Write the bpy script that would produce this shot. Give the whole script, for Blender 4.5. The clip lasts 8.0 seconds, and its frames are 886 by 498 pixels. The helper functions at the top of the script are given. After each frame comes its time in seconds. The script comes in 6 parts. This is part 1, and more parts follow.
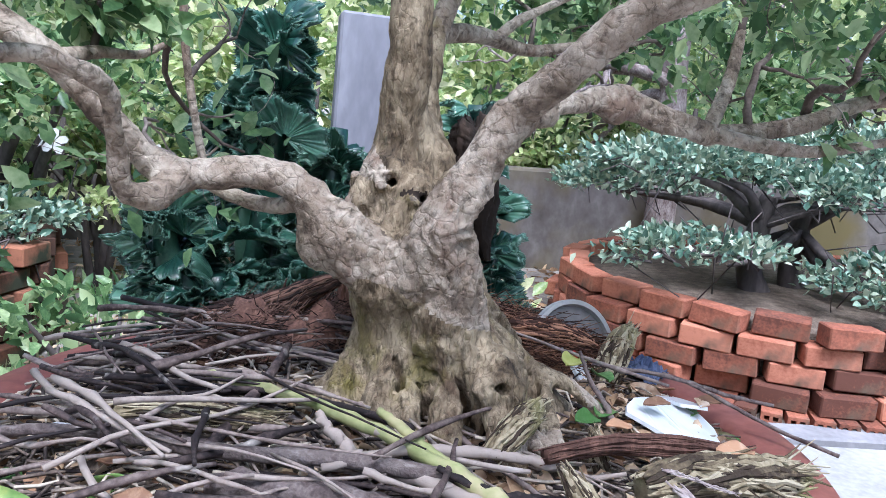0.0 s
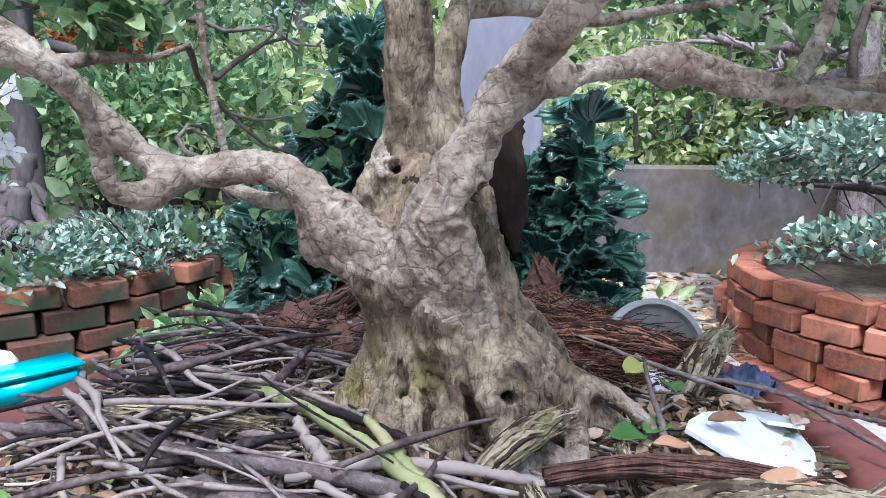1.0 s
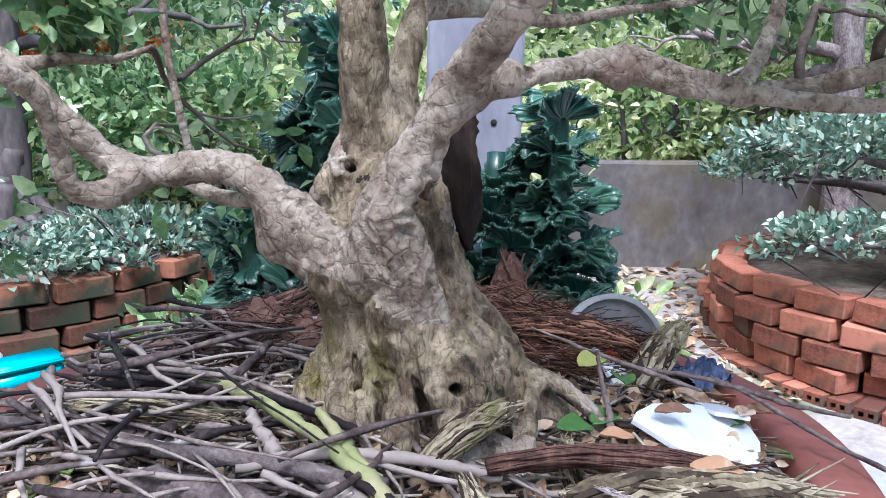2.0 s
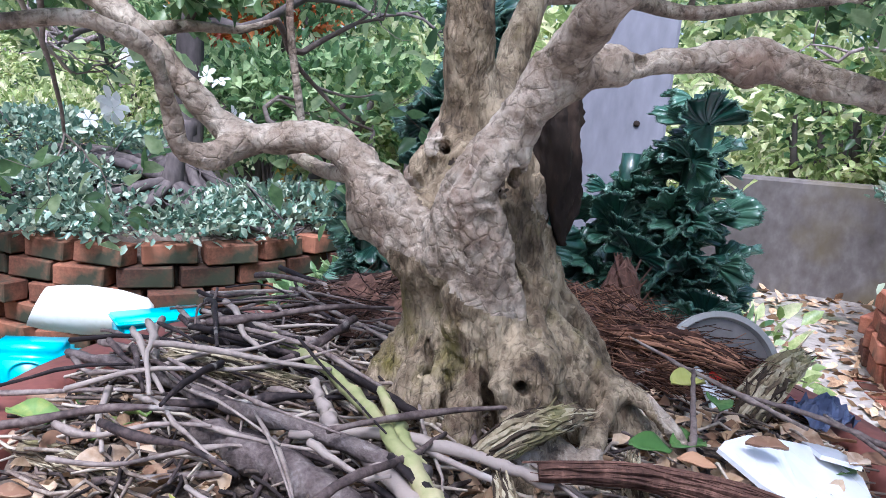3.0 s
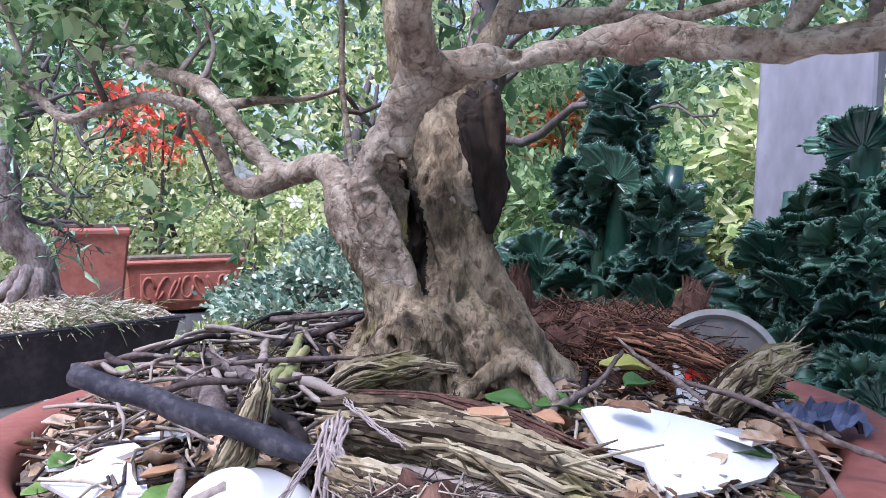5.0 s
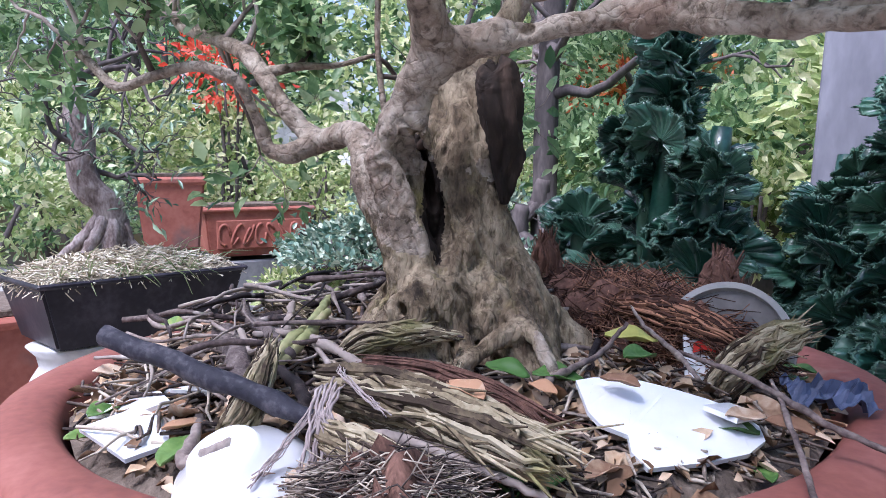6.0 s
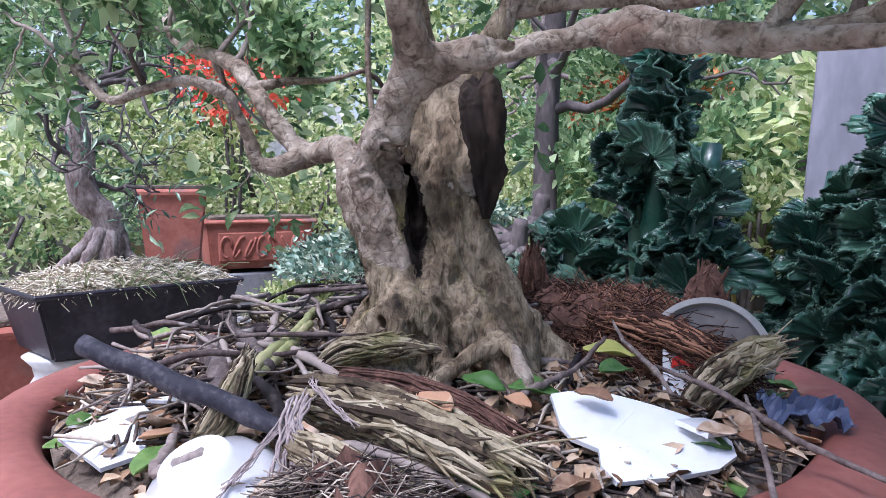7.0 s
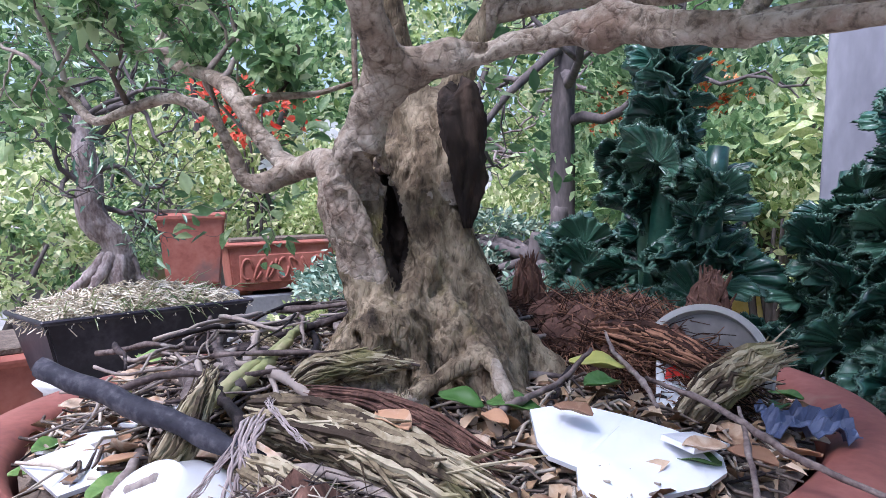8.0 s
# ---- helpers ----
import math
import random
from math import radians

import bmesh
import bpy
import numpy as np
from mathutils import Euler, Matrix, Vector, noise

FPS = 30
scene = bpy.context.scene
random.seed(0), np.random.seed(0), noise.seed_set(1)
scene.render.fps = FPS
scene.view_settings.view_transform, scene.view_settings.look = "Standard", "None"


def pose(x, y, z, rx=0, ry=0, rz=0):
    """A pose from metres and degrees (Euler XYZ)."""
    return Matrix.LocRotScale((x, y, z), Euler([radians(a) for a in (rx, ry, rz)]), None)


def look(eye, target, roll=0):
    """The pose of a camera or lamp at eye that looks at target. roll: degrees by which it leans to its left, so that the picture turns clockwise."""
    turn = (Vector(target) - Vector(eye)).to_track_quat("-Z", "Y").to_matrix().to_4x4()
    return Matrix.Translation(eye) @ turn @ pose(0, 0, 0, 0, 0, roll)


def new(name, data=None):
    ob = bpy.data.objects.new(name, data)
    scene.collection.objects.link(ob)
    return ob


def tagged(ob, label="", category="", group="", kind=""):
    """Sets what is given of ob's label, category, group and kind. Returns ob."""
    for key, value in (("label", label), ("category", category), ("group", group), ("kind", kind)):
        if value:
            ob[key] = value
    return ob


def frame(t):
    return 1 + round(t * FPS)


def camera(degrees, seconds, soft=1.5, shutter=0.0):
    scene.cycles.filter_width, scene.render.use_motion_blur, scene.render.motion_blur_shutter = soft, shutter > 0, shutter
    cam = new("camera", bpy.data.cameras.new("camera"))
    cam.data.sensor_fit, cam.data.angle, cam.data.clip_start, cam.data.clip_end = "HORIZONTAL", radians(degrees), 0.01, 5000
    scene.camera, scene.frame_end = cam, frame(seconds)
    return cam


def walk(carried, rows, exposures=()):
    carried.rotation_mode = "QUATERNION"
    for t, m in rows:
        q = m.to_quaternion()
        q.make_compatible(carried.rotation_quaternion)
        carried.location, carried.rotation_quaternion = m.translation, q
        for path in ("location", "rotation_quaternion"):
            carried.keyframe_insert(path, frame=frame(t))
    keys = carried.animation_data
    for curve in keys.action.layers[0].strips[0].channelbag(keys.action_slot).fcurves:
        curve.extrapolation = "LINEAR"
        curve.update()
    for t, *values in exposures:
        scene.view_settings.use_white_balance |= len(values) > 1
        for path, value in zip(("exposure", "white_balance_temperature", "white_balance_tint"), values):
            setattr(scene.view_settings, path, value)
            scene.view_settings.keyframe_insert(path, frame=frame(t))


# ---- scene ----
cam = camera(60.7, 8.0, 0.85)
PATH = [
    (0, (0.022, -0.759, 0.782), (0.093, 1.208, 0.428), 4.2),
    (0.5, (0.1, -0.699, 0.734), (-0.307, 1.245, 0.496), 4.6),
    (1, (0.182, -0.676, 0.756), (-0.255, 1.247, 0.42), -0.2),
    (1.2, (0.207, -0.682, 0.764), (-0.216, 1.243, 0.42), -1.2),
    (2.3, (0.224, -0.685, 0.756), (-0.227, 1.231, 0.403), 0.7),
    (2.5, (0.227, -0.672, 0.748), (-0.343, 1.217, 0.418), 1.8),
    (3, (0.271, -0.648, 0.749), (-0.531, 1.147, 0.386), 3.6),
    (3.5, (0.387, -0.661, 0.777), (-0.63, 1.029, 0.448), 3.4),
    (4, (0.508, -0.589, 0.758), (-0.692, 0.982, 0.453), 2.5),
    (4.5, (0.594, -0.5, 0.669), (-0.88, 0.846, 0.54), 1.2),
    (4.7, (0.625, -0.493, 0.636), (-0.919, 0.779, 0.599), -0.3),
    (5.8, (0.708, -0.434, 0.661), (-0.987, 0.609, 0.466), -0.5),
    (6, (0.715, -0.441, 0.663), (-0.987, 0.592, 0.473), -0.6),
    (6.5, (0.725, -0.441, 0.658), (-0.994, 0.571, 0.508), 1.0),
    (7, (0.733, -0.424, 0.663), (-0.979, 0.599, 0.51), -0.2),
    (7.5, (0.733, -0.38, 0.667), (-0.994, 0.626, 0.612), -2.0),
    (8, (0.733, -0.369, 0.654), (-1.019, 0.59, 0.549), -1.9),
]
walk(cam, [(t, look(eye, target, roll)) for t, eye, target, roll in PATH], [(0.0, 1.22, 5300, 15), (2.5, 1.2, 5320, 17), (4.0, 1.14, 5370, 24), (4.5, 1.22, 5380, 24), (5.8, 1.04, 5400, 24), (7.0, 1.0, 5400, 24), (8.0, 1.07, 5400, 23)])

# ---- light ----
world = bpy.data.worlds.new("sky")
scene.world = world
world.use_nodes = True
wn = world.node_tree
sky = wn.nodes.new("ShaderNodeTexSky")
sky.sky_type = "NISHITA"
sky.sun_disc = False
sky.sun_elevation, sky.sun_rotation = radians(62), radians(200)
sky.altitude, sky.air_density, sky.dust_density = 20, 1.2, 4.0
wn.links.new(sky.outputs[0], wn.nodes["Background"].inputs[0])
wn.nodes["Background"].inputs[1].default_value = 0.125
sun_data = bpy.data.lights.new("sun", "SUN")
sun_data.energy, sun_data.angle, sun_data.color = 2.9, radians(18), (1.0, 0.98, 0.95)
sun = new("sun", sun_data)
sun.matrix_world = look((1.0, -2.2, 4.6), (0, 0, 0.5))


# ---- materials ----
def mat(name, stops, scale=30.0, rough=0.8, bump=0.3, stretch=(1, 1, 1), fine=6.0, per=None, spec=0.3, second=None, metal=0.0, dist=0.002, warp=0.0):
    """Procedural surface: a colour ramp over two scales of noise; per: 'island' or 'object' adds variation from piece to piece."""
    m = bpy.data.materials.new(name)
    m.use_nodes = True
    nt = m.node_tree
    b = nt.nodes["Principled BSDF"]
    tc = nt.nodes.new("ShaderNodeTexCoord")
    mp = nt.nodes.new("ShaderNodeMapping")
    mp.inputs["Scale"].default_value = stretch
    nt.links.new(tc.outputs["Object"], mp.inputs[0])
    n1 = nt.nodes.new("ShaderNodeTexNoise")
    n1.inputs["Scale"].default_value, n1.inputs["Detail"].default_value, n1.inputs["Roughness"].default_value = scale, 6, 0.62
    n1.inputs["Distortion"].default_value = warp
    n2 = nt.nodes.new("ShaderNodeTexNoise")
    n2.inputs["Scale"].default_value, n2.inputs["Detail"].default_value = scale * fine, 4
    nt.links.new(mp.outputs[0], n1.inputs[0])
    nt.links.new(mp.outputs[0], n2.inputs[0])
    mx = nt.nodes.new("ShaderNodeMath")
    mx.operation = "MULTIPLY_ADD"
    nt.links.new(n2.outputs[0], mx.inputs[0])
    mx.inputs[1].default_value = 0.35
    ad = nt.nodes.new("ShaderNodeMath")
    ad.operation = "MULTIPLY"
    nt.links.new(n1.outputs[0], ad.inputs[0])
    ad.inputs[1].default_value = 0.65
    nt.links.new(ad.outputs[0], mx.inputs[2])
    fac = mx.outputs[0]
    if per:
        if per == "island":
            rnd = nt.nodes.new("ShaderNodeNewGeometry").outputs["Random Per Island"]
        else:
            rnd = nt.nodes.new("ShaderNodeObjectInfo").outputs["Random"]
        pm = nt.nodes.new("ShaderNodeMath")
        pm.operation = "MULTIPLY_ADD"
        nt.links.new(rnd, pm.inputs[0])
        pm.inputs[1].default_value, pm.inputs[2].default_value = 0.6, -0.3
        pa = nt.nodes.new("ShaderNodeMath")
        nt.links.new(fac, pa.inputs[0])
        nt.links.new(pm.outputs[0], pa.inputs[1])
        fac = pa.outputs[0]
    cr = nt.nodes.new("ShaderNodeValToRGB")
    lo, hi = 0.28, 0.72
    cr.color_ramp.elements[0].position, cr.color_ramp.elements[1].position = lo, hi
    cr.color_ramp.elements[0].color, cr.color_ramp.elements[1].color = (*stops[0], 1), (*stops[-1], 1)
    for i, c in enumerate(stops[1:-1]):
        cr.color_ramp.elements.new(lo + (hi - lo) * (i + 1) / (len(stops) - 1)).color = (*c, 1)
    nt.links.new(fac, cr.inputs[0])
    col = cr.outputs[0]
    if second:  # patches of another growth or stain: colour, scale, threshold
        n3 = nt.nodes.new("ShaderNodeTexNoise")
        n3.inputs["Scale"].default_value, n3.inputs["Detail"].default_value = second[1], 5
        nt.links.new(tc.outputs["Object"], n3.inputs[0])
        r3 = nt.nodes.new("ShaderNodeValToRGB")
        r3.color_ramp.elements[0].position, r3.color_ramp.elements[1].position = second[2], second[2] + 0.14
        nt.links.new(n3.outputs[0], r3.inputs[0])
        mixc = nt.nodes.new("ShaderNodeMix")
        mixc.data_type = "RGBA"
        nt.links.new(r3.outputs[0], mixc.inputs[0])
        nt.links.new(col, mixc.inputs[6])
        mixc.inputs[7].default_value = (*second[0], 1)
        col = mixc.outputs[2]
    nt.links.new(col, b.inputs["Base Color"])
    b.inputs["Roughness"].default_value = rough
    b.inputs["Specular IOR Level"].default_value = spec
    b.inputs["Metallic"].default_value = metal
    if bump:
        bn = nt.nodes.new("ShaderNodeBump")
        bn.inputs["Strength"].default_value, bn.inputs["Distance"].default_value = bump, dist
        nt.links.new(mx.outputs[0], bn.inputs["Height"])
        nt.links.new(bn.outputs[0], b.inputs["Normal"])
    return m


def leaf_mat(name, stops, rough=0.4, through_light=0.35, spec=0.4):
    """Foliage: colour from leaf to leaf, some light passing through the blade."""
    m = mat(name, stops, 25, rough, 0.0, per="island", spec=spec)
    nt = m.node_tree
    b = nt.nodes["Principled BSDF"]
    tr = nt.nodes.new("ShaderNodeBsdfTranslucent")
    nt.links.new(b.inputs["Base Color"].links[0].from_socket, tr.inputs[0])
    mx = nt.nodes.new("ShaderNodeMixShader")
    mx.inputs[0].default_value = through_light
    nt.links.new(b.outputs[0], mx.inputs[1])
    nt.links.new(tr.outputs[0], mx.inputs[2])
    nt.links.new(mx.outputs[0], nt.nodes["Material Output"].inputs[0])
    return m




def bark_mat(name, dark, mid, pale, tint, moss, moss_at, scale=26.0, tint_at=0.56, grain=0.45):
    """Old bark: pale skin with fine cracks, darker furrows, tinted bare patches and thin moss."""
    m = bpy.data.materials.new(name)
    m.use_nodes = True
    nt = m.node_tree
    b = nt.nodes["Principled BSDF"]
    tc = nt.nodes.new("ShaderNodeTexCoord")

    def noise_tex(sc, detail, stretch=(1, 1, 1), distort=0.0):
        mp = nt.nodes.new("ShaderNodeMapping")
        mp.inputs["Scale"].default_value = stretch
        n = nt.nodes.new("ShaderNodeTexNoise")
        n.inputs["Scale"].default_value, n.inputs["Detail"].default_value, n.inputs["Roughness"].default_value, n.inputs["Distortion"].default_value = sc, detail, 0.65, distort
        nt.links.new(tc.outputs["Object"], mp.inputs[0])
        nt.links.new(mp.outputs[0], n.inputs[0])
        return n

    def ramp(src, *stops):
        r = nt.nodes.new("ShaderNodeValToRGB")
        r.color_ramp.elements[0].position, r.color_ramp.elements[0].color = stops[0][0], (*stops[0][1], 1)
        r.color_ramp.elements[1].position, r.color_ramp.elements[1].color = stops[-1][0], (*stops[-1][1], 1)
        for p_, c_ in stops[1:-1]:
            r.color_ramp.elements.new(p_).color = (*c_, 1)
        nt.links.new(src, r.inputs[0])
        return r.outputs[0]

    def mix(fac, c1, c2, how="MIX"):
        x = nt.nodes.new("ShaderNodeMix")
        x.data_type, x.blend_type = "RGBA", how
        for sock, val in ((x.inputs[0], fac), (x.inputs[6], c1), (x.inputs[7], c2)):
            if isinstance(val, tuple):
                sock.default_value = (*val, 1)
            elif isinstance(val, float):
                sock.default_value = val
            else:
                nt.links.new(val, sock)
        return x.outputs[2]

    one, zero = (1, 1, 1), (0, 0, 0)
    n1 = noise_tex(scale, 9, (1, 1, grain), 0.25)
    base = ramp(n1.outputs[0], (0.30, dark), (0.44, mid), (0.60, pale), (0.74, tuple(min(1, c * 1.25) for c in pale)))
    n2 = noise_tex(scale * 0.5, 5, (1, 1, 1), 0.3)
    base = mix(ramp(n2.outputs[0], (tint_at, zero), (tint_at + 0.10, one)), base, tint)
    n3 = noise_tex(9.0, 6, (1, 1, 1), 0.2)
    base = mix(ramp(n3.outputs[0], (moss_at, zero), (moss_at + 0.13, one)), base, moss)
    # furrows that run with the grain, and cross cracks
    vo = nt.nodes.new("ShaderNodeTexVoronoi")
    vo.feature = "DISTANCE_TO_EDGE"
    vo.inputs["Scale"].default_value = scale * 4.2
    mp = nt.nodes.new("ShaderNodeMapping")
    mp.inputs["Scale"].default_value = (1.6, 1.6, 0.30) if grain < 0.8 else (0.75, 0.75, 0.75)
    wob = nt.nodes.new("ShaderNodeVectorMath")
    wob.operation = "MULTIPLY_ADD"
    nt.links.new(noise_tex(34.0, 3).outputs[1], wob.inputs[0])
    wob.inputs[1].default_value = (0.016, 0.016, 0.016)
    nt.links.new(tc.outputs["Object"], wob.inputs[2])
    nt.links.new(wob.outputs[0], mp.inputs[0])
    nt.links.new(mp.outputs[0], vo.inputs[0])
    crack = ramp(vo.outputs[0], (0.0, (0.62, 0.58, 0.54)), (0.08, (0.93, 0.92, 0.91)), (0.2, one))
    nf = noise_tex(scale * 5, 7, (1, 1, 0.55 if grain < 0.8 else 1.0), 0.3)
    keep = ramp(noise_tex(15.0, 3).outputs[0], (0.48, zero), (0.66, one))
    col = mix(keep, base, mix(1.0, base, crack, "MULTIPLY"))
    col = mix(0.8, col, ramp(nf.outputs[0], (0.36, (0.26, 0.24, 0.22)), (0.48, (0.86, 0.85, 0.84)), (0.60, one)), "MULTIPLY")
    # pale flakes where the outer skin has come off, and weathered dark stains
    flake = noise_tex(scale * 2.3, 6, (1, 1, grain), 0.6)
    col = mix(ramp(flake.outputs[0], (0.58, zero), (0.64, one)), col, mix(0.45, col, tuple(min(1, c * 1.25) for c in pale)))
    stain = noise_tex(scale * 0.42, 8, (1, 1, grain), 0.8)
    col = mix(ramp(stain.outputs[0], (0.54, zero), (0.72, (0.5, 0.5, 0.5))), col, dark)
    nt.links.new(col, b.inputs["Base Color"])
    b.inputs["Roughness"].default_value = 0.82
    b.inputs["Specular IOR Level"].default_value = 0.3
    h1 = nt.nodes.new("ShaderNodeMath")
    h1.operation = "MULTIPLY_ADD"
    nt.links.new(nf.outputs[0], h1.inputs[0])
    h1.inputs[1].default_value = 0.5
    nt.links.new(n1.outputs[0], h1.inputs[2])
    h2 = nt.nodes.new("ShaderNodeMath")
    h2.operation = "MULTIPLY_ADD"
    nt.links.new(crack, h2.inputs[0])
    h2.inputs[1].default_value = 0.35
    nt.links.new(h1.outputs[0], h2.inputs[2])
    bn = nt.nodes.new("ShaderNodeBump")
    bn.inputs["Strength"].default_value, bn.inputs["Distance"].default_value = 1.0, 0.006
    nt.links.new(h2.outputs[0], bn.inputs["Height"])
    nt.links.new(bn.outputs[0], b.inputs["Normal"])
    return m


M_BARK = bark_mat("bark", (0.045, 0.032, 0.021), (0.20, 0.148, 0.090), (0.43, 0.345, 0.23), (0.14, 0.095, 0.058), (0.22, 0.185, 0.05), 0.56)
M_LIMB = bark_mat("limb_bark", (0.10, 0.072, 0.052), (0.29, 0.225, 0.165), (0.48, 0.41, 0.325), (0.235, 0.16, 0.115), (0.34, 0.31, 0.22), 0.62, 22.0, 0.57, 1.0)
M_TWIG = mat("twig_bark", [(0.10, 0.075, 0.06), (0.24, 0.19, 0.16), (0.38, 0.32, 0.27)], 40, 0.85, 0.5, per="island")
# the stump's own dark wood; also paints shade inside the trunk slit
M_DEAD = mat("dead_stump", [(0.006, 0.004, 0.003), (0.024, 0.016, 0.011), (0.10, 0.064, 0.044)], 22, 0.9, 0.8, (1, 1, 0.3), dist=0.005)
M_STICK = mat("dry_stick", [(0.016, 0.011, 0.011), (0.085, 0.060, 0.054), (0.20, 0.155, 0.135), (0.33, 0.275, 0.235)], 34, 0.75, 0.8, per="object", second=((0.46, 0.42, 0.37), 30, 0.63))
M_LOG = mat("weathered_log", [(0.03, 0.022, 0.021), (0.095, 0.072, 0.066), (0.17, 0.138, 0.125), (0.30, 0.26, 0.24)], 46, 0.85, 1.0, dist=0.004, warp=0.6)
M_LITTER = mat("twig_litter", [(0.03, 0.022, 0.02), (0.18, 0.135, 0.105), (0.50, 0.43, 0.34)], 40, 0.9, 0.4, per="island")
M_GREENSTICK = mat("green_stem", [(0.16, 0.20, 0.06), (0.33, 0.34, 0.15), (0.48, 0.40, 0.24)], 18, 0.55, 0.3)
M_CHAR = mat("charred_stick", [(0.010, 0.010, 0.014), (0.030, 0.029, 0.040), (0.13, 0.12, 0.13)], 34, 0.7, 0.7, (1, 1, 1))
M_ROT = mat("rotten_wood", [(0.045, 0.031, 0.02), (0.15, 0.115, 0.068), (0.28, 0.23, 0.14), (0.44, 0.38, 0.26)], 30, 0.92, 1.0, (1, 1, 1), dist=0.004, second=((0.24, 0.22, 0.09), 16, 0.60), per="island")
M_PALEBARK = mat("pale_bark_strip", [(0.17, 0.13, 0.12), (0.34, 0.28, 0.26), (0.52, 0.46, 0.43)], 60, 0.9, 0.5, (1, 1, 0.3))
M_HUSK = mat("coconut_fibre", [(0.03, 0.013, 0.008), (0.115, 0.052, 0.032), (0.33, 0.17, 0.10)], 50, 0.95, 0.6, per="island")
M_HUSKDARK = mat("dark_coconut_fibre", [(0.014, 0.008, 0.006), (0.05, 0.026, 0.019), (0.15, 0.085, 0.06)], 50, 0.95, 0.6, per="island")
M_HUSKSHELL = mat("coconut_shell", [(0.03, 0.015, 0.011), (0.10, 0.05, 0.035), (0.26, 0.14, 0.10)], 40, 0.9, 0.9, (1, 1, 0.2), dist=0.004)
M_STRAW = mat("straw", [(0.30, 0.25, 0.17), (0.56, 0.49, 0.36), (0.76, 0.70, 0.56)], 40, 0.85, 0.2, per="island")
M_TERRA = mat("painted_terracotta", [(0.15, 0.05, 0.037), (0.25, 0.086, 0.063), (0.33, 0.13, 0.10)], 7, 0.62, 0.35, fine=14, second=((0.36, 0.25, 0.20), 8, 0.66), spec=0.35)
M_TERRA2 = mat("terracotta", [(0.20, 0.06, 0.04), (0.33, 0.11, 0.075), (0.42, 0.17, 0.12)], 9, 0.7, 0.4, second=((0.14, 0.10, 0.09), 5, 0.56))
M_BRICK = mat("brick", [(0.10, 0.04, 0.026), (0.27, 0.095, 0.055), (0.44, 0.18, 0.11)], 14, 0.9, 0.5, per="object", second=((0.09, 0.072, 0.05), 9, 0.55), fine=10)
M_BRICKOLD = mat("mossy_brick", [(0.055, 0.03, 0.02), (0.155, 0.064, 0.037), (0.30, 0.125, 0.07)], 14, 0.92, 0.5, per="object", second=((0.045, 0.05, 0.03), 8, 0.46), fine=10)
M_SOIL = mat("soil", [(0.045, 0.034, 0.026), (0.13, 0.10, 0.075), (0.25, 0.20, 0.155)], 30, 0.95, 1.0, dist=0.01)
M_GROUND = mat("garden_earth", [(0.15, 0.13, 0.115), (0.31, 0.28, 0.245), (0.45, 0.42, 0.37)], 6, 0.95, 0.8, fine=9, second=((0.08, 0.12, 0.035), 2.2, 0.56), dist=0.01)
M_CONC = mat("concrete", [(0.22, 0.215, 0.21), (0.33, 0.325, 0.32), (0.42, 0.41, 0.40)], 5, 0.85, 0.3, fine=12)
M_KERB = mat("kerb", [(0.16, 0.155, 0.16), (0.24, 0.235, 0.24), (0.32, 0.31, 0.31)], 9, 0.85, 0.4)
M_PILLAR = mat("grey_pillar", [(0.12, 0.12, 0.14), (0.19, 0.19, 0.215), (0.28, 0.28, 0.305)], 5, 0.75, 0.35, (1, 1, 0.35), 10, second=((0.16, 0.15, 0.17), 30, 0.68))
M_WALL = mat("old_plaster", [(0.07, 0.06, 0.053), (0.13, 0.116, 0.108), (0.22, 0.20, 0.195)], 3.0, 0.9, 0.3, (1, 1, 0.7), 8, second=((0.13, 0.105, 0.045), 1.8, 0.50))
M_YELLOW = mat("yellow_limewash", [(0.46, 0.32, 0.07), (0.60, 0.43, 0.12), (0.66, 0.52, 0.24)], 6, 0.9, 0.2)
M_PINK = mat("pale_limewash", [(0.42, 0.36, 0.36), (0.55, 0.49, 0.50), (0.66, 0.62, 0.62)], 6, 0.9, 0.2)
M_WHITE = mat("white_china", [(0.68, 0.69, 0.71), (0.80, 0.81, 0.82), (0.86, 0.86, 0.86)], 6, 0.18, 0.05, second=((0.60, 0.57, 0.50), 30, 0.70), spec=0.5)
M_RED = mat("red_print", [(0.55, 0.03, 0.02), (0.66, 0.05, 0.035)], 20, 0.3, 0.0)
M_DISH = mat("cream_plastic", [(0.62, 0.60, 0.46), (0.74, 0.73, 0.64), (0.80, 0.79, 0.73)], 14, 0.4, 0.1)
M_DISHIN = mat("yellow_plastic", [(0.60, 0.38, 0.04), (0.72, 0.50, 0.07)], 14, 0.4, 0.1)
M_CYAN = mat("turquoise_plastic", [(0.0, 0.32, 0.42), (0.005, 0.42, 0.52), (0.02, 0.50, 0.60)], 6, 0.3, 0.1, spec=0.5)
M_DISC = mat("grey_stoneware", [(0.14, 0.13, 0.125), (0.21, 0.195, 0.185), (0.28, 0.26, 0.25)], 20, 0.8, 0.3)
M_DISCEDGE = mat("pale_stoneware_edge", [(0.36, 0.35, 0.33), (0.47, 0.46, 0.44)], 40, 0.85, 0.5)
M_BLUE = mat("blue_plastic_film", [(0.03, 0.04, 0.07), (0.07, 0.09, 0.16), (0.14, 0.17, 0.27)], 18, 0.45, 0.5, dist=0.006)
M_TRAY = mat("dark_glazed_tray", [(0.012, 0.011, 0.014), (0.025, 0.022, 0.028), (0.07, 0.06, 0.07)], 12, 0.42, 0.2, second=((0.12, 0.10, 0.11), 10, 0.66))
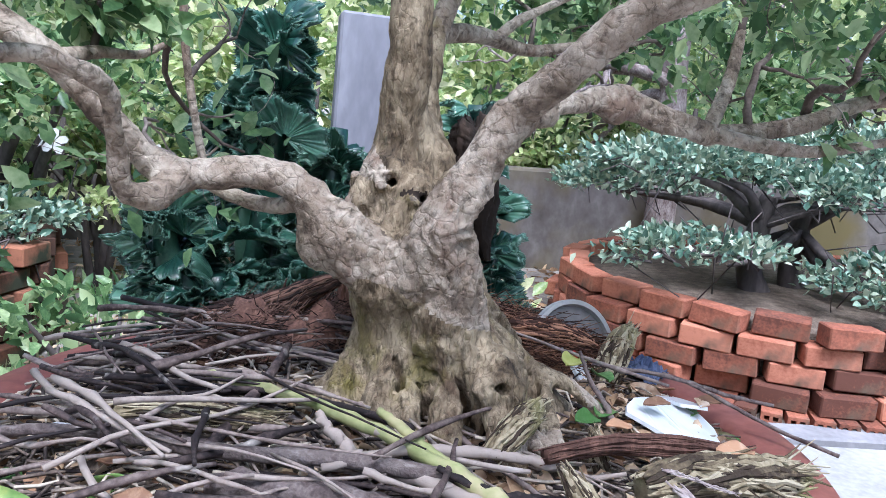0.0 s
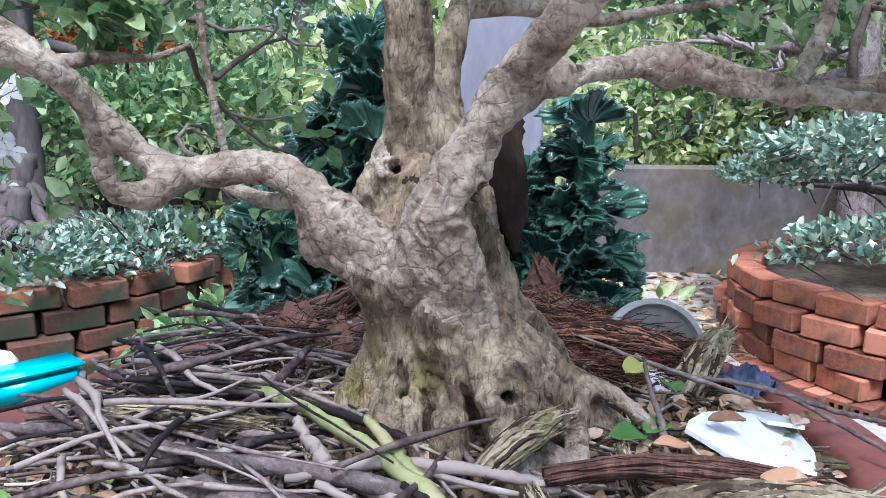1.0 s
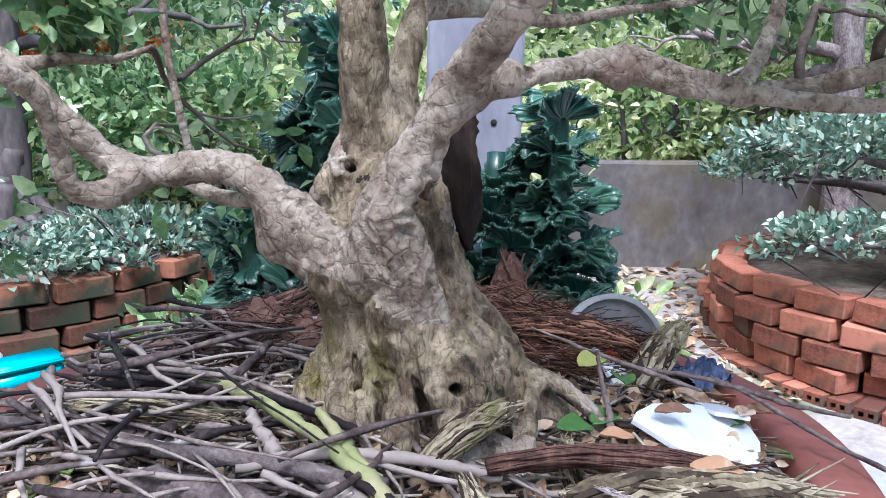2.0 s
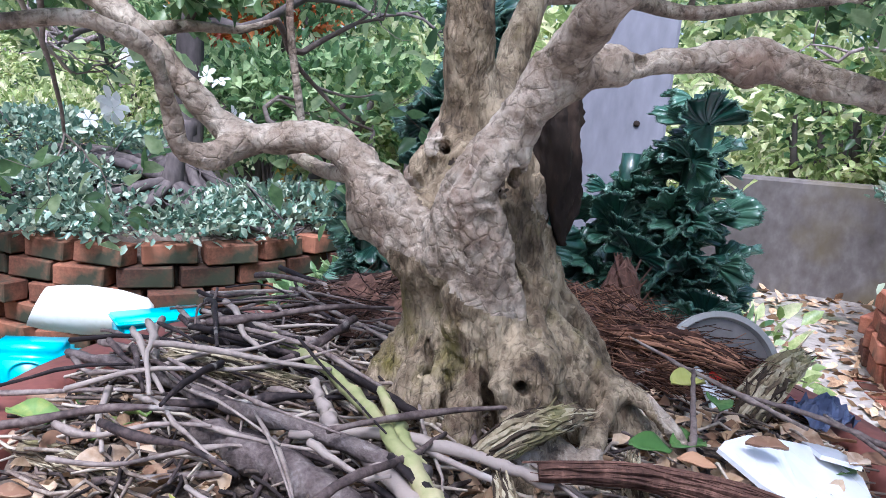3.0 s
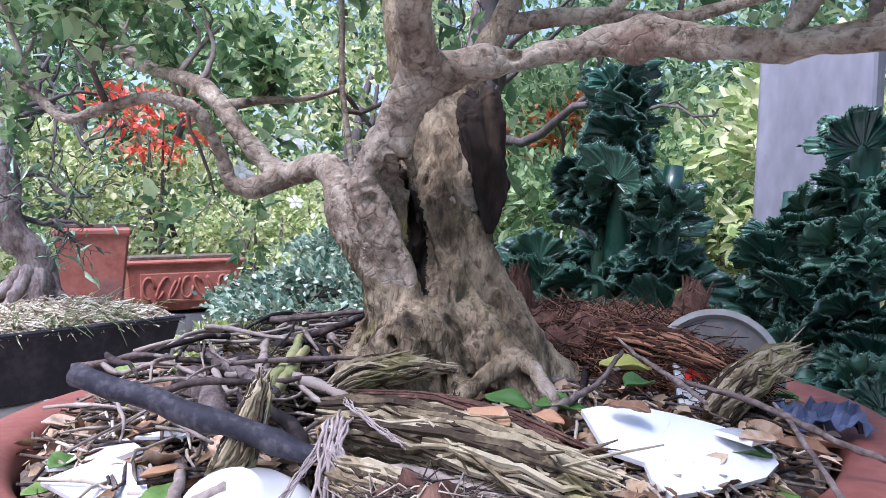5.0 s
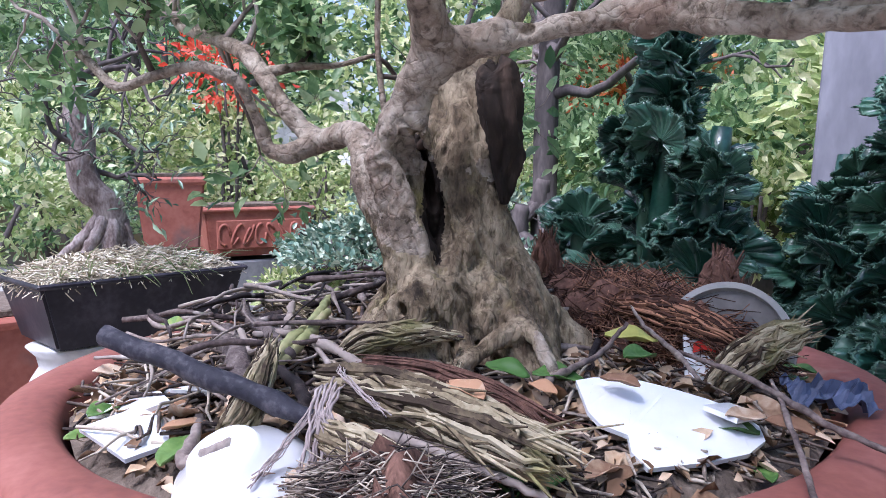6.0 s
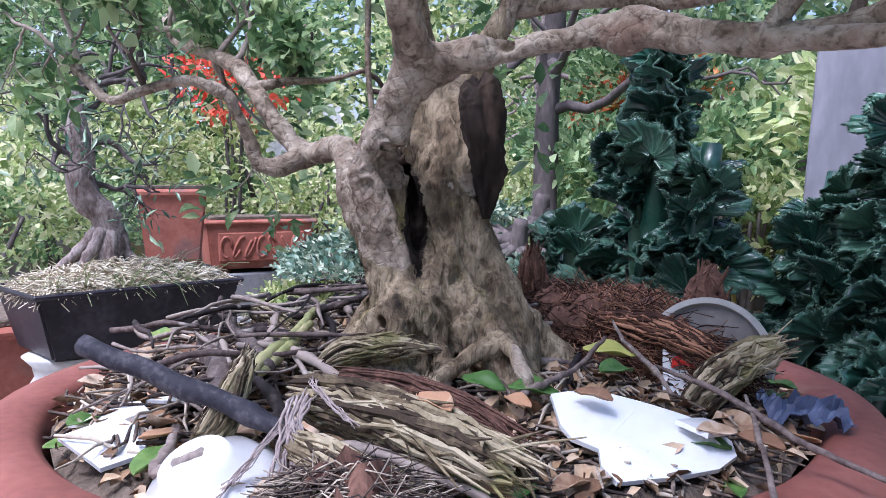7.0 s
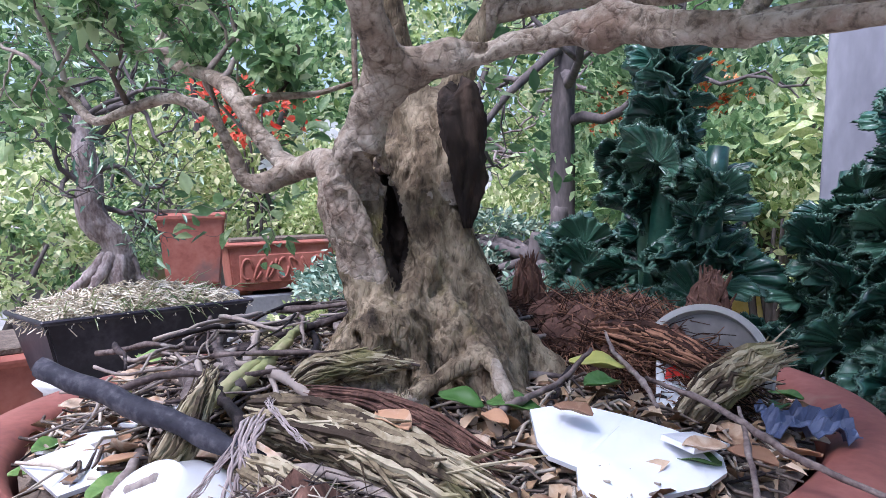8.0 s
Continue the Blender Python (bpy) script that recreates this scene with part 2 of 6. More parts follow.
M_VASE = mat("pale_ceramic", [(0.42, 0.40, 0.38), (0.56, 0.54, 0.52), (0.66, 0.65, 0.63)], 10, 0.5, 0.2)
M_FALLEN = mat("fallen_leaf", [(0.22, 0.12, 0.07), (0.40, 0.27, 0.17), (0.58, 0.46, 0.34), (0.44, 0.25, 0.14)], 30, 0.65, 0.3, per="object")
M_FALLGREEN = mat("fallen_green_leaf", [(0.06, 0.14, 0.03), (0.16, 0.26, 0.07), (0.38, 0.38, 0.10)], 26, 0.5, 0.2, per="object")
M_LEAFBIT = mat("leaf_litter", [(0.16, 0.09, 0.05), (0.38, 0.25, 0.14), (0.58, 0.44, 0.30)], 30, 0.8, 0.2, per="island")
M_LEAF = leaf_mat("fresh_leaf", [(0.073, 0.149, 0.060), (0.198, 0.323, 0.130), (0.474, 0.585, 0.304)], 0.34, 0.5)
M_LEAFDARK = leaf_mat("hedge_leaf", [(0.057, 0.121, 0.074), (0.170, 0.281, 0.164), (0.439, 0.550, 0.361)], 0.32, 0.2, 0.5)
M_LEAFBLUE = leaf_mat("clipped_leaf", [(0.077, 0.152, 0.106), (0.204, 0.302, 0.213), (0.40, 0.455, 0.325)], 0.3, 0.2, 0.55)
M_LEAFYEL = leaf_mat("yellow_green_leaf", [(0.210, 0.297, 0.095), (0.466, 0.551, 0.229), (0.791, 0.782, 0.485)], 0.36, 0.5)
M_LEAFORANGE = leaf_mat("orange_leaf", [(0.35, 0.06, 0.02), (0.60, 0.16, 0.03), (0.70, 0.30, 0.10)])
M_PETAL = leaf_mat("white_petal", [(0.80, 0.80, 0.78), (0.86, 0.86, 0.84)], 0.5, 0.3)
M_REDPETAL = leaf_mat("coral_petal", [(0.70, 0.07, 0.04), (0.80, 0.18, 0.10)], 0.5, 0.3)
M_GRASS = leaf_mat("grass", [(0.14, 0.21, 0.07), (0.30, 0.36, 0.16), (0.50, 0.50, 0.30)])
M_CACTUS = mat("cactus_skin", [(0.009, 0.042, 0.030), (0.028, 0.096, 0.064), (0.085, 0.19, 0.125)], 30, 0.30, 0.25, per="object", spec=0.7)
M_CREST = mat("cactus_crest", [(0.03, 0.08, 0.055), (0.07, 0.14, 0.10), (0.19, 0.26, 0.19)], 60, 0.6, 0.3)
M_BGTRUNK = mat("dark_bark", [(0.035, 0.03, 0.03), (0.09, 0.075, 0.07), (0.18, 0.15, 0.14)], 12, 0.9, 0.7, (1, 1, 0.3), dist=0.006)
M_TREE2 = mat("grey_brown_bark", [(0.045, 0.03, 0.027), (0.15, 0.112, 0.10), (0.32, 0.27, 0.25), (0.52, 0.48, 0.45)], 30, 0.85, 1.0, (1, 1, 0.5), dist=0.006)
M_ROCK = mat("mossy_stone", [(0.10, 0.10, 0.08), (0.20, 0.19, 0.16), (0.30, 0.29, 0.26)], 14, 0.95, 0.8, second=((0.07, 0.10, 0.03), 8, 0.5), dist=0.006)


# ---- mesh helpers ----
def mesh(name, verts, faces, smooth=True):
    me = bpy.data.meshes.new(name)
    me.from_pydata([tuple(map(float, v)) for v in verts] if not isinstance(verts, np.ndarray) else verts.tolist(), [], faces if isinstance(faces, list) else faces.tolist())
    me.update()
    if smooth:
        me.shade_smooth()
    return me


def put(name, me, material, parent=None, label="", category="", group="", kind="", m=None):
    ob = new(name, me)
    if material and not me.materials:
        me.materials.append(material)
    if parent is not None:
        ob.parent = parent
    if m is not None:
        ob.matrix_basis = m
    return tagged(ob, label, category, group, kind)


def empty(name, label, category, group="", m=None, kind=""):
    ob = new(name)
    ob.empty_display_size = 0.05
    if m is not None:
        ob.matrix_basis = m
    return tagged(ob, label, category, group, kind)


def unit(v):
    v = Vector(v)
    return v.normalized() if v.length > 1e-9 else Vector((0, 0, 1))


def spline(points, n):
    """n points along a smooth curve through points (Catmull-Rom); works on rows of any width."""
    p = np.array(points, float)
    p = np.vstack([2 * p[0] - p[1], p, 2 * p[-1] - p[-2]])
    out = []
    m = len(p) - 3
    for s in np.linspace(0, m - 1e-6, n):
        i = int(s)
        u = s - i
        a, b, c, d = p[i:i + 4]
        out.append(0.5 * (2 * b + (c - a) * u + (2 * a - 5 * b + 4 * c - d) * u * u + (3 * b - a - 3 * c + d) * u ** 3))
    return np.array(out)


def tube(rows, sides=8, rough=0.0, rng=None, cap=True):
    """Verts and faces of a round, slightly uneven stem. rows: x, y, z, radius."""
    rows = np.asarray(rows, float)
    n = len(rows)
    tang = np.gradient(rows[:, :3], axis=0)
    tang /= np.linalg.norm(tang, axis=1)[:, None] + 1e-12
    ref = np.array((0.13, 0.31, 0.94)) if abs(tang[:, 2]).mean() < 0.8 else np.array((0.95, 0.2, 0.1))
    side = np.cross(tang, ref)
    side /= np.linalg.norm(side, axis=1)[:, None] + 1e-12
    up = np.cross(side, tang)
    ang = np.linspace(0, 2 * math.pi, sides, endpoint=False)
    rad = rows[:, 3][:, None] * np.ones((1, sides))
    if rough and rng is not None:
        rad = rad * (1 + rough * rng.standard_normal((n, sides)))
    v = rows[:, None, :3] + rad[..., None] * (np.cos(ang)[None, :, None] * side[:, None] + np.sin(ang)[None, :, None] * up[:, None])
    v = v.reshape(-1, 3)
    f = []
    for i in range(n - 1):
        for j in range(sides):
            k = (j + 1) % sides
            f.append((i * sides + j, i * sides + k, (i + 1) * sides + k, (i + 1) * sides + j))
    if cap:
        f.append(tuple(range(sides - 1, -1, -1)))
        f.append(tuple((n - 1) * sides + j for j in range(sides)))
    return v, f


class Bag:
    """Collects many small pieces into one mesh."""

    def __init__(self):
        self.v, self.f, self.n = [], [], 0

    def add(self, v, f):
        self.v.append(np.asarray(v, float))
        n = self.n
        self.f.extend([tuple(i + n for i in q) for q in f])
        self.n += len(v)

    def mesh(self, name, smooth=True):
        return mesh(name, np.vstack(self.v), self.f, smooth)


def lathe(profile, n=64, closed=False, wobble=0.0):
    """Surface of revolution. profile: rows of radius, height."""
    prof = np.array(profile, float)
    a = np.linspace(0, 2 * math.pi, n, endpoint=False)
    w = 1 + wobble * (np.sin(2 * a + 0.4) + 0.6 * np.sin(3 * a + 1.9))
    v = np.stack([prof[:, None, 0] * np.cos(a) * w, prof[:, None, 0] * np.sin(a) * w, prof[:, None, 1] + 0 * a], -1).reshape(-1, 3)
    f = []
    m = len(prof)
    for i in range(m if closed else m - 1):
        for j in range(n):
            k = (j + 1) % n
            i2 = (i + 1) % m
            f.append((i * n + j, i * n + k, i2 * n + k, i2 * n + j))
    return v, f


def box(sx, sy, sz, bevel=0.0, jitter=0.0, rng=None):
    """Bevelled box mesh data centred on its base."""
    bm = bmesh.new()
    bmesh.ops.create_cube(bm, size=1)
    for v in bm.verts:
        v.co = Vector((v.co.x * sx, v.co.y * sy, (v.co.z + 0.5) * sz))
        if jitter:
            v.co += Vector(rng.standard_normal(3)) * jitter
    if bevel:
        bmesh.ops.bevel(bm, geom=bm.edges[:], offset=bevel, segments=1, affect="EDGES", clamp_overlap=True)
    return bm


def bm_mesh(name, bm, smooth=False):
    me = bpy.data.meshes.new(name)
    bm.to_mesh(me)
    bm.free()
    if smooth:
        me.shade_smooth()
    return me


def leaf_cloud(points, outward, size, rng, width=0.48, spread=0.9, lift=0.25, fold=0.12):
    """Many folded leaf blades: verts and faces."""
    p = np.asarray(points, float)
    n = len(p)
    d = np.asarray(outward, float) + spread * rng.standard_normal((n, 3))
    d[:, 2] += lift
    d /= np.linalg.norm(d, axis=1)[:, None] + 1e-9
    q = rng.standard_normal((n, 3)) * 0.7 + np.array((0, 0, 1.0))
    s = np.cross(d, q)
    s /= np.linalg.norm(s, axis=1)[:, None] + 1e-9
    nn = np.cross(s, d)
    ln = (size * (0.6 + 0.7 * rng.random(n)))[:, None]
    w = ln * width * 0.5
    droop = ln * 0.15 * rng.random((n, 1))
    v = np.stack([p, p + d * ln * 0.35 + s * w + nn * ln * fold, p + d * ln * 0.72 + s * w * 0.72 + nn * (ln * fold * 0.6 - droop * 0.4), p + d * ln - nn * droop,
                  p + d * ln * 0.72 - s * w * 0.72 + nn * (ln * fold * 0.6 - droop * 0.4), p + d * ln * 0.35 - s * w + nn * ln * fold, p + d * ln * 0.5], 1).reshape(-1, 3)
    base = (np.arange(n) * 7)[:, None]
    quads = np.concatenate([base + np.array([[0, 6, 2, 1]]), base + np.array([[6, 3, 2, 2]]), base + np.array([[0, 5, 4, 6]]), base + np.array([[6, 4, 3, 3]])], 0)
    faces = [tuple(q) if q[2] != q[3] else tuple(q[:3]) for q in quads.tolist()]
    return v, faces


def clump_points(centre, radii, n, rng, clumps=40, tight=0.16, shell=0.72, flat=False):
    """Leaf points in uneven clumps round an ellipsoid, with gaps; gives points and outward directions."""
    d = rng.standard_normal((clumps, 3))
    d /= np.linalg.norm(d, axis=1)[:, None]
    if flat:
        d[:, 2] = np.abs(d[:, 2]) * 0.9 - 0.15
    c = d * (shell + (1 - shell) * rng.random((clumps, 1)) ** 0.5 * 1.15)
    which = rng.integers(0, clumps, n)
    q = c[which] + tight * rng.standard_normal((n, 3))
    pts = np.array(centre) + q * np.array(radii)
    out = q / (np.linalg.norm(q, axis=1)[:, None] + 1e-9)
    return pts, out


# ---- ground and walls ----
def ground_z(x, y):
    """Garden earth: level near the path, rising a little towards the far wall."""
    return -0.03 + 0.10 * np.clip((np.asarray(y) - 1.0) / 1.9, 0, 1)


def build_ground():
    g = np.concatenate([[-400, -60, -15], np.linspace(-7, 7, 113), [15, 60, 400]])
    xx, yy = np.meshgrid(g, g, indexing="ij")
    zz = ground_z(xx, yy) + 0.008 * np.sin(xx * 7.1 + 1.3 * np.sin(yy * 5)) * np.sin(yy * 6.3) * (np.abs(xx) < 8) * (np.abs(yy) < 8)
    n = len(g)
    v = np.stack([xx, yy, zz], -1).reshape(-1, 3)
    i, j = np.meshgrid(np.arange(n - 1), np.arange(n - 1), indexing="ij")
    a = (i * n + j).reshape(-1)
    f = np.stack([a, a + n, a + n + 1, a + 1], 1)
    put("ground", mesh("ground", v, f), M_GROUND, label="dry garden earth with leaf litter and thin grass", category="ground", kind="structure")


def build_paths():
    # concrete path strips with a dark kerb, on the near side of the beds
    for name, (x0, y0, x1, y1), h, m, lab in (
            ("pavement", (0.55, -3.0, 6.0, 1.10), 0.012, M_CONC, "pale concrete path beside the brick planter"),
            ("pavement_side", (-6.0, -3.0, -1.25, 0.22), 0.012, M_CONC, "pale concrete path along the garden bed"),
            ("kerb", (-6.0, 0.224, -1.25, 0.40), 0.05, M_KERB, "dark grey concrete kerb of the garden bed"),
            ("kerb_near", (1.02, 1.104, 6.0, 1.20), 0.03, M_KERB, "dark grey concrete kerb before the planter")):
        bm = box(x1 - x0, y1 - y0, h + 0.05, 0.006)
        put(name, bm_mesh(name, bm), m, label=lab, category="path" if "pave" in name else "kerb", kind="structure", m=pose((x0 + x1) / 2, (y0 + y1) / 2, -0.075))


def build_walls():
    bm = box(9.0, 0.14, 0.55, 0.012)
    bmesh.ops.subdivide_edges(bm, edges=bm.edges[:], cuts=2)
    put("wall_north", bm_mesh("wall_north", bm), M_WALL, label="low weathered grey plaster garden wall", category="wall", kind="structure", m=pose(0.2, 2.90, 0.0))
    # limewashed stretches and piers of the same wall
    for x, w, h, m, lab in ((-2.05, 0.55, 0.38, M_YELLOW, "yellow limewashed stretch of garden wall"), (-3.0, 0.8, 0.36, M_PINK, "pale limewashed stretch of garden wall"),
                            (-3.9, 0.6, 0.37, M_YELLOW, "yellow limewashed stretch of garden wall")):
        put("wall_panel", bm_mesh("wall_panel", box(w, 0.03, h, 0.008)), m, label=lab, category="wall", kind="structure", m=pose(x, 2.812, 0.03))
    put("wall_west", bm_mesh("wall_west", box(0.14, 9.0, 0.6, 0.012)), M_WALL, label="low weathered plaster wall closing the garden", category="wall", kind="structure", m=pose(-6.4, 1.0, -0.05))


build_ground()
build_paths()
build_walls()


# ---- the grey slab pillar ----
def build_pillar():
    p = empty("slab_pillar", "leaning grey concrete slab pillar behind the cactus", "pillar", m=pose(-0.098, 0.952, 0.0, -4.0, 2.0, 12))
    bm = box(0.212, 0.075, 0.985, 0.006)
    bmesh.ops.subdivide_edges(bm, edges=bm.edges[:], cuts=3)
    put("slab", bm_mesh("slab", bm), M_PILLAR, p)
    v, f = lathe([(0.0, 0.004), (0.006, 0.003), (0.007, 0.0)], 10)
    put("bolt", mesh("bolt", v, f), M_DEAD, p, "rusty bolt in the slab", m=pose(0.045, -0.0385, 0.745, 90, 0, 0))
    return p


build_pillar()


# ---- the round pot ----
def build_pot():
    p = empty("round_pot", "large round red-brown terracotta pot filled with sticks", "pot")
    prof = [(0.0, -0.03), (0.24, -0.03), (0.27, 0.02), (0.34, 0.16), (0.395, 0.30), (0.415, 0.375), (0.44, 0.385), (0.458, 0.395), (0.463, 0.415), (0.461, 0.437), (0.452, 0.449), (0.43, 0.453),
            (0.405, 0.451), (0.396, 0.443), (0.391, 0.42), (0.385, 0.38), (0.36, 0.30), (0.0, 0.25)]
    for nm, q in (("bowl", prof[:7]), ("rim", prof[6:15]), ("lining", prof[14:])):
        v, f = lathe(q, 128, wobble=0.002)
        put(nm, mesh(nm, v, f), M_TERRA, p)
    return p


def heap_z(x, y):
    """Top of the soil inside the pot."""
    r = np.hypot(x, y)
    return 0.418 + 0.058 * np.sqrt(np.clip(1 - (r / 0.40) ** 2, 0, 1)) + 0.012 * np.exp(-((x + 0.15) ** 2 + (y + 0.02) ** 2) / 0.03)


def build_soil():
    a = np.linspace(0, 2 * math.pi, 72, endpoint=False)
    rr = np.linspace(0.002, 0.388, 40)
    v, f = [], []
    rng = np.random.default_rng(5)
    for r in rr:
        for t in a:
            x, y = r * math.cos(t), r * math.sin(t)
            v.append((x, y, float(heap_z(x, y)) + 0.004 * rng.standard_normal()))
    n = len(a)
    for i in range(len(rr) - 1):
        for j in range(n):
            k = (j + 1) % n
            f.append((i * n + j, i * n + k, (i + 1) * n + k, (i + 1) * n + j))
    put("pot_soil", mesh("pot_soil", v, f), M_SOIL, label="dark crumbly soil heaped inside the round pot", category="soil", kind="stuff")


build_pot()
build_soil()


# ---- the old bonsai ----
def surface_nets(field, origin, h):
    """Smooth mesh of the zero level of a sampled field, negative inside."""
    s = field < 0
    nx, ny, nz = field.shape
    cs = (nx - 1, ny - 1, nz - 1)
    tot = np.zeros(cs + (3,), np.float32)
    cnt = np.zeros(cs, np.int16)
    offs = [(0, 0, 0), (1, 0, 0), (0, 1, 0), (1, 1, 0), (0, 0, 1), (1, 0, 1), (0, 1, 1), (1, 1, 1)]

    def corner(arr, o):
        return arr[o[0]:o[0] + cs[0], o[1]:o[1] + cs[1], o[2]:o[2] + cs[2]]

    for ia, a in enumerate(offs):
        for b in offs[ia + 1:]:
            if sum(abs(u - w) for u, w in zip(a, b)) != 1:
                continue
            cross = corner(s, a) != corner(s, b)
            idx = np.nonzero(cross)
            fa, fb = corner(field, a)[idx], corner(field, b)[idx]
            t = fa / (fa - fb)
            for k in range(3):
                tot[idx + (np.full(len(t), k),)] += a[k] + t * (b[k] - a[k])
            cnt[idx] += 1
    active = np.nonzero(cnt)
    index = -np.ones(cs, np.int64)
    index[active] = np.arange(len(active[0]))
    verts = (np.stack(active, 1) + tot[active] / cnt[active][:, None]) * h + np.array(origin)
    faces = []
    for ax in range(3):
        lo = [slice(1, -1)] * 3
        lo[ax] = slice(0, -1)
        hi = list(lo)
        hi[ax] = slice(1, None)
        sa, sb = s[tuple(lo)], s[tuple(hi)]
        e = np.nonzero(sa != sb)
        base = [e[k] + (0 if k == ax else 1) for k in range(3)]
        u, w = [k for k in range(3) if k != ax]
        quad = []
        for du, dw in ((0, 0), (-1, 0), (-1, -1), (0, -1)):
            q = list(base)
            q[u] = q[u] + du
            q[w] = q[w] + dw
            quad.append(index[tuple(q)])
        quad = np.stack(quad, 1)
        flip = sa[e] if ax != 1 else ~sa[e]
        quad[~flip] = quad[~flip][:, ::-1]
        faces.append(quad)
    return verts, np.vstack(faces)


def blend(field, axes, rows, k, carve=False):
    """Adds a chain of tapered round segments to the field (or cuts it away)."""
    gx, gy, gz = axes
    rows = np.asarray(rows, float)
    m = rows[:, 3].max() + k + 0.012
    sl = []
    for c, g in enumerate(axes):
        i0, i1 = np.searchsorted(g, (rows[:, c].min() - m, rows[:, c].max() + m))
        sl.append(slice(max(0, i0), min(len(g), i1)))
    sl = tuple(sl)
    if any(q.stop - q.start < 1 for q in sl):
        return
    px, py, pz = gx[sl[0]][:, None, None], gy[sl[1]][None, :, None], gz[sl[2]][None, None, :]
    old = field[sl]
    chain = np.full(old.shape, 1.0, np.float32)
    for (x0, y0, z0, r0), (x1, y1, z1, r1) in zip(rows[:-1], rows[1:]):
        d = np.array((x1 - x0, y1 - y0, z1 - z0), np.float32)
        qx, qy, qz = px - x0, py - y0, pz - z0
        t = np.clip((qx * d[0] + qy * d[1] + qz * d[2]) / (d @ d + 1e-12), 0, 1)
        np.minimum(chain, np.sqrt((qx - t * d[0]) ** 2 + (qy - t * d[1]) ** 2 + (qz - t * d[2]) ** 2) - (r0 + t * (r1 - r0)), out=chain)
    if carve:
        h = np.clip(0.5 + 0.5 * (-chain - old) / k, 0, 1)
        field[sl] = old * (1 - h) - chain * h + k * h * (1 - h)
    else:
        h = np.clip(0.5 + 0.5 * (chain - old) / k, 0, 1)
        field[sl] = chain * (1 - h) + old * h - k * h * (1 - h)


TRUNK = [(0.055, -0.010, 0.44, 0.060), (0.050, -0.014, 0.50, 0.058), (0.045, -0.015, 0.54, 0.052), (0.040, -0.022, 0.585, 0.049), (0.022, -0.028, 0.635, 0.040), (0.006, -0.012, 0.67, 0.040), (-0.001, 0.003, 0.71, 0.034)]
STRANDS = [
    [(0.062, -0.090, 0.712, 0.022), (0.049, -0.086, 0.668, 0.029), (0.053, -0.074, 0.619, 0.036), (0.060, -0.058, 0.56, 0.044), (0.070, -0.050, 0.51, 0.045), (0.074, -0.05, 0.46, 0.035)],
    [(0.010, 0.008, 0.765, 0.022), (0.030, 0.008, 0.735, 0.024), (0.044, 0.002, 0.70, 0.026), (0.051, -0.004, 0.652, 0.031), (0.068, 0.006, 0.58, 0.038), (0.104, 0.010, 0.53, 0.040), (0.128, 0.014, 0.47, 0.036)],
    [(-0.008, -0.046, 0.640, 0.034), (0.008, -0.036, 0.588, 0.042), (0.010, -0.030, 0.53, 0.044), (0.004, -0.030, 0.47, 0.040)]]
STEM = [(-0.001, 0.003, 0.71, 0.034), (0.000, 0.001, 0.745, 0.028), (0.000, -0.010, 0.786, 0.0235), (0.004, -0.026, 0.843, 0.0205), (0.0, -0.03, 0.92, 0.018), (-0.01, -0.02, 1.02, 0.016)]
FORK = [(0.022, 0.015, 0.73, 0.022), (0.022, 0.034, 0.765, 0.018), (0.020, 0.056, 0.812, 0.015), (0.028, 0.082, 0.86, 0.013), (0.050, 0.11, 0.93, 0.011)]
LIMB_A = [(0.0, -0.055, 0.615, 0.034), (-0.035, -0.066, 0.655, 0.028), (-0.062, -0.066, 0.682, 0.024), (-0.092, -0.062, 0.708, 0.021), (-0.135, -0.060, 0.716, 0.019), (-0.175, -0.066, 0.711, 0.018),
          (-0.212, -0.074, 0.716, 0.018), (-0.245, -0.095, 0.752, 0.016), (-0.283, -0.112, 0.800, 0.015), (-0.345, -0.118, 0.838, 0.014), (-0.43, -0.13, 0.868, 0.012)]
HOOK = [(-0.195, -0.075, 0.708, 0.014), (-0.205, -0.105, 0.694, 0.013), (-0.222, -0.128, 0.700, 0.0115), (-0.224, -0.140, 0.735, 0.0105), (-0.222, -0.168, 0.785, 0.0095), (-0.248, -0.205, 0.802, 0.009)]
LIMB_B = [(0.030, -0.068, 0.635, 0.036), (0.044, -0.082, 0.672, 0.030), (0.062, -0.089, 0.712, 0.0235), (0.080, -0.083, 0.748, 0.0215), (0.100, -0.078, 0.782, 0.020), (0.135, -0.105, 0.818, 0.018), (0.185, -0.140, 0.868, 0.017), (0.25, -0.17, 0.90, 0.016)]
LIMB_C = [(0.096, -0.072, 0.772, 0.018), (0.118, -0.042, 0.787, 0.0165), (0.147, 0.002, 0.795, 0.0165), (0.185, 0.042, 0.803, 0.0165), (0.224, 0.072, 0.806, 0.018), (0.262, 0.082, 0.792, 0.013), (0.302, 0.078, 0.783, 0.013),
          (0.345, 0.105, 0.778, 0.014), (0.40, 0.13, 0.785, 0.014)]
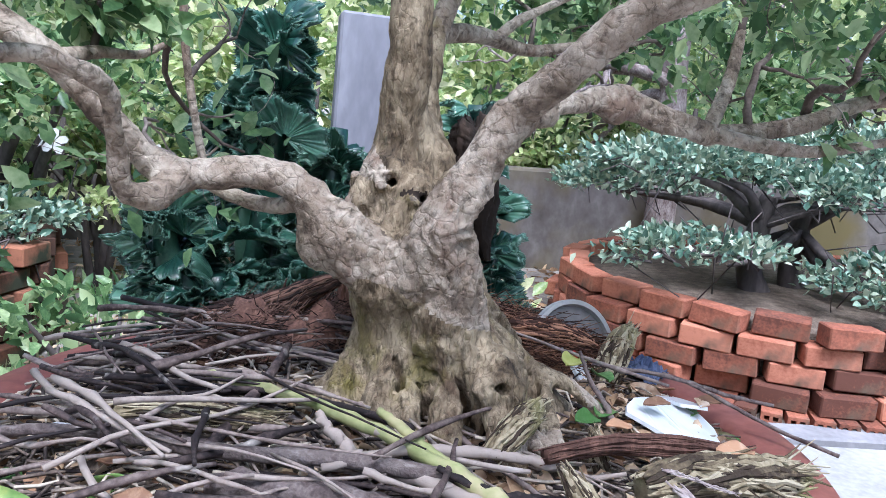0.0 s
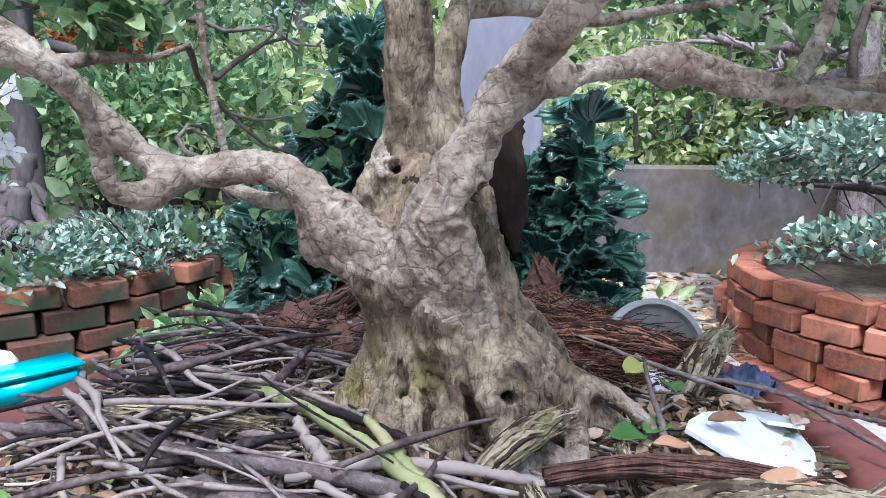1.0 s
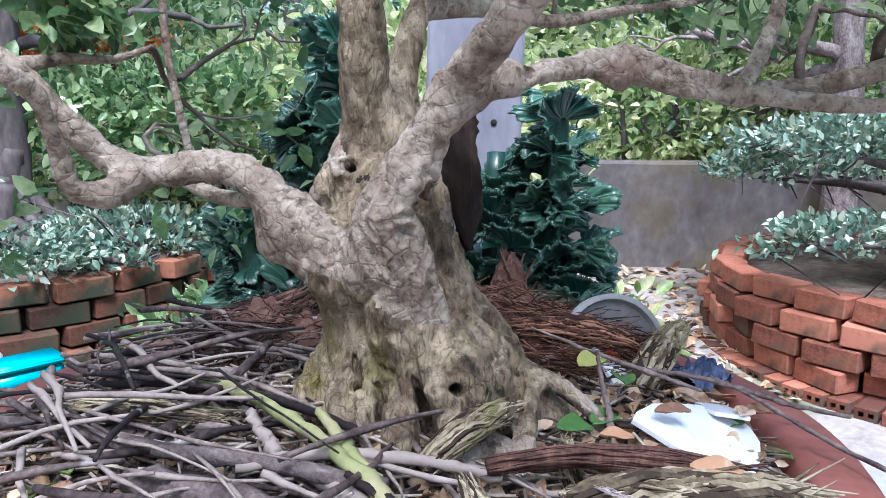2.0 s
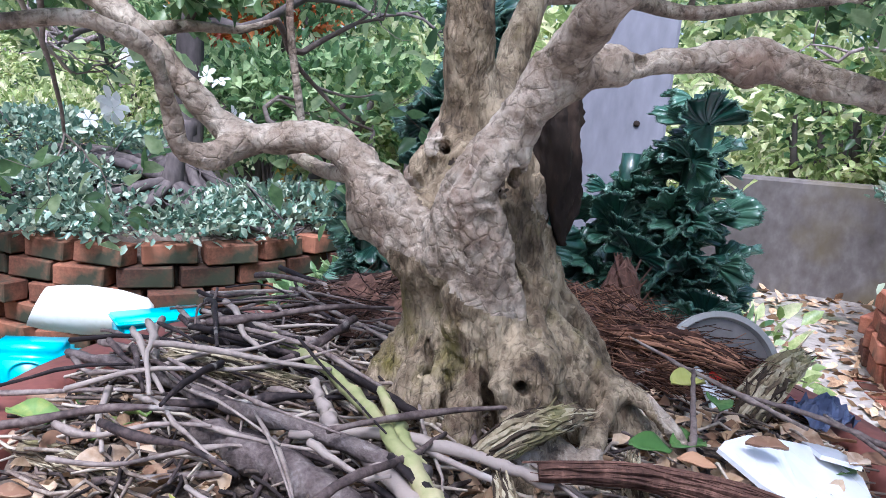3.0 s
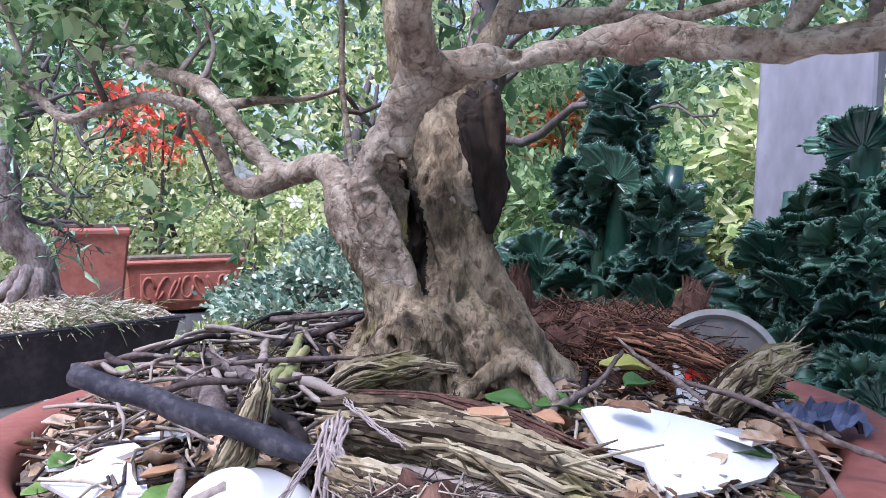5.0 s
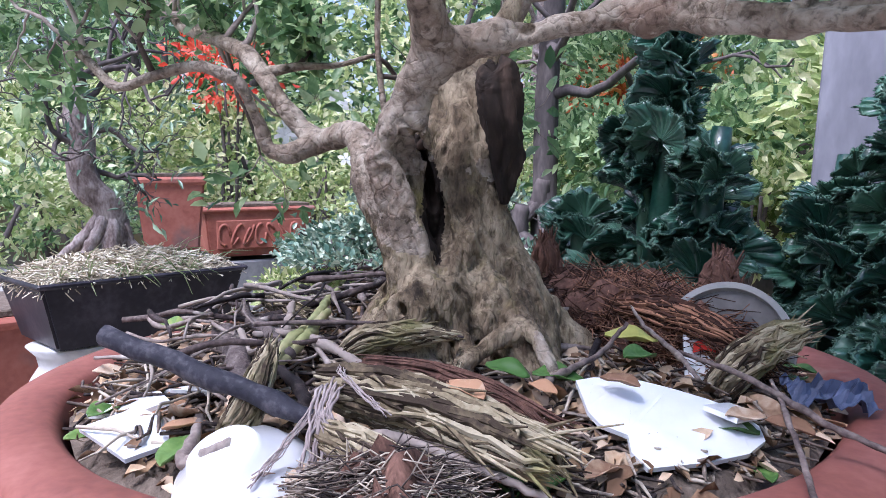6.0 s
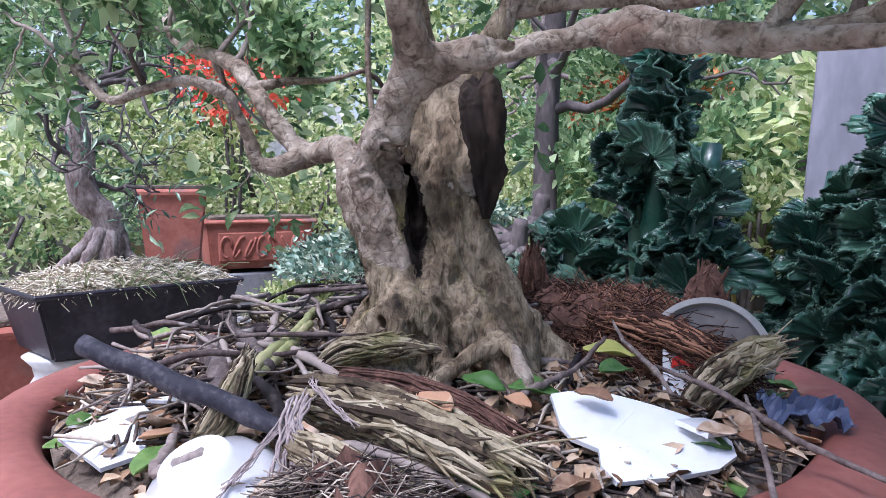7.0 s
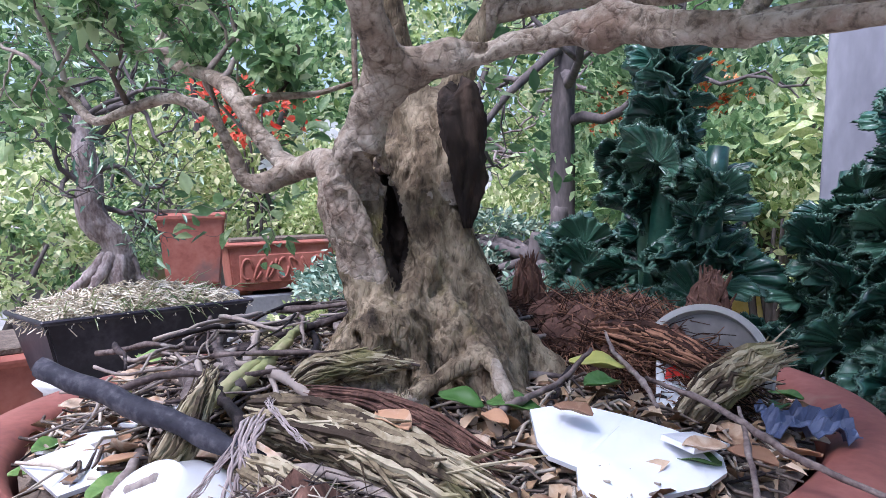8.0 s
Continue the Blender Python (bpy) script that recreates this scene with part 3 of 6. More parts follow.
ROOTS = [
    [(0.085, -0.06, 0.545, 0.034), (0.103, -0.088, 0.52, 0.030), (0.112, -0.118, 0.492, 0.024), (0.122, -0.155, 0.455, 0.015)],
    [(0.10, -0.02, 0.545, 0.030), (0.14, -0.014, 0.512, 0.026), (0.175, -0.005, 0.482, 0.018), (0.205, 0.008, 0.455, 0.012)],
    [(0.02, -0.055, 0.545, 0.030), (0.006, -0.082, 0.510, 0.024), (-0.008, -0.108, 0.478, 0.018), (-0.02, -0.13, 0.455, 0.012)],
    [(0.035, -0.06, 0.54, 0.026), (0.032, -0.092, 0.508, 0.021), (0.028, -0.122, 0.475, 0.015), (0.026, -0.14, 0.455, 0.010)],
    [(-0.01, -0.03, 0.545, 0.028), (-0.035, -0.055, 0.508, 0.022), (-0.055, -0.08, 0.475, 0.014), (-0.07, -0.10, 0.455, 0.009)],
    [(0.10, -0.05, 0.525, 0.020), (0.13, -0.07, 0.503, 0.017), (0.155, -0.085, 0.48, 0.013), (0.18, -0.10, 0.455, 0.009)],
    [(0.055, -0.07, 0.54, 0.024), (0.058, -0.104, 0.508, 0.020), (0.060, -0.135, 0.472, 0.014), (0.062, -0.15, 0.455, 0.010)],
    [(0.0, -0.02, 0.52, 0.036), (-0.045, -0.03, 0.497, 0.022), (-0.085, -0.045, 0.485, 0.012), (-0.12, -0.06, 0.47, 0.006)],
    [(0.06, 0.03, 0.52, 0.05), (0.09, 0.075, 0.49, 0.030), (0.12, 0.11, 0.46, 0.018)],
    [(0.13, -0.03, 0.522, 0.016), (0.156, -0.020, 0.522, 0.010), (0.182, -0.022, 0.519, 0.008), (0.212, -0.029, 0.500, 0.007), (0.23, -0.03, 0.47, 0.006)],
    [(0.158, -0.022, 0.521, 0.009), (0.160, -0.060, 0.508, 0.0075), (0.163, -0.10, 0.492, 0.007), (0.168, -0.14, 0.468, 0.006)],
    [(0.12, -0.09, 0.50, 0.014), (0.150, -0.115, 0.485, 0.010), (0.175, -0.15, 0.465, 0.007)],
]


def weather(v, f):
    """Bark relief: twisting ridges and wrinkles on the trunk, small knots and pits on the limbs."""
    f = np.asarray(f)
    nrm = np.zeros_like(v)
    fn = np.cross(v[f[:, 2]] - v[f[:, 0]], v[f[:, 3]] - v[f[:, 1]])
    for k in range(4):
        np.add.at(nrm, f[:, k], fn)
    nrm /= np.linalg.norm(nrm, axis=1)[:, None] + 1e-12
    reach = np.hypot(v[:, 0] - 0.04, v[:, 1] + 0.02)
    trunk = np.clip((0.15 - reach) / 0.05, 0, 1) * np.clip((0.80 - v[:, 2]) / 0.08, 0.25, 1)
    push = np.zeros(len(v))
    for i, (x, y, z) in enumerate(v):
        a = 2.2 * (z - 0.5)
        c, s_ = math.cos(a), math.sin(a)
        q = Vector(((x - 0.04) * c - (y + 0.02) * s_, (x - 0.04) * s_ + (y + 0.02) * c, z * 0.24))
        w = 2.0 * noise.noise(Vector((x, y, z)) * 24)
        ridge = 1 - abs(noise.noise(q * 62 + Vector((w, 0, 0)))) * 2.2
        fine = 1 - abs(noise.noise(q * 150)) * 2.2
        wrinkle = noise.noise(Vector((x * 26, y * 26, z * 150 + w)))
        knob = noise.noise(Vector((x, y, z)) * 46)
        pit = noise.noise(Vector((x, y, z)) * 170)
        t = trunk[i]
        push[i] = t * (0.0036 * (ridge - 0.45) + 0.0016 * (fine - 0.4) + 0.0008 * wrinkle) + (1 - t) * (0.0008 * knob + 0.0005 * wrinkle) + 0.0007 * pit
    return v + nrm * push[:, None]


def build_bonsai():
    tree = empty("bonsai_tree", "old gnarled bonsai with twisted pale trunk and spreading limbs", "tree")
    h = 0.0023
    gx, gy, gz = [np.arange(a, b, h, dtype=np.float32) for a, b in ((-0.37, 0.37), (-0.19, 0.16), (0.445, 0.94))]
    field = np.full((len(gx), len(gy), len(gz)), 0.1, np.float32)
    ax = (gx, gy, gz)
    blend(field, ax, spline(TRUNK, 16), 0.02)
    for rows in STRANDS:
        blend(field, ax, spline(rows, 14), 0.008)
    for rows in (STEM, FORK):
        blend(field, ax, spline(rows, 16), 0.014)
    for rows, k in ((LIMB_A, 0.80), (LIMB_B, 0.88), (LIMB_C, 0.68), (HOOK, 0.74)):
        rows = rows[:2] + [(x, y, z, r * k) for x, y, z, r in rows[2:]]
        blend(field, ax, spline(rows, 26), 0.012)
    for rows in ROOTS:
        blend(field, ax, spline(rows, 10), 0.007)
    # burls, knots and the lobe below the long limb
    for x, y, z, r in ((0.100, -0.088, 0.543, 0.026), (-0.062, -0.052, 0.655, 0.029), (-0.004, -0.010, 0.700, 0.027), (0.006, -0.040, 0.672, 0.018), (0.02, -0.03, 0.70, 0.018), (0.224, 0.066, 0.797, 0.0135), (0.135, -0.028, 0.788, 0.0115)):
        blend(field, ax, [(x, y, z, r), (x, y, z + 0.004, r)], 0.016)
    # the doubled strand along the far limb
    blend(field, ax, spline([(0.195, 0.050, 0.811, 0.007), (0.235, 0.076, 0.817, 0.009), (0.27, 0.083, 0.804, 0.008), (0.31, 0.078, 0.793, 0.0075), (0.345, 0.10, 0.787, 0.006)], 16), 0.004)
    # raised strands twisting up the trunk
    for ph, tw, rr, r0 in ((0.4, 2.6, 1.02, 0.013), (1.5, 2.2, 1.0, 0.015), (2.6, 2.9, 1.02, 0.012), (3.7, 2.0, 1.0, 0.014), (4.7, 2.5, 1.03, 0.012), (5.6, 2.3, 1.0, 0.014)):
        s = spline(TRUNK, 22)
        rows = []
        for i, (x, y, z, r) in enumerate(s):
            a = ph + tw * (z - 0.44) / 0.27
            q = r * rr + 0.012 * max(0.0, (0.60 - z) / 0.1) + 0.006
            rows.append((x + q * math.cos(a), y + q * math.sin(a), z, 0.6 * r0 * (0.8 + 0.4 * math.sin(i * 1.3 + ph))))
        blend(field, ax, rows, 0.006)
    # hollow eyes, the split between the limbs, the pruning hole
    cuts = [[(0.102, -0.120, 0.541, 0.007), (0.098, -0.085, 0.541, 0.006)], [(-0.006, -0.055, 0.716, 0.007), (0.0, -0.02, 0.716, 0.005)], [(0.024, -0.065, 0.704, 0.007), (0.022, -0.02, 0.70, 0.005)],
            [(0.024, -0.075, 0.672, 0.007), (0.022, -0.045, 0.675, 0.006)], [(0.151, -0.022, 0.798, 0.0048), (0.146, 0.0, 0.796, 0.004)],
            [(0.072, -0.095, 0.712, 0.008), (0.070, -0.090, 0.692, 0.013), (0.069, -0.080, 0.661, 0.015), (0.081, -0.074, 0.628, 0.013), (0.088, -0.072, 0.606, 0.008), (0.098, -0.070, 0.58, 0.004)],
            [(0.088, -0.098, 0.70, 0.006), (0.086, -0.088, 0.665, 0.008), (0.096, -0.080, 0.625, 0.007), (0.102, -0.076, 0.60, 0.004)],
            [(0.070, -0.012, 0.70, 0.005), (0.072, -0.014, 0.682, 0.006), (0.088, -0.006, 0.635, 0.006), (0.104, -0.004, 0.594, 0.005), (0.128, -0.006, 0.55, 0.003)],
            [(0.066, -0.108, 0.67, 0.003), (0.073, -0.107, 0.651, 0.0045), (0.081, -0.104, 0.629, 0.005), (0.094, -0.09, 0.595, 0.004)],
            [(0.084, -0.135, 0.47, 0.014), (0.082, -0.116, 0.515, 0.010), (0.075, -0.108, 0.536, 0.007), (0.071, -0.106, 0.558, 0.003)],
            [(0.052, -0.106, 0.54, 0.006), (0.050, -0.09, 0.545, 0.004)], [(0.030, -0.098, 0.555, 0.005), (0.03, -0.08, 0.56, 0.003)],
            [(0.078, -0.098, 0.63, 0.003), (0.088, -0.092, 0.60, 0.004), (0.10, -0.09, 0.58, 0.003)],
            [(0.085, -0.142, 0.46, 0.012), (0.080, -0.115, 0.495, 0.008), (0.076, -0.105, 0.52, 0.004)], [(0.03, -0.12, 0.46, 0.010), (0.03, -0.10, 0.50, 0.006), (0.034, -0.09, 0.53, 0.003)],
            [(0.143, -0.085, 0.46, 0.012), (0.130, -0.075, 0.495, 0.006), (0.122, -0.07, 0.52, 0.003)],
            # the deep crack between the two main strands
            [(0.044, -0.070, 0.705, 0.010), (0.036, -0.060, 0.680, 0.013), (0.036, -0.050, 0.655, 0.014), (0.046, -0.044, 0.633, 0.015), (0.058, -0.046, 0.611, 0.013), (0.090, -0.054, 0.593, 0.007)],
            [(0.062, -0.070, 0.695, 0.007), (0.062, -0.058, 0.655, 0.009), (0.072, -0.056, 0.633, 0.011), (0.084, -0.058, 0.611, 0.010), (0.102, -0.064, 0.593, 0.006), (0.120, -0.066, 0.572, 0.003)],
            # seams along the outer strands
            [(0.078, -0.020, 0.660, 0.003), (0.097, -0.022, 0.608, 0.004), (0.108, -0.009, 0.575, 0.005), (0.130, 0.002, 0.555, 0.004)],
            [(0.058, -0.044, 0.668, 0.004), (0.072, -0.038, 0.641, 0.0035), (0.098, -0.024, 0.603, 0.003)],
            # gaps between the roots, open towards the soil
            [(0.064, -0.100, 0.556, 0.004), (0.069, -0.100, 0.530, 0.009), (0.072, -0.092, 0.500, 0.015), (0.074, -0.10, 0.462, 0.020)],
            [(0.034, -0.088, 0.548, 0.004), (0.046, -0.100, 0.523, 0.007), (0.046, -0.098, 0.49, 0.010), (0.046, -0.11, 0.46, 0.013)],
            [(0.010, -0.080, 0.552, 0.003), (0.018, -0.090, 0.530, 0.007), (0.016, -0.086, 0.495, 0.011), (0.010, -0.10, 0.46, 0.013)],
            [(0.126, -0.098, 0.538, 0.004), (0.134, -0.086, 0.509, 0.010), (0.140, -0.088, 0.480, 0.014), (0.150, -0.10, 0.455, 0.016)],
            [(0.140, -0.030, 0.541, 0.003), (0.148, -0.040, 0.522, 0.007), (0.152, -0.050, 0.498, 0.011), (0.160, -0.055, 0.46, 0.014)],
            [(0.124, -0.050, 0.536, 0.004), (0.132, -0.054, 0.515, 0.009), (0.145, -0.062, 0.488, 0.013), (0.155, -0.066, 0.46, 0.014)],
            [(0.100, -0.110, 0.515, 0.005), (0.100, -0.112, 0.490, 0.009), (0.102, -0.125, 0.46, 0.013)],
            [(0.160, 0.014, 0.520, 0.004), (0.166, 0.018, 0.498, 0.008), (0.172, 0.022, 0.465, 0.011)]]
    slit = spline([(0.042, -0.062, 0.704, 0.004), (0.050, -0.053, 0.670, 0.007), (0.056, -0.053, 0.650, 0.008), (0.066, -0.057, 0.630, 0.010), (0.078, -0.063, 0.612, 0.009), (0.090, -0.069, 0.597, 0.005), (0.102, -0.073, 0.582, 0.002)], 26)
    for x, y, z, r in slit:
        cuts.append([(x + 0.070, y - 0.038, z, r), (x - 0.040, y + 0.022, z + 0.004, r * 0.7)])
    for rows in cuts:
        blend(field, ax, rows, 0.006, carve=True)
    # lips of bark round the two hollows
    for c, nrm, r, t in (((0.106, -0.112, 0.541), (0.25, -0.95, 0.1), 0.0115, 0.006), ((-0.006, -0.040, 0.715), (0.2, -0.97, 0.5), 0.0085, 0.006), ((0.026, -0.048, 0.702), (0.2, -0.97, 0.5), 0.0075, 0.005)):
        n_ = unit(nrm)
        e1 = n_.cross(Vector((0, 0, 1))).normalized()
        e2 = n_.cross(e1)
        ring = [tuple(Vector(c) + r * (1 + 0.28 * math.sin(2 * a + 40 * r * 100)) * (math.cos(a) * 1.35 * e1 + math.sin(a) * 0.8 * e2)) + (t * (1 + 0.25 * math.sin(3 * a)),) for a in np.linspace(0, 2 * math.pi, 13)]
        blend(field, ax, ring, 0.006)
        blend(field, ax, [tuple(Vector(c) + n_ * 0.012) + (r * 0.55,), tuple(Vector(c) - n_ * 0.014) + (r * 0.45,)], 0.004, carve=True)
    X, Y, Z = gx[:, None, None], gy[None, :, None], gz[None, None, :]
    wob = np.sin(61 * X + 23 * Y + 3 * np.sin(31 * Z)) * np.sin(53 * Y - 17 * X + 2 * np.sin(27 * Z)) * np.sin(37 * Z + 2 * np.sin(41 * X))
    field += 0.0022 * wob
    th = np.arctan2(Y + 0.02, X - 0.04)
    low = np.clip((0.66 - Z) / 0.15, 0, 1) * np.clip(1 - np.abs(X - 0.045) / 0.16, 0, 1)
    field += 0.0075 * low * (np.abs(np.sin(5.5 * th + 9 * Z + 1.2 * np.sin(22 * Z + 2 * th))) ** 0.6 - 0.75) * -1 * np.clip((0.62 - Z) / 0.10, 0, 1)
    field += 0.0016 * low * np.sin(19 * th + 24 * Z + 2 * np.sin(40 * Z + 3 * th)) + 0.0012 * np.sin(150 * X + 60 * Y) * np.sin(140 * Y - 50 * Z) * np.sin(90 * Z + 70 * X)
    v, f = surface_nets(field, (gx[0], gy[0], gz[0]), h)
    v = weather(v, f)
    me = mesh("trunk", v, f)
    put("trunk", me, M_BARK, tree, "pale gnarled bark with moss patches and hollows")
    me.materials.append(M_LIMB)
    co = np.array([v_.co[:] for v_ in me.vertices])
    far = np.hypot(co[:, 0] - 0.03, co[:, 1] + 0.015) - 0.062 - 0.10 * np.clip((0.64 - co[:, 2]) / 0.1, 0, 1) + 0.02 * np.sin(90 * co[:, 2] + 50 * co[:, 0])
    far = np.where((co[:, 2] > 0.77) & (np.hypot(co[:, 0], co[:, 1] - 0.01) < 0.075), -1, far)
    limb = far > 0
    # inside the slit the stump's near-black is painted on, deepening its shade
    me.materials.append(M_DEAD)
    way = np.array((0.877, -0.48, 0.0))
    slit_dark = np.zeros(len(co), bool)
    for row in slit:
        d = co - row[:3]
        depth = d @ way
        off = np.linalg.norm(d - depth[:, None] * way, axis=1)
        slit_dark |= (off < row[3] * 1.15 + 0.0012) & (depth < 0.006) & (depth > -0.07)
    idx = [2 if slit_dark[p.vertices[0]] else 1 if limb[p.vertices[0]] else 0 for p in me.polygons]
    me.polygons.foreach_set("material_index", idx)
    # the dead stump
    rng = np.random.default_rng(3)
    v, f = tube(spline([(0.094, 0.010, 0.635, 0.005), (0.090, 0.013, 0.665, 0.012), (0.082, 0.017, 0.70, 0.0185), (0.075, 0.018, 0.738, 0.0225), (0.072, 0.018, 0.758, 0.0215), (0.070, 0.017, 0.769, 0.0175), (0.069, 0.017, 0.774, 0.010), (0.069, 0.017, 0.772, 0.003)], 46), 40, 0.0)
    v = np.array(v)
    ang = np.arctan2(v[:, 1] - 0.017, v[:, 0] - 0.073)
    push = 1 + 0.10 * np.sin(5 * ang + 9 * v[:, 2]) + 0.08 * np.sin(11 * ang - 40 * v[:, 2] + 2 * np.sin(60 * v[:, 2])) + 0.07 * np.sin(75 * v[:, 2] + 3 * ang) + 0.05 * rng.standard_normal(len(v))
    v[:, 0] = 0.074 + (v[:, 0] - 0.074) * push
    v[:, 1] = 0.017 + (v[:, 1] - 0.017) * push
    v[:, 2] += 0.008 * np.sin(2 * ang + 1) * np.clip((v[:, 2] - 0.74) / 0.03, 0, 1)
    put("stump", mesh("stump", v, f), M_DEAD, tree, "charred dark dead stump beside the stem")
    return tree


BONSAI = build_bonsai()


def grow(bag, tips, start, way, length, radius, depth, rng, bend=0.5, split=(2, 3), keep=0.68, steps=7):
    """A branch that winds and forks into twigs; collects the points where leaves sit."""
    p = Vector(start)
    d = unit(way)
    rows = [(*p, radius)]
    for i in range(steps):
        d = unit(d + Vector(rng.standard_normal(3)) * bend / math.sqrt(steps) + Vector((0, 0, 0.03)))
        p = p + d * length / steps
        rows.append((*p, radius * (1 - 0.55 * (i + 1) / steps)))
        if depth <= 1 and i > 1:
            tips.append((p.copy(), d.copy()))
    bag.add(*tube(rows, 7 if radius > 0.004 else 5, 0.06, rng))
    if depth > 0:
        for _ in range(rng.integers(split[0], split[1] + 1)):
            k = rng.integers(steps // 2, steps + 1)
            q = Vector(rows[k][:3])
            grow(bag, tips, q, unit(d + Vector(rng.standard_normal(3)) * 0.75), length * keep * (0.7 + 0.5 * rng.random()), rows[k][3] * 0.72, depth - 1, rng, bend, split, keep, steps)


def build_crown():
    """Branches beyond the heavy wood, their twigs and leaves."""
    rng = np.random.default_rng(11)
    tips = []
    bag = Bag()

    def stem(rows, n=18, sides=12):
        v, f = tube(spline(rows, n), sides, 0.045, rng)
        put("branch", mesh("branch", v, f), M_LIMB, BONSAI)

    stem([(-0.30, -0.114, 0.812, 0.0118), (-0.350, -0.120, 0.840, 0.0112), (-0.43, -0.13, 0.868, 0.010), (-0.52, -0.16, 0.90, 0.010), (-0.60, -0.16, 0.95, 0.008)])
    stem([(-0.220, -0.166, 0.782, 0.0074), (-0.252, -0.205, 0.802, 0.0068), (-0.30, -0.25, 0.792, 0.0066), (-0.345, -0.285, 0.782, 0.006), (-0.40, -0.31, 0.82, 0.006), (-0.46, -0.33, 0.85, 0.005)])
    stem([(-0.285, -0.112, 0.802, 0.009), (-0.27, -0.07, 0.812, 0.006), (-0.25, -0.02, 0.815, 0.004), (-0.24, 0.03, 0.83, 0.003)])
    stem([(0.33, 0.10, 0.782, 0.0105), (0.40, 0.13, 0.785, 0.0098), (0.47, 0.13, 0.80, 0.011), (0.55, 0.16, 0.83, 0.009), (0.65, 0.20, 0.84, 0.006)])
    stem([(0.33, 0.098, 0.782, 0.008), (0.40, 0.10, 0.772, 0.009), (0.48, 0.12, 0.768, 0.007), (0.58, 0.15, 0.785, 0.005)])
    stem([(0.24, -0.165, 0.897, 0.016), (0.33, -0.16, 0.905, 0.014), (0.43, -0.12, 0.93, 0.012)])
    stem([(0.345, 0.105, 0.785, 0.009), (0.37, 0.13, 0.84, 0.008), (0.385, 0.15, 0.90, 0.006)])
    stem([(0.0, -0.022, 0.93, 0.018), (-0.01, -0.02, 1.02, 0.015), (0.0, 0.0, 1.15, 0.012)])
    stem([(0.046, 0.105, 0.92, 0.012), (0.07, 0.13, 1.0, 0.010), (0.09, 0.16, 1.1, 0.008)])
    stem([(0.024, 0.085, 0.865, 0.012), (0.08, 0.16, 0.875, 0.010), (0.15, 0.24, 0.868, 0.008), (0.23, 0.30, 0.885, 0.006), (0.32, 0.36, 0.90, 0.004)])
    stem([(0.10, 0.18, 0.872, 0.008), (0.13, 0.20, 0.90, 0.006), (0.20, 0.24, 0.94, 0.004)])
    stem([(-0.09, -0.055, 0.690, 0.009), (-0.12, -0.03, 0.682, 0.008), (-0.165, -0.02, 0.690, 0.007), (-0.20, -0.01, 0.705, 0.006)])
    # a thin climbing stem that hangs straight behind the long limb
    stem([(-0.20, 0.03, 0.70, 0.0042), (-0.212, 0.03, 0.76, 0.0042), (-0.222, 0.028, 0.83, 0.004), (-0.224, 0.03, 0.90, 0.004), (-0.22, 0.03, 1.0, 0.0035)])
    starts = [((-0.47, -0.14, 0.88), (-1, 0.1, 0.5), 0.16, 0.007), ((-0.55, -0.16, 0.92), (-0.8, -0.3, 0.5), 0.16, 0.006), ((-0.40, -0.31, 0.82), (-1, 0.2, 0.6), 0.14, 0.005), ((-0.43, -0.32, 0.84), (-0.6, -0.5, 0.6), 0.14, 0.004),
              ((-0.34, -0.12, 0.845), (0.0, 0.3, 1), 0.12, 0.005), ((-0.40, -0.13, 0.86), (-0.3, 0.6, 0.8), 0.14, 0.005), ((-0.30, -0.25, 0.80), (-0.2, -0.1, 1), 0.10, 0.0045), ((-0.27, -0.07, 0.812), (-0.3, 1, 0.4), 0.10, 0.004),
              ((0.40, 0.13, 0.79), (0.2, 0.5, 1), 0.15, 0.006), ((0.47, 0.14, 0.81), (0.6, 0.1, 0.9), 0.16, 0.006), ((0.55, 0.16, 0.83), (1, 0.2, 0.4), 0.16, 0.006), ((0.385, 0.15, 0.90), (0.2, 0.4, 1), 0.14, 0.005),
              ((0.58, 0.15, 0.785), (1, 0.3, 0.2), 0.14, 0.004), ((0.43, -0.12, 0.93), (0.8, 0.5, 0.3), 0.18, 0.008), ((0.33, -0.16, 0.91), (0.6, 0.5, 1), 0.15, 0.006), ((0.20, 0.24, 0.94), (0.5, 0.6, 0.7), 0.13, 0.004),
              ((0.23, 0.30, 0.885), (0.7, 0.4, 0.6), 0.15, 0.004), ((0.15, 0.24, 0.87), (0.6, 0.7, 0.6), 0.14, 0.0035), ((0.32, 0.36, 0.90), (0.8, 0.4, 0.5), 0.14, 0.0035), ((0.09, 0.16, 1.05), (0.4, 0.8, 0.2), 0.18, 0.006),
              ((0.0, 0.0, 1.12), (-0.6, 0.5, 0.3), 0.2, 0.007), ((0.0, 0.0, 1.12), (0.7, -0.4, 0.3), 0.2, 0.007), ((-0.01, -0.02, 1.02), (-0.9, 0.1, 0.4), 0.2, 0.006), ((0.07, 0.13, 1.0), (-0.3, 0.9, 0.2), 0.18, 0.005),
              ((-0.22, 0.03, 0.98), (-0.4, 0.3, 0.6), 0.12, 0.003)]
    for s, w, ln, r in starts:
        grow(bag, tips, s, w, ln, r, 3, rng, 0.8, (2, 4))
    put("twig_work", bag.mesh("twig_work"), M_TWIG, BONSAI, "thin winding grey-brown branches and twigs", kind="stuff")
    sel = [t for t in tips if rng.random() < 0.55]
    pts = np.array([np.array(p) + 0.008 * rng.standard_normal(3) for p, d in sel for _ in range(2)])
    out = np.array([np.array(d) for p, d in sel for _ in range(2)])
    v, f = leaf_cloud(pts, out * 0.6, 0.027, rng, 0.52)
    put("foliage", mesh("foliage", v, f), M_LEAF, BONSAI, "fresh green small leaves", kind="stuff")
    return len(pts)


build_crown()


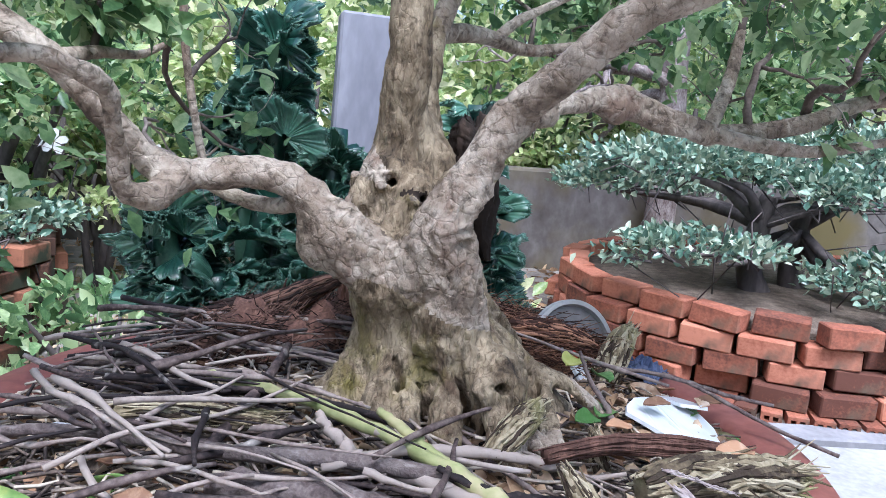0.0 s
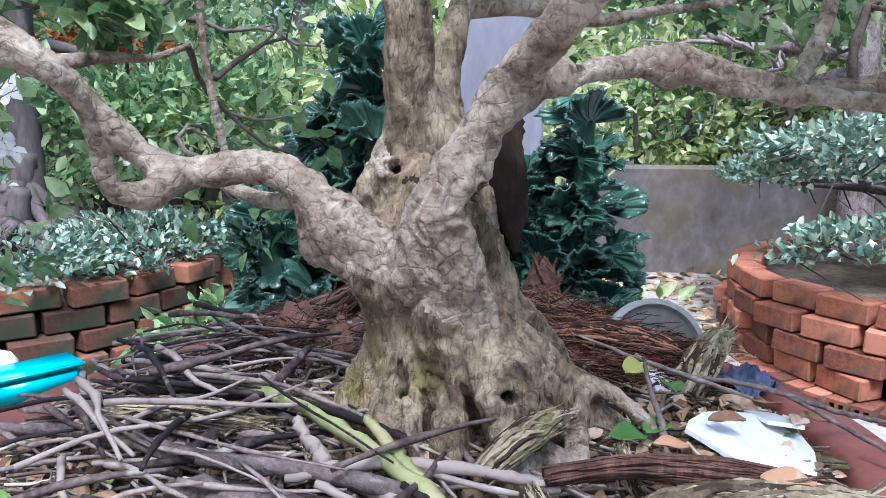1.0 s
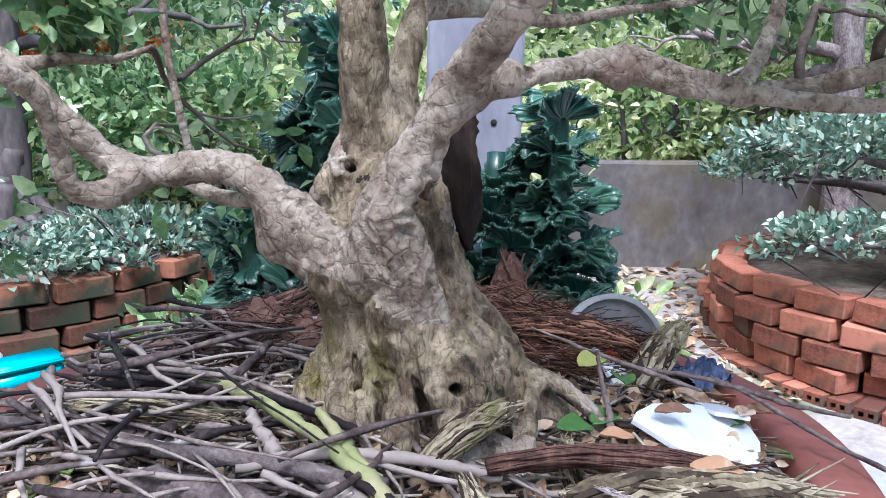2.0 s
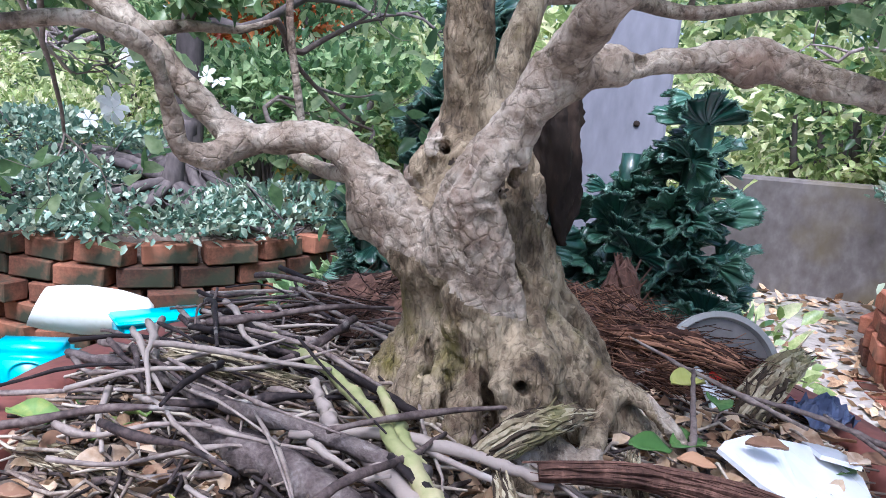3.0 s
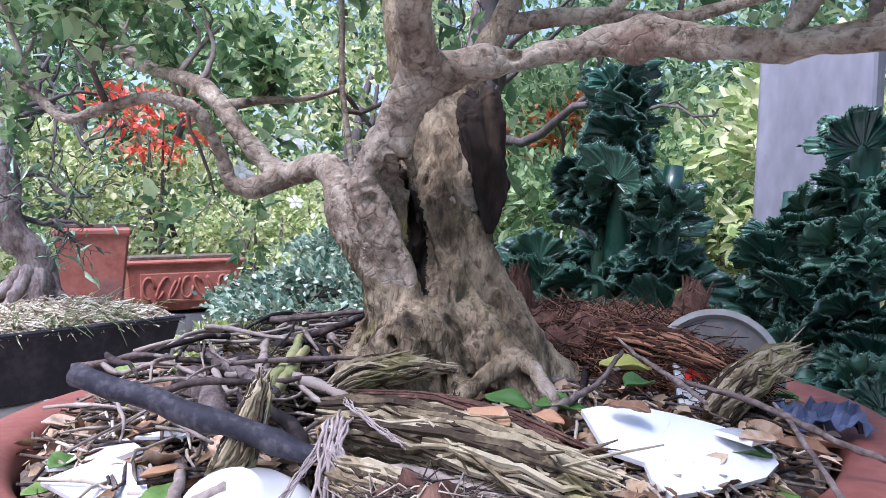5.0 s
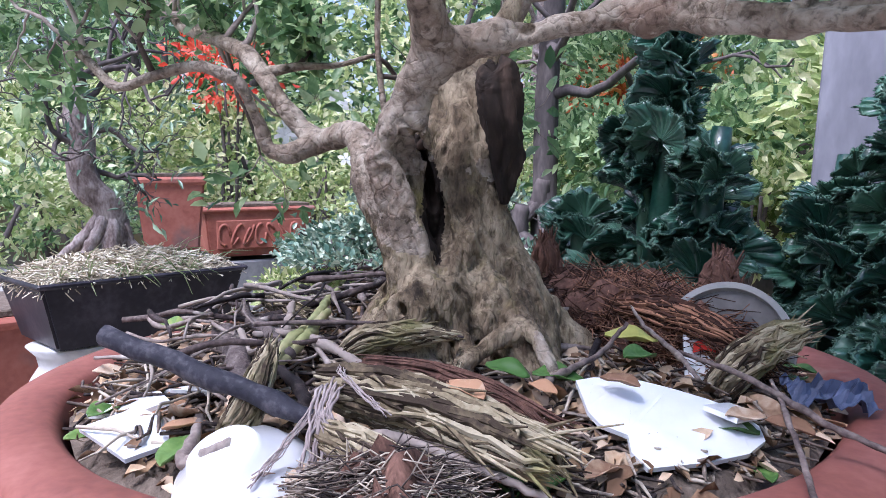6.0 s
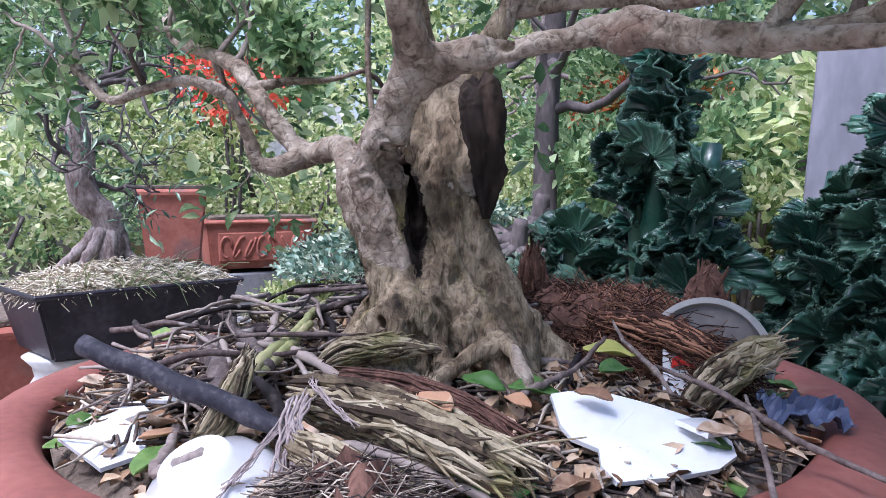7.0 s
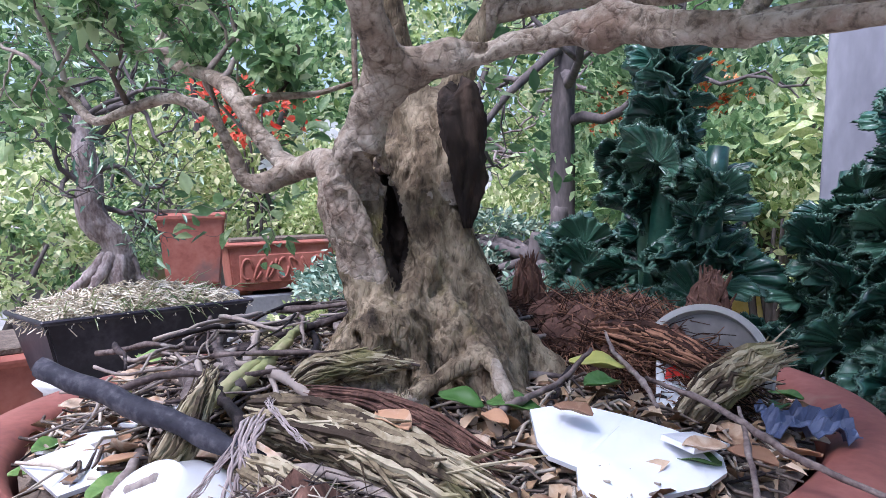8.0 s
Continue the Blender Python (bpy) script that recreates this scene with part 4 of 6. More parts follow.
def build_shade_canopy():
    """An unseen upper crown added to the bonsai, set sunward to shade the pot."""
    rng = np.random.default_rng(12)
    bag, tips = Bag(), []
    for k in range(11):
        a = 2 * math.pi * k / 11 + rng.normal(0, 0.2)
        grow(bag, tips, (0.0, 0.0, 1.14), (math.cos(a) + 0.2, math.sin(a) - 0.45, 0.55), 0.34, 0.010, 3, rng, 0.6, (2, 3), 0.74)
    put("upper_branches", bag.mesh("upper_branches"), M_TWIG, BONSAI, kind="stuff")
    pts, out = clump_points((0.14, -0.28, 1.47), (0.72, 0.62, 0.13), 1900, rng, 60, 0.16, 0.3)
    v, f = leaf_cloud(pts, out, 0.05, rng, 0.55)
    put("upper_foliage", mesh("upper_foliage", v, f), M_LEAF, BONSAI, kind="stuff")


build_shade_canopy()


# ---- crested cactus ----
def crest_fan(w, h, rng, thick=0.010):
    """One ruffled crest of the cactus: a thick wavy blade standing on its stalk; gives body and edge."""
    nu, nv = 112, 8
    ph, fr = rng.random() * 6.28, rng.uniform(1.5, 2.7)
    u = np.linspace(-1, 1, nu)
    vv = np.linspace(0, 1, nv)
    U, V = np.meshgrid(u, vv, indexing="ij")
    ang = U * 1.95
    R = h * (0.12 + 0.88 * V) * (1 + 0.12 * np.sin(U * 5 + ph) + 0.05 * np.sin(23 * U + ph) * V)
    x = np.sin(ang) * R * (w / h) * 0.62
    z = np.cos(ang * 0.9) * R
    y = (0.13 * w * V ** 1.4) * np.sin(fr * math.pi * U + ph) + 0.055 * w * V ** 2 * np.sin(3.7 * fr * math.pi * U + 2 * ph) + 0.22 * w * V ** 2
    rib = 0.0020 * np.sin(64 * U) * V ** 0.6
    t = thick * (1.3 - 0.7 * V) * 0.5
    gx, gz = np.gradient(x, axis=0), np.gradient(z, axis=0)
    gy = np.gradient(y, axis=0)
    ln = np.sqrt(gx ** 2 + gy ** 2 + gz ** 2) + 1e-9
    nx_, ny_ = -gy / ln, gx / ln
    a = np.stack([x + nx_ * (t + rib), y + ny_ * (t + rib), z], -1)
    b = np.stack([x - nx_ * (t - rib), y - ny_ * (t - rib), z], -1)
    n = nu * nv
    v = np.vstack([a.reshape(-1, 3), b.reshape(-1, 3)])
    f = []
    for i in range(nu - 1):
        for j in range(nv - 1):
            q = i * nv + j
            f.append((q, q + nv, q + nv + 1, q + 1))
            f.append((n + q, n + q + 1, n + q + nv + 1, n + q + nv))
        f.append((i * nv + nv - 1, (i + 1) * nv + nv - 1, n + (i + 1) * nv + nv - 1, n + i * nv + nv - 1))
    for j in range(nv - 1):
        f.append((j, j + 1, n + j + 1, n + j))
        q = (nu - 1) * nv + j
        f.append((q + 1, q, n + q, n + q + 1))
    # the pale growing edge, with little teeth
    bag = Bag()
    mid = 0.5 * (a[:, -1] + b[:, -1])
    bag.add(*tube([(*p, 0.0022) for p in mid], 4))
    for i in range(1, nu - 1, 2):
        d = mid[i] - 0.5 * (a[i, -3] + b[i, -3])
        d = d / (np.linalg.norm(d) + 1e-9) * 0.0055
        bag.add(*tube([(*mid[i], 0.0018), (*(mid[i] + d), 0.0004)], 4))
    return (v, f), (np.vstack(bag.v), bag.f)


def build_cactus(name, label, stalks, n_fans, seed, size=(0.045, 0.085)):
    rng = np.random.default_rng(seed)
    c = empty(name, label, "cactus")
    kinds = []
    for k in range(12):
        w = rng.uniform(*size)
        body, edge = crest_fan(w * 1.25, w * rng.uniform(0.6, 0.85), rng)
        kinds.append((mesh("crest", *body), mesh("crest_edge", *edge)))
    for s in stalks:
        v, f = tube(spline([(x, y, z, r * 0.42) for x, y, z, r in s], 10), 12, 0.05, rng)
        put("stalk", mesh("stalk", v, f), M_CACTUS, c)
    for i in range(n_fans):
        s = stalks[i % len(stalks)]
        t = 1 - rng.random() * 0.80
        q = spline(s, 40)[int(t * 39)]
        a = rng.random() * 6.283
        reach = q[3] * rng.uniform(0.1, 1.35) * (1.2 - 0.6 * t)
        tilt = rng.uniform(-5, 58)
        me, ed = kinds[rng.integers(0, len(kinds))]
        m = pose(q[0] + reach * math.cos(a), q[1] + reach * math.sin(a), q[2] - 0.02 + 0.02 * rng.standard_normal(), 0, 0, math.degrees(a) - 90) @ pose(0, 0, 0, -tilt, 0, 0) @ pose(0, 0, 0, 0, rng.uniform(-40, 40), rng.uniform(-50, 50))
        sc = rng.uniform(0.7, 1.25)
        ob = put("crest", me, M_CACTUS, c, m=m @ Matrix.Diagonal((sc, sc, sc, 1)))
        put("crest_edge", ed, M_CREST, ob)


build_cactus("crested_cactus", "tall dark green crested cactus with ruffled fans",
             [[(-0.26, 0.62, 0.0, 0.07), (-0.28, 0.62, 0.40, 0.07), (-0.25, 0.62, 0.66, 0.055), (-0.24, 0.63, 0.82, 0.045), (-0.26, 0.63, 0.93, 0.04)],
              [(-0.26, 0.62, 0.1, 0.07), (-0.38, 0.58, 0.40, 0.07), (-0.42, 0.57, 0.52, 0.055), (-0.42, 0.57, 0.62, 0.04)],
              [(-0.24, 0.62, 0.1, 0.07), (-0.16, 0.58, 0.42, 0.07), (-0.14, 0.60, 0.60, 0.055), (-0.13, 0.62, 0.74, 0.04)],
              [(-0.26, 0.60, 0.1, 0.07), (-0.30, 0.53, 0.38, 0.07), (-0.32, 0.52, 0.48, 0.05)],
              [(-0.24, 0.60, 0.1, 0.07), (-0.18, 0.52, 0.38, 0.07), (-0.17, 0.51, 0.47, 0.05)],
              [(-0.28, 0.62, 0.3, 0.05), (-0.30, 0.62, 0.66, 0.045), (-0.31, 0.63, 0.78, 0.035)]], 260, 21)
build_cactus("crested_cactus", "dark green crested cactus before the slab pillar",
             [[(0.06, 0.72, 0.0, 0.07), (0.02, 0.72, 0.36, 0.07), (0.01, 0.73, 0.56, 0.055), (0.01, 0.75, 0.69, 0.042)],
              [(0.08, 0.72, 0.1, 0.07), (0.12, 0.72, 0.40, 0.07), (0.12, 0.74, 0.62, 0.055), (0.125, 0.755, 0.80, 0.048)],
              [(0.06, 0.70, 0.1, 0.07), (0.14, 0.65, 0.34, 0.06), (0.16, 0.64, 0.44, 0.045)],
              [(0.04, 0.70, 0.1, 0.07), (-0.05, 0.64, 0.36, 0.06), (-0.08, 0.63, 0.46, 0.045)]], 230, 22)


# ---- brick planters ----
def brick_mesh(l, w, h, rng, holes=False):
    if not holes:
        bm = box(l, w, h, 0.004, 0.0012, rng)
        return bm_mesh("brick", bm)
    # hollow brick seen end on: four channels through its length
    bag = Bag()
    t = h * 0.17
    for x0, x1, z0, z1 in ((-w / 2, w / 2, 0, t), (-w / 2, w / 2, h - t, h), (-w / 2, -w / 2 + t, t, h - t), (w / 2 - t, w / 2, t, h - t), (-t / 2, t / 2, t, h - t), (-w / 2 + t, -t / 2, h / 2 - t / 2, h / 2 + t / 2), (t / 2, w / 2 - t, h / 2 - t / 2, h / 2 + t / 2)):
        v = [(sx, y, z) for sx in (x0, x1) for y in (-l / 2, l / 2) for z in (z0, z1)]
        bag.add(v, [(0, 1, 3, 2), (4, 6, 7, 5), (0, 4, 5, 1), (2, 3, 7, 6), (0, 2, 6, 4), (1, 5, 7, 3)])
    return bag.mesh("brick", False)


def build_planter(name, label, cx, cy, r, z0, courses, material, seed, footing=True, bl=0.165, bh=0.060, bw=0.08):
    rng = np.random.default_rng(seed)
    p = empty(name, label, "planter", m=pose(cx, cy, 0))
    kinds = [brick_mesh(bl - 0.012, bw, bh - 0.004, rng) for _ in range(4)]
    z = z0
    if footing:
        hm = brick_mesh(0.15, 0.056, 0.056, rng, True)
        n = int(2 * math.pi * (r + 0.02) / 0.062)
        for i in range(n):
            a = 2 * math.pi * i / n
            put("brick", hm, material, p, m=pose((r + 0.015) * math.cos(a), (r + 0.015) * math.sin(a), z, rng.normal(0, 1), rng.normal(0, 1), math.degrees(a) + 90 + rng.normal(0, 2)))
        z += 0.058
    for k in range(courses):
        n = int(2 * math.pi * (r - 0.012 * k) / bl)
        off = rng.random()
        for i in range(n):
            a = 2 * math.pi * (i + 0.5 * (k % 2) + 0.06 * off) / n
            if k == courses - 1 and rng.random() < 0.07:
                continue
            rr = r - 0.008 * k + rng.normal(0, 0.016)
            put("brick", kinds[rng.integers(0, 4)], material, p, m=pose(rr * math.cos(a), rr * math.sin(a), z, rng.normal(0, 1.2), rng.normal(0, 1.2), math.degrees(a) + 90 + rng.normal(0, 5.5)))
        z += bh
    v, f = lathe([(0.0, z - 0.02), (r * 0.5, z - 0.03), (r - 0.05, z - 0.05), (r - 0.06, z - 0.2)], 48, wobble=0.004)
    put("soil", mesh("soil", v, f), M_SOIL, p, "dark soil inside the planter")
    return z


TOP_R = build_planter("brick_planter", "round dry-stacked planter of bright red hollow bricks", 1.38, 2.02, 0.77, -0.035, 4, M_BRICK, 31, bh=0.064)
TOP_L = build_planter("brick_planter", "round dry-stacked planter of dark mossy red bricks", -1.74, 1.45, 0.64, 0.0, 5, M_BRICKOLD, 32, False, bh=0.064)


# ---- shrubs ----
def build_shrub(name, label, centre, radii, leaves, size, material, seed, clumps=40, tight=0.16, trunk=None, base=None, flat=False, width=0.5, shell=0.72, stems=5, wood=None):
    rng = np.random.default_rng(seed)
    s = empty(name, label, "shrub")
    wood = wood or M_BGTRUNK
    pts, out = clump_points(centre, radii, leaves, rng, clumps, tight, shell, flat)
    v, f = leaf_cloud(pts, out, size, rng, width)
    put("crown", mesh("crown", v, f), material, s, kind="stuff")
    base = base or (centre[0], centre[1], float(ground_z(centre[0], centre[1])) - 0.02)
    bag = Bag()
    rad = trunk or max(radii) * 0.05
    for i in range(stems):
        d = np.array(radii) * rng.uniform(-0.6, 0.6, 3)
        end = np.array(centre) + d
        b = np.array(base) + rng.normal(0, rad * 0.8, 3) * (1, 1, 0)
        mid = (b + end) / 2 + rng.normal(0, 0.12, 3) * np.array(radii)
        bag.add(*tube(spline([(*b, rad), (*mid, rad * 0.7), (*end, rad * 0.3)], 9), 7, 0.08, rng))
    put("trunk", bag.mesh("trunk"), wood, s)
    return s


def pad(name, label, trunk_at, pads, seed, size=0.032, material=None, per_area=5200):
    """Clipped layered bonsai: bent trunks carrying flat cushions of leaves."""
    rng = np.random.default_rng(seed)
    s = empty(name, label, "shrub")
    material = material or M_LEAFBLUE
    bag = Bag()
    for (x, y, z, rx, ry, rz) in pads:
        n = int(per_area * (rx * ry + 0.5 * rz * (rx + ry)) * math.pi)
        pts, out = clump_points((x, y, z), (rx, ry, rz), n, rng, int(14 + 260 * rx * ry), 0.15, 0.8, True)
        v, f = leaf_cloud(pts, out, size, rng, 0.55, lift=0.5)
        put("cushion", mesh("cushion", v, f), material, s, kind="stuff")
        b = np.array(trunk_at[rng.integers(0, len(trunk_at))], float)
        for _ in range(5):
            e = np.array((x + rng.uniform(-0.7, 0.7) * rx, y + rng.uniform(-0.7, 0.7) * ry, z - 0.3 * rz))
            m1 = b[:3] * 0.6 + e * 0.4 + rng.normal(0, 0.04, 3)
            m1[2] = b[2] + (e[2] - b[2]) * 0.75
            bag.add(*tube(spline([(*b[:3], b[3] * 0.55), (*m1, b[3] * 0.4), (*e, b[3] * 0.15)], 10), 7, 0.08, rng))
        for _ in range(int(60 * rx)):
            e = np.array((x, y, z)) + np.array((rx, ry, rz * 0.5)) * rng.uniform(-0.8, 0.8, 3)
            bag.add(*tube([(*e, 0.004), (*(e + rng.normal(0, 0.05, 3)), 0.003), (*(e + rng.normal(0, 0.08, 3)), 0.002)], 5))
    for x, y, z, r in trunk_at:
        bag.add(*tube(spline([(x + 0.02, y, z - 0.28, r * 1.5), (x - 0.01, y + 0.01, z - 0.15, r * 1.05), (x, y, z, r), (x + 0.02, y, z + 0.1, r * 0.7)], 14), 12, 0.07, rng))
    put("trunk", bag.mesh("trunk"), M_BGTRUNK, s, "dark twisted trunks and limbs")


pad("layered_bonsai", "clipped bonsai with layered cushions of small leaves", [(1.20, 1.80, 0.48, 0.040), (1.38, 1.88, 0.46, 0.035)],
    [(0.92, 1.62, 0.40, 0.26, 0.22, 0.08), (1.05, 2.0, 0.66, 0.40, 0.34, 0.10), (1.50, 1.75, 0.60, 0.34, 0.30, 0.10), (1.55, 1.55, 0.34, 0.26, 0.22, 0.09), (1.75, 2.1, 0.72, 0.4, 0.4, 0.12), (0.88, 2.25, 0.56, 0.26, 0.26, 0.09)], 41)
pad("layered_bonsai", "clipped bonsai with flat blue-green cushions in the mossy brick planter", [(-1.66, 1.35, 0.45, 0.038), (-1.86, 1.62, 0.55, 0.045)],
    [(-1.62, 1.15, 0.36, 0.38, 0.30, 0.085), (-1.40, 1.62, 0.37, 0.30, 0.24, 0.08), (-2.05, 1.05, 0.42, 0.40, 0.34, 0.11), (-2.25, 1.35, 0.56, 0.34, 0.34, 0.10), (-1.25, 1.35, 0.34, 0.18, 0.18, 0.06), (-2.0, 0.78, 0.34, 0.34, 0.22, 0.08), (-2.35, 0.95, 0.36, 0.34, 0.28, 0.09)], 42)

# greenery behind, bed by bed
SHRUBS = [
    ("flowering_shrub", "loose shrub with glossy green leaves behind the long limb", (-1.55, 1.95, 0.74), (0.75, 0.35, 0.22), 3000, 0.055, M_LEAF),
    ("shrub", "bright yellow-green leafy shrub before the wall", (-1.0, 2.5, 0.78), (0.9, 0.30, 0.30), 4200, 0.06, M_LEAFYEL),
    ("shrub", "yellow-green leafy shrub behind the slab pillar", (-0.35, 1.9, 0.80), (0.45, 0.40, 0.34), 2200, 0.06, M_LEAFYEL),
    ("shrub", "fresh green shrub in front of the low wall", (0.45, 3.2, 0.80), (0.65, 0.20, 0.28), 2200, 0.06, M_LEAFYEL),
    ("shrub", "mixed green shrub behind the wall", (1.1, 3.4, 0.95), (0.9, 0.4, 0.45), 3000, 0.07, M_LEAF),
    ("shrub", "low clipped green hedge", (-2.9, 1.9, 0.42), (0.9, 0.45, 0.26), 4200, 0.045, M_LEAFYEL),
    ("shrub", "tall fresh green shrub by the wall", (-2.4, 2.8, 0.95), (0.9, 0.45, 0.55), 4200, 0.065, M_LEAF),
    ("shrub", "yellow-green clipped shrub in the bed", (-3.9, 1.55, 0.62), (0.42, 0.40, 0.26), 2200, 0.045, M_LEAFYEL),
    ("shrub", "small yellow-green shrub in the bed", (-2.5, 0.85, 0.12), (0.28, 0.26, 0.16), 1600, 0.04, M_LEAFYEL),
    ("shrub", "low green shrub beside the terracotta pots", (-2.65, 1.25, 0.20), (0.40, 0.40, 0.22), 2600, 0.038, M_LEAFYEL),
    ("shrub", "pale green shrub behind the tray", (-3.2, -0.55, 0.60), (0.55, 0.5, 0.28), 3200, 0.05, M_LEAFYEL),
    ("shrub", "fresh green shrub behind the tray", (-3.7, -0.1, 0.55), (0.42, 0.36, 0.24), 2200, 0.045, M_LEAF),
    ("shrub", "bright green shrub behind the terracotta pots", (-4.6, 1.4, 0.75), (0.6, 0.8, 0.42), 3200, 0.06, M_LEAFYEL),
    ("shrub", "pale green shrub behind the terracotta pots", (-4.8, 0.2, 0.95), (0.6, 0.7, 0.40), 3000, 0.06, M_LEAFYEL),
    ("shrub", "variegated small shrub behind the bonsai", (-1.15, 2.05, 0.52), (0.40, 0.30, 0.18), 2000, 0.045, M_LEAFYEL),
    ("shrub", "weedy low plants beside the pot", (0.24, 0.95, 0.20), (0.12, 0.12, 0.16), 340, 0.034, M_LEAF),
    ("shrub", "weedy low plants under the slab pillar", (0.24, 1.12, 0.14), (0.14, 0.16, 0.18), 300, 0.05, M_LEAFYEL),
    ("shrub", "weedy low plants by the mossy planter", (-0.80, 1.15, 0.14), (0.26, 0.30, 0.14), 700, 0.05, M_LEAF),
    ("shrub", "tall dense green shrub in the distance", (-5.6, 3.3, 1.7), (1.2, 1.0, 1.4), 4200, 0.09, M_LEAFYEL),
    ("shrub", "tall dense green shrub in the distance", (-3.6, 4.3, 1.7), (1.3, 0.8, 1.4), 4200, 0.09, M_LEAF),
    ("shrub", "tall dark green shrub in the distance", (-1.6, 4.2, 1.6), (1.2, 0.7, 1.25), 4000, 0.08, M_LEAFDARK),
    ("shrub", "tall dense green shrub in the distance", (0.5, 4.5, 1.35), (1.2, 0.8, 1.0), 4000, 0.09, M_LEAFYEL),
    ("shrub", "tall dense green shrub in the distance", (2.5, 4.2, 1.35), (1.3, 0.9, 1.0), 4200, 0.09, M_LEAFYEL),
    ("shrub", "tall dense green shrub in the distance", (3.4, 2.8, 1.2), (0.9, 0.9, 0.9), 3200, 0.08, M_LEAFYEL),
    ("shrub", "tall dense green shrub in the distance", (-6.6, 1.2, 1.7), (0.9, 1.4, 1.4), 4200, 0.09, M_LEAF),
    ("shrub", "tall dense green shrub in the distance", (-6.4, -1.6, 1.7), (0.9, 1.3, 1.5), 4200, 0.09, M_LEAF),
    ("shrub", "clipped pale green mound in the bed", (-3.3, 1.75, 0.52), (0.42, 0.36, 0.20), 2200, 0.042, M_LEAFYEL),
    ("shrub", "clipped pale green mound by the wall", (-4.1, 2.2, 0.80), (0.45, 0.40, 0.24), 2200, 0.045, M_LEAFYEL),
    ("shrub", "clipped bright green mound in the bed", (-3.0, 2.4, 0.70), (0.42, 0.30, 0.22), 2000, 0.045, M_LEAFYEL),
    ("shrub", "clipped blue-green mound in the bed", (-2.35, 1.75, 0.34), (0.34, 0.30, 0.16), 1800, 0.04, M_LEAF),
    ("shrub", "orange-leaved shrub among the green", (-2.8, 3.2, 1.25), (0.55, 0.3, 0.22), 900, 0.08, M_LEAFORANGE),
    ("shrub", "coral-flowered shrub among the green", (-4.3, 0.95, 1.35), (0.30, 0.34, 0.20), 420, 0.06, M_REDPETAL),
    ("shrub", "orange-leaved clump beyond the cactus", (-2.2, 2.62, 1.12), (0.22, 0.16, 0.13), 420, 0.07, M_LEAFORANGE),
]
for i, (nm, lab, c, r, n, sz, m_) in enumerate(SHRUBS):
    build_shrub(nm, lab, c, r, n, sz, m_, 100 + i, clumps=int(24 + 60 * max(r)), tight=0.14)


def far_wood():
    """The woods that close the view all round."""
    rng = np.random.default_rng(77)
    pts, out = [], []
    for k in range(150):
        a = 2 * math.pi * k / 150 + rng.normal(0, 0.02)
        d = rng.uniform(8.5, 11.0)
        h = rng.uniform(2.6, 4.8)
        c = np.array((d * math.cos(a), d * math.sin(a) + 0.5, h * 0.5))
        p, o = clump_points(c, (0.9, 0.9, h * 0.52), 520, rng, 20, 0.15, 0.6)
        pts.append(p)
        out.append(o)
    v, f = leaf_cloud(np.vstack(pts), np.vstack(out), 0.22, rng, 0.6)
    put("woods", mesh("woods", v, f), M_LEAF, label="dense green trees closing the garden all round", category="trees", kind="stuff")


far_wood()


def build_tree(label, rows, crown, seed, material=M_BGTRUNK, leaf=M_LEAFDARK, n=2600, size=0.06):
    rng = np.random.default_rng(seed)
    t = empty("garden_tree", label, "tree")
    v, f = tube(spline(rows, 20), 14, 0.05, rng)
    put("trunk", mesh("trunk", v, f), material, t)
    for k in range(7):
        bag, tips = Bag(), []
        q = spline(rows, 20)[rng.integers(9, 20)]
        grow(bag, tips, q[:3], (rng.normal(), rng.normal(), 0.35), 0.7, q[3] * 0.5, 2, rng, 0.9)
        put("limb", bag.mesh("limb"), material, t)
    pts, out = clump_points(crown[:3], crown[3:], n, rng, 60, 0.13, 0.5)
    v, f = leaf_cloud(pts, out, size, rng, 0.5)
    put("crown", mesh("crown", v, f), leaf, t, kind="stuff")


build_tree("dark-trunked garden tree beyond the bonsai", [(-1.84, 1.62, 0.2, 0.062), (-1.86, 1.64, 0.6, 0.052), (-1.87, 1.66, 1.05, 0.050), (-1.85, 1.7, 1.6, 0.042), (-1.9, 1.7, 2.2, 0.03)], (-1.9, 1.8, 2.2, 0.7, 0.6, 0.35), 51)
build_tree("pale-trunked slender tree in the distance", [(-3.6, 3.0, 0.0, 0.07), (-3.62, 3.0, 0.8, 0.06), (-3.6, 3.0, 1.6, 0.05), (-3.5, 3.1, 2.6, 0.04)], (-3.5, 3.1, 2.6, 1.2, 1.0, 0.6), 52, M_TREE2)
build_tree("grey-trunked tree behind the red planter", [(1.15, 2.75, 0.0, 0.075), (1.16, 2.76, 0.6, 0.068), (1.15, 2.8, 1.2, 0.06), (1.1, 2.8, 2.0, 0.05)], (1.2, 2.7, 1.9, 1.1, 0.8, 0.55), 53, M_TREE2)


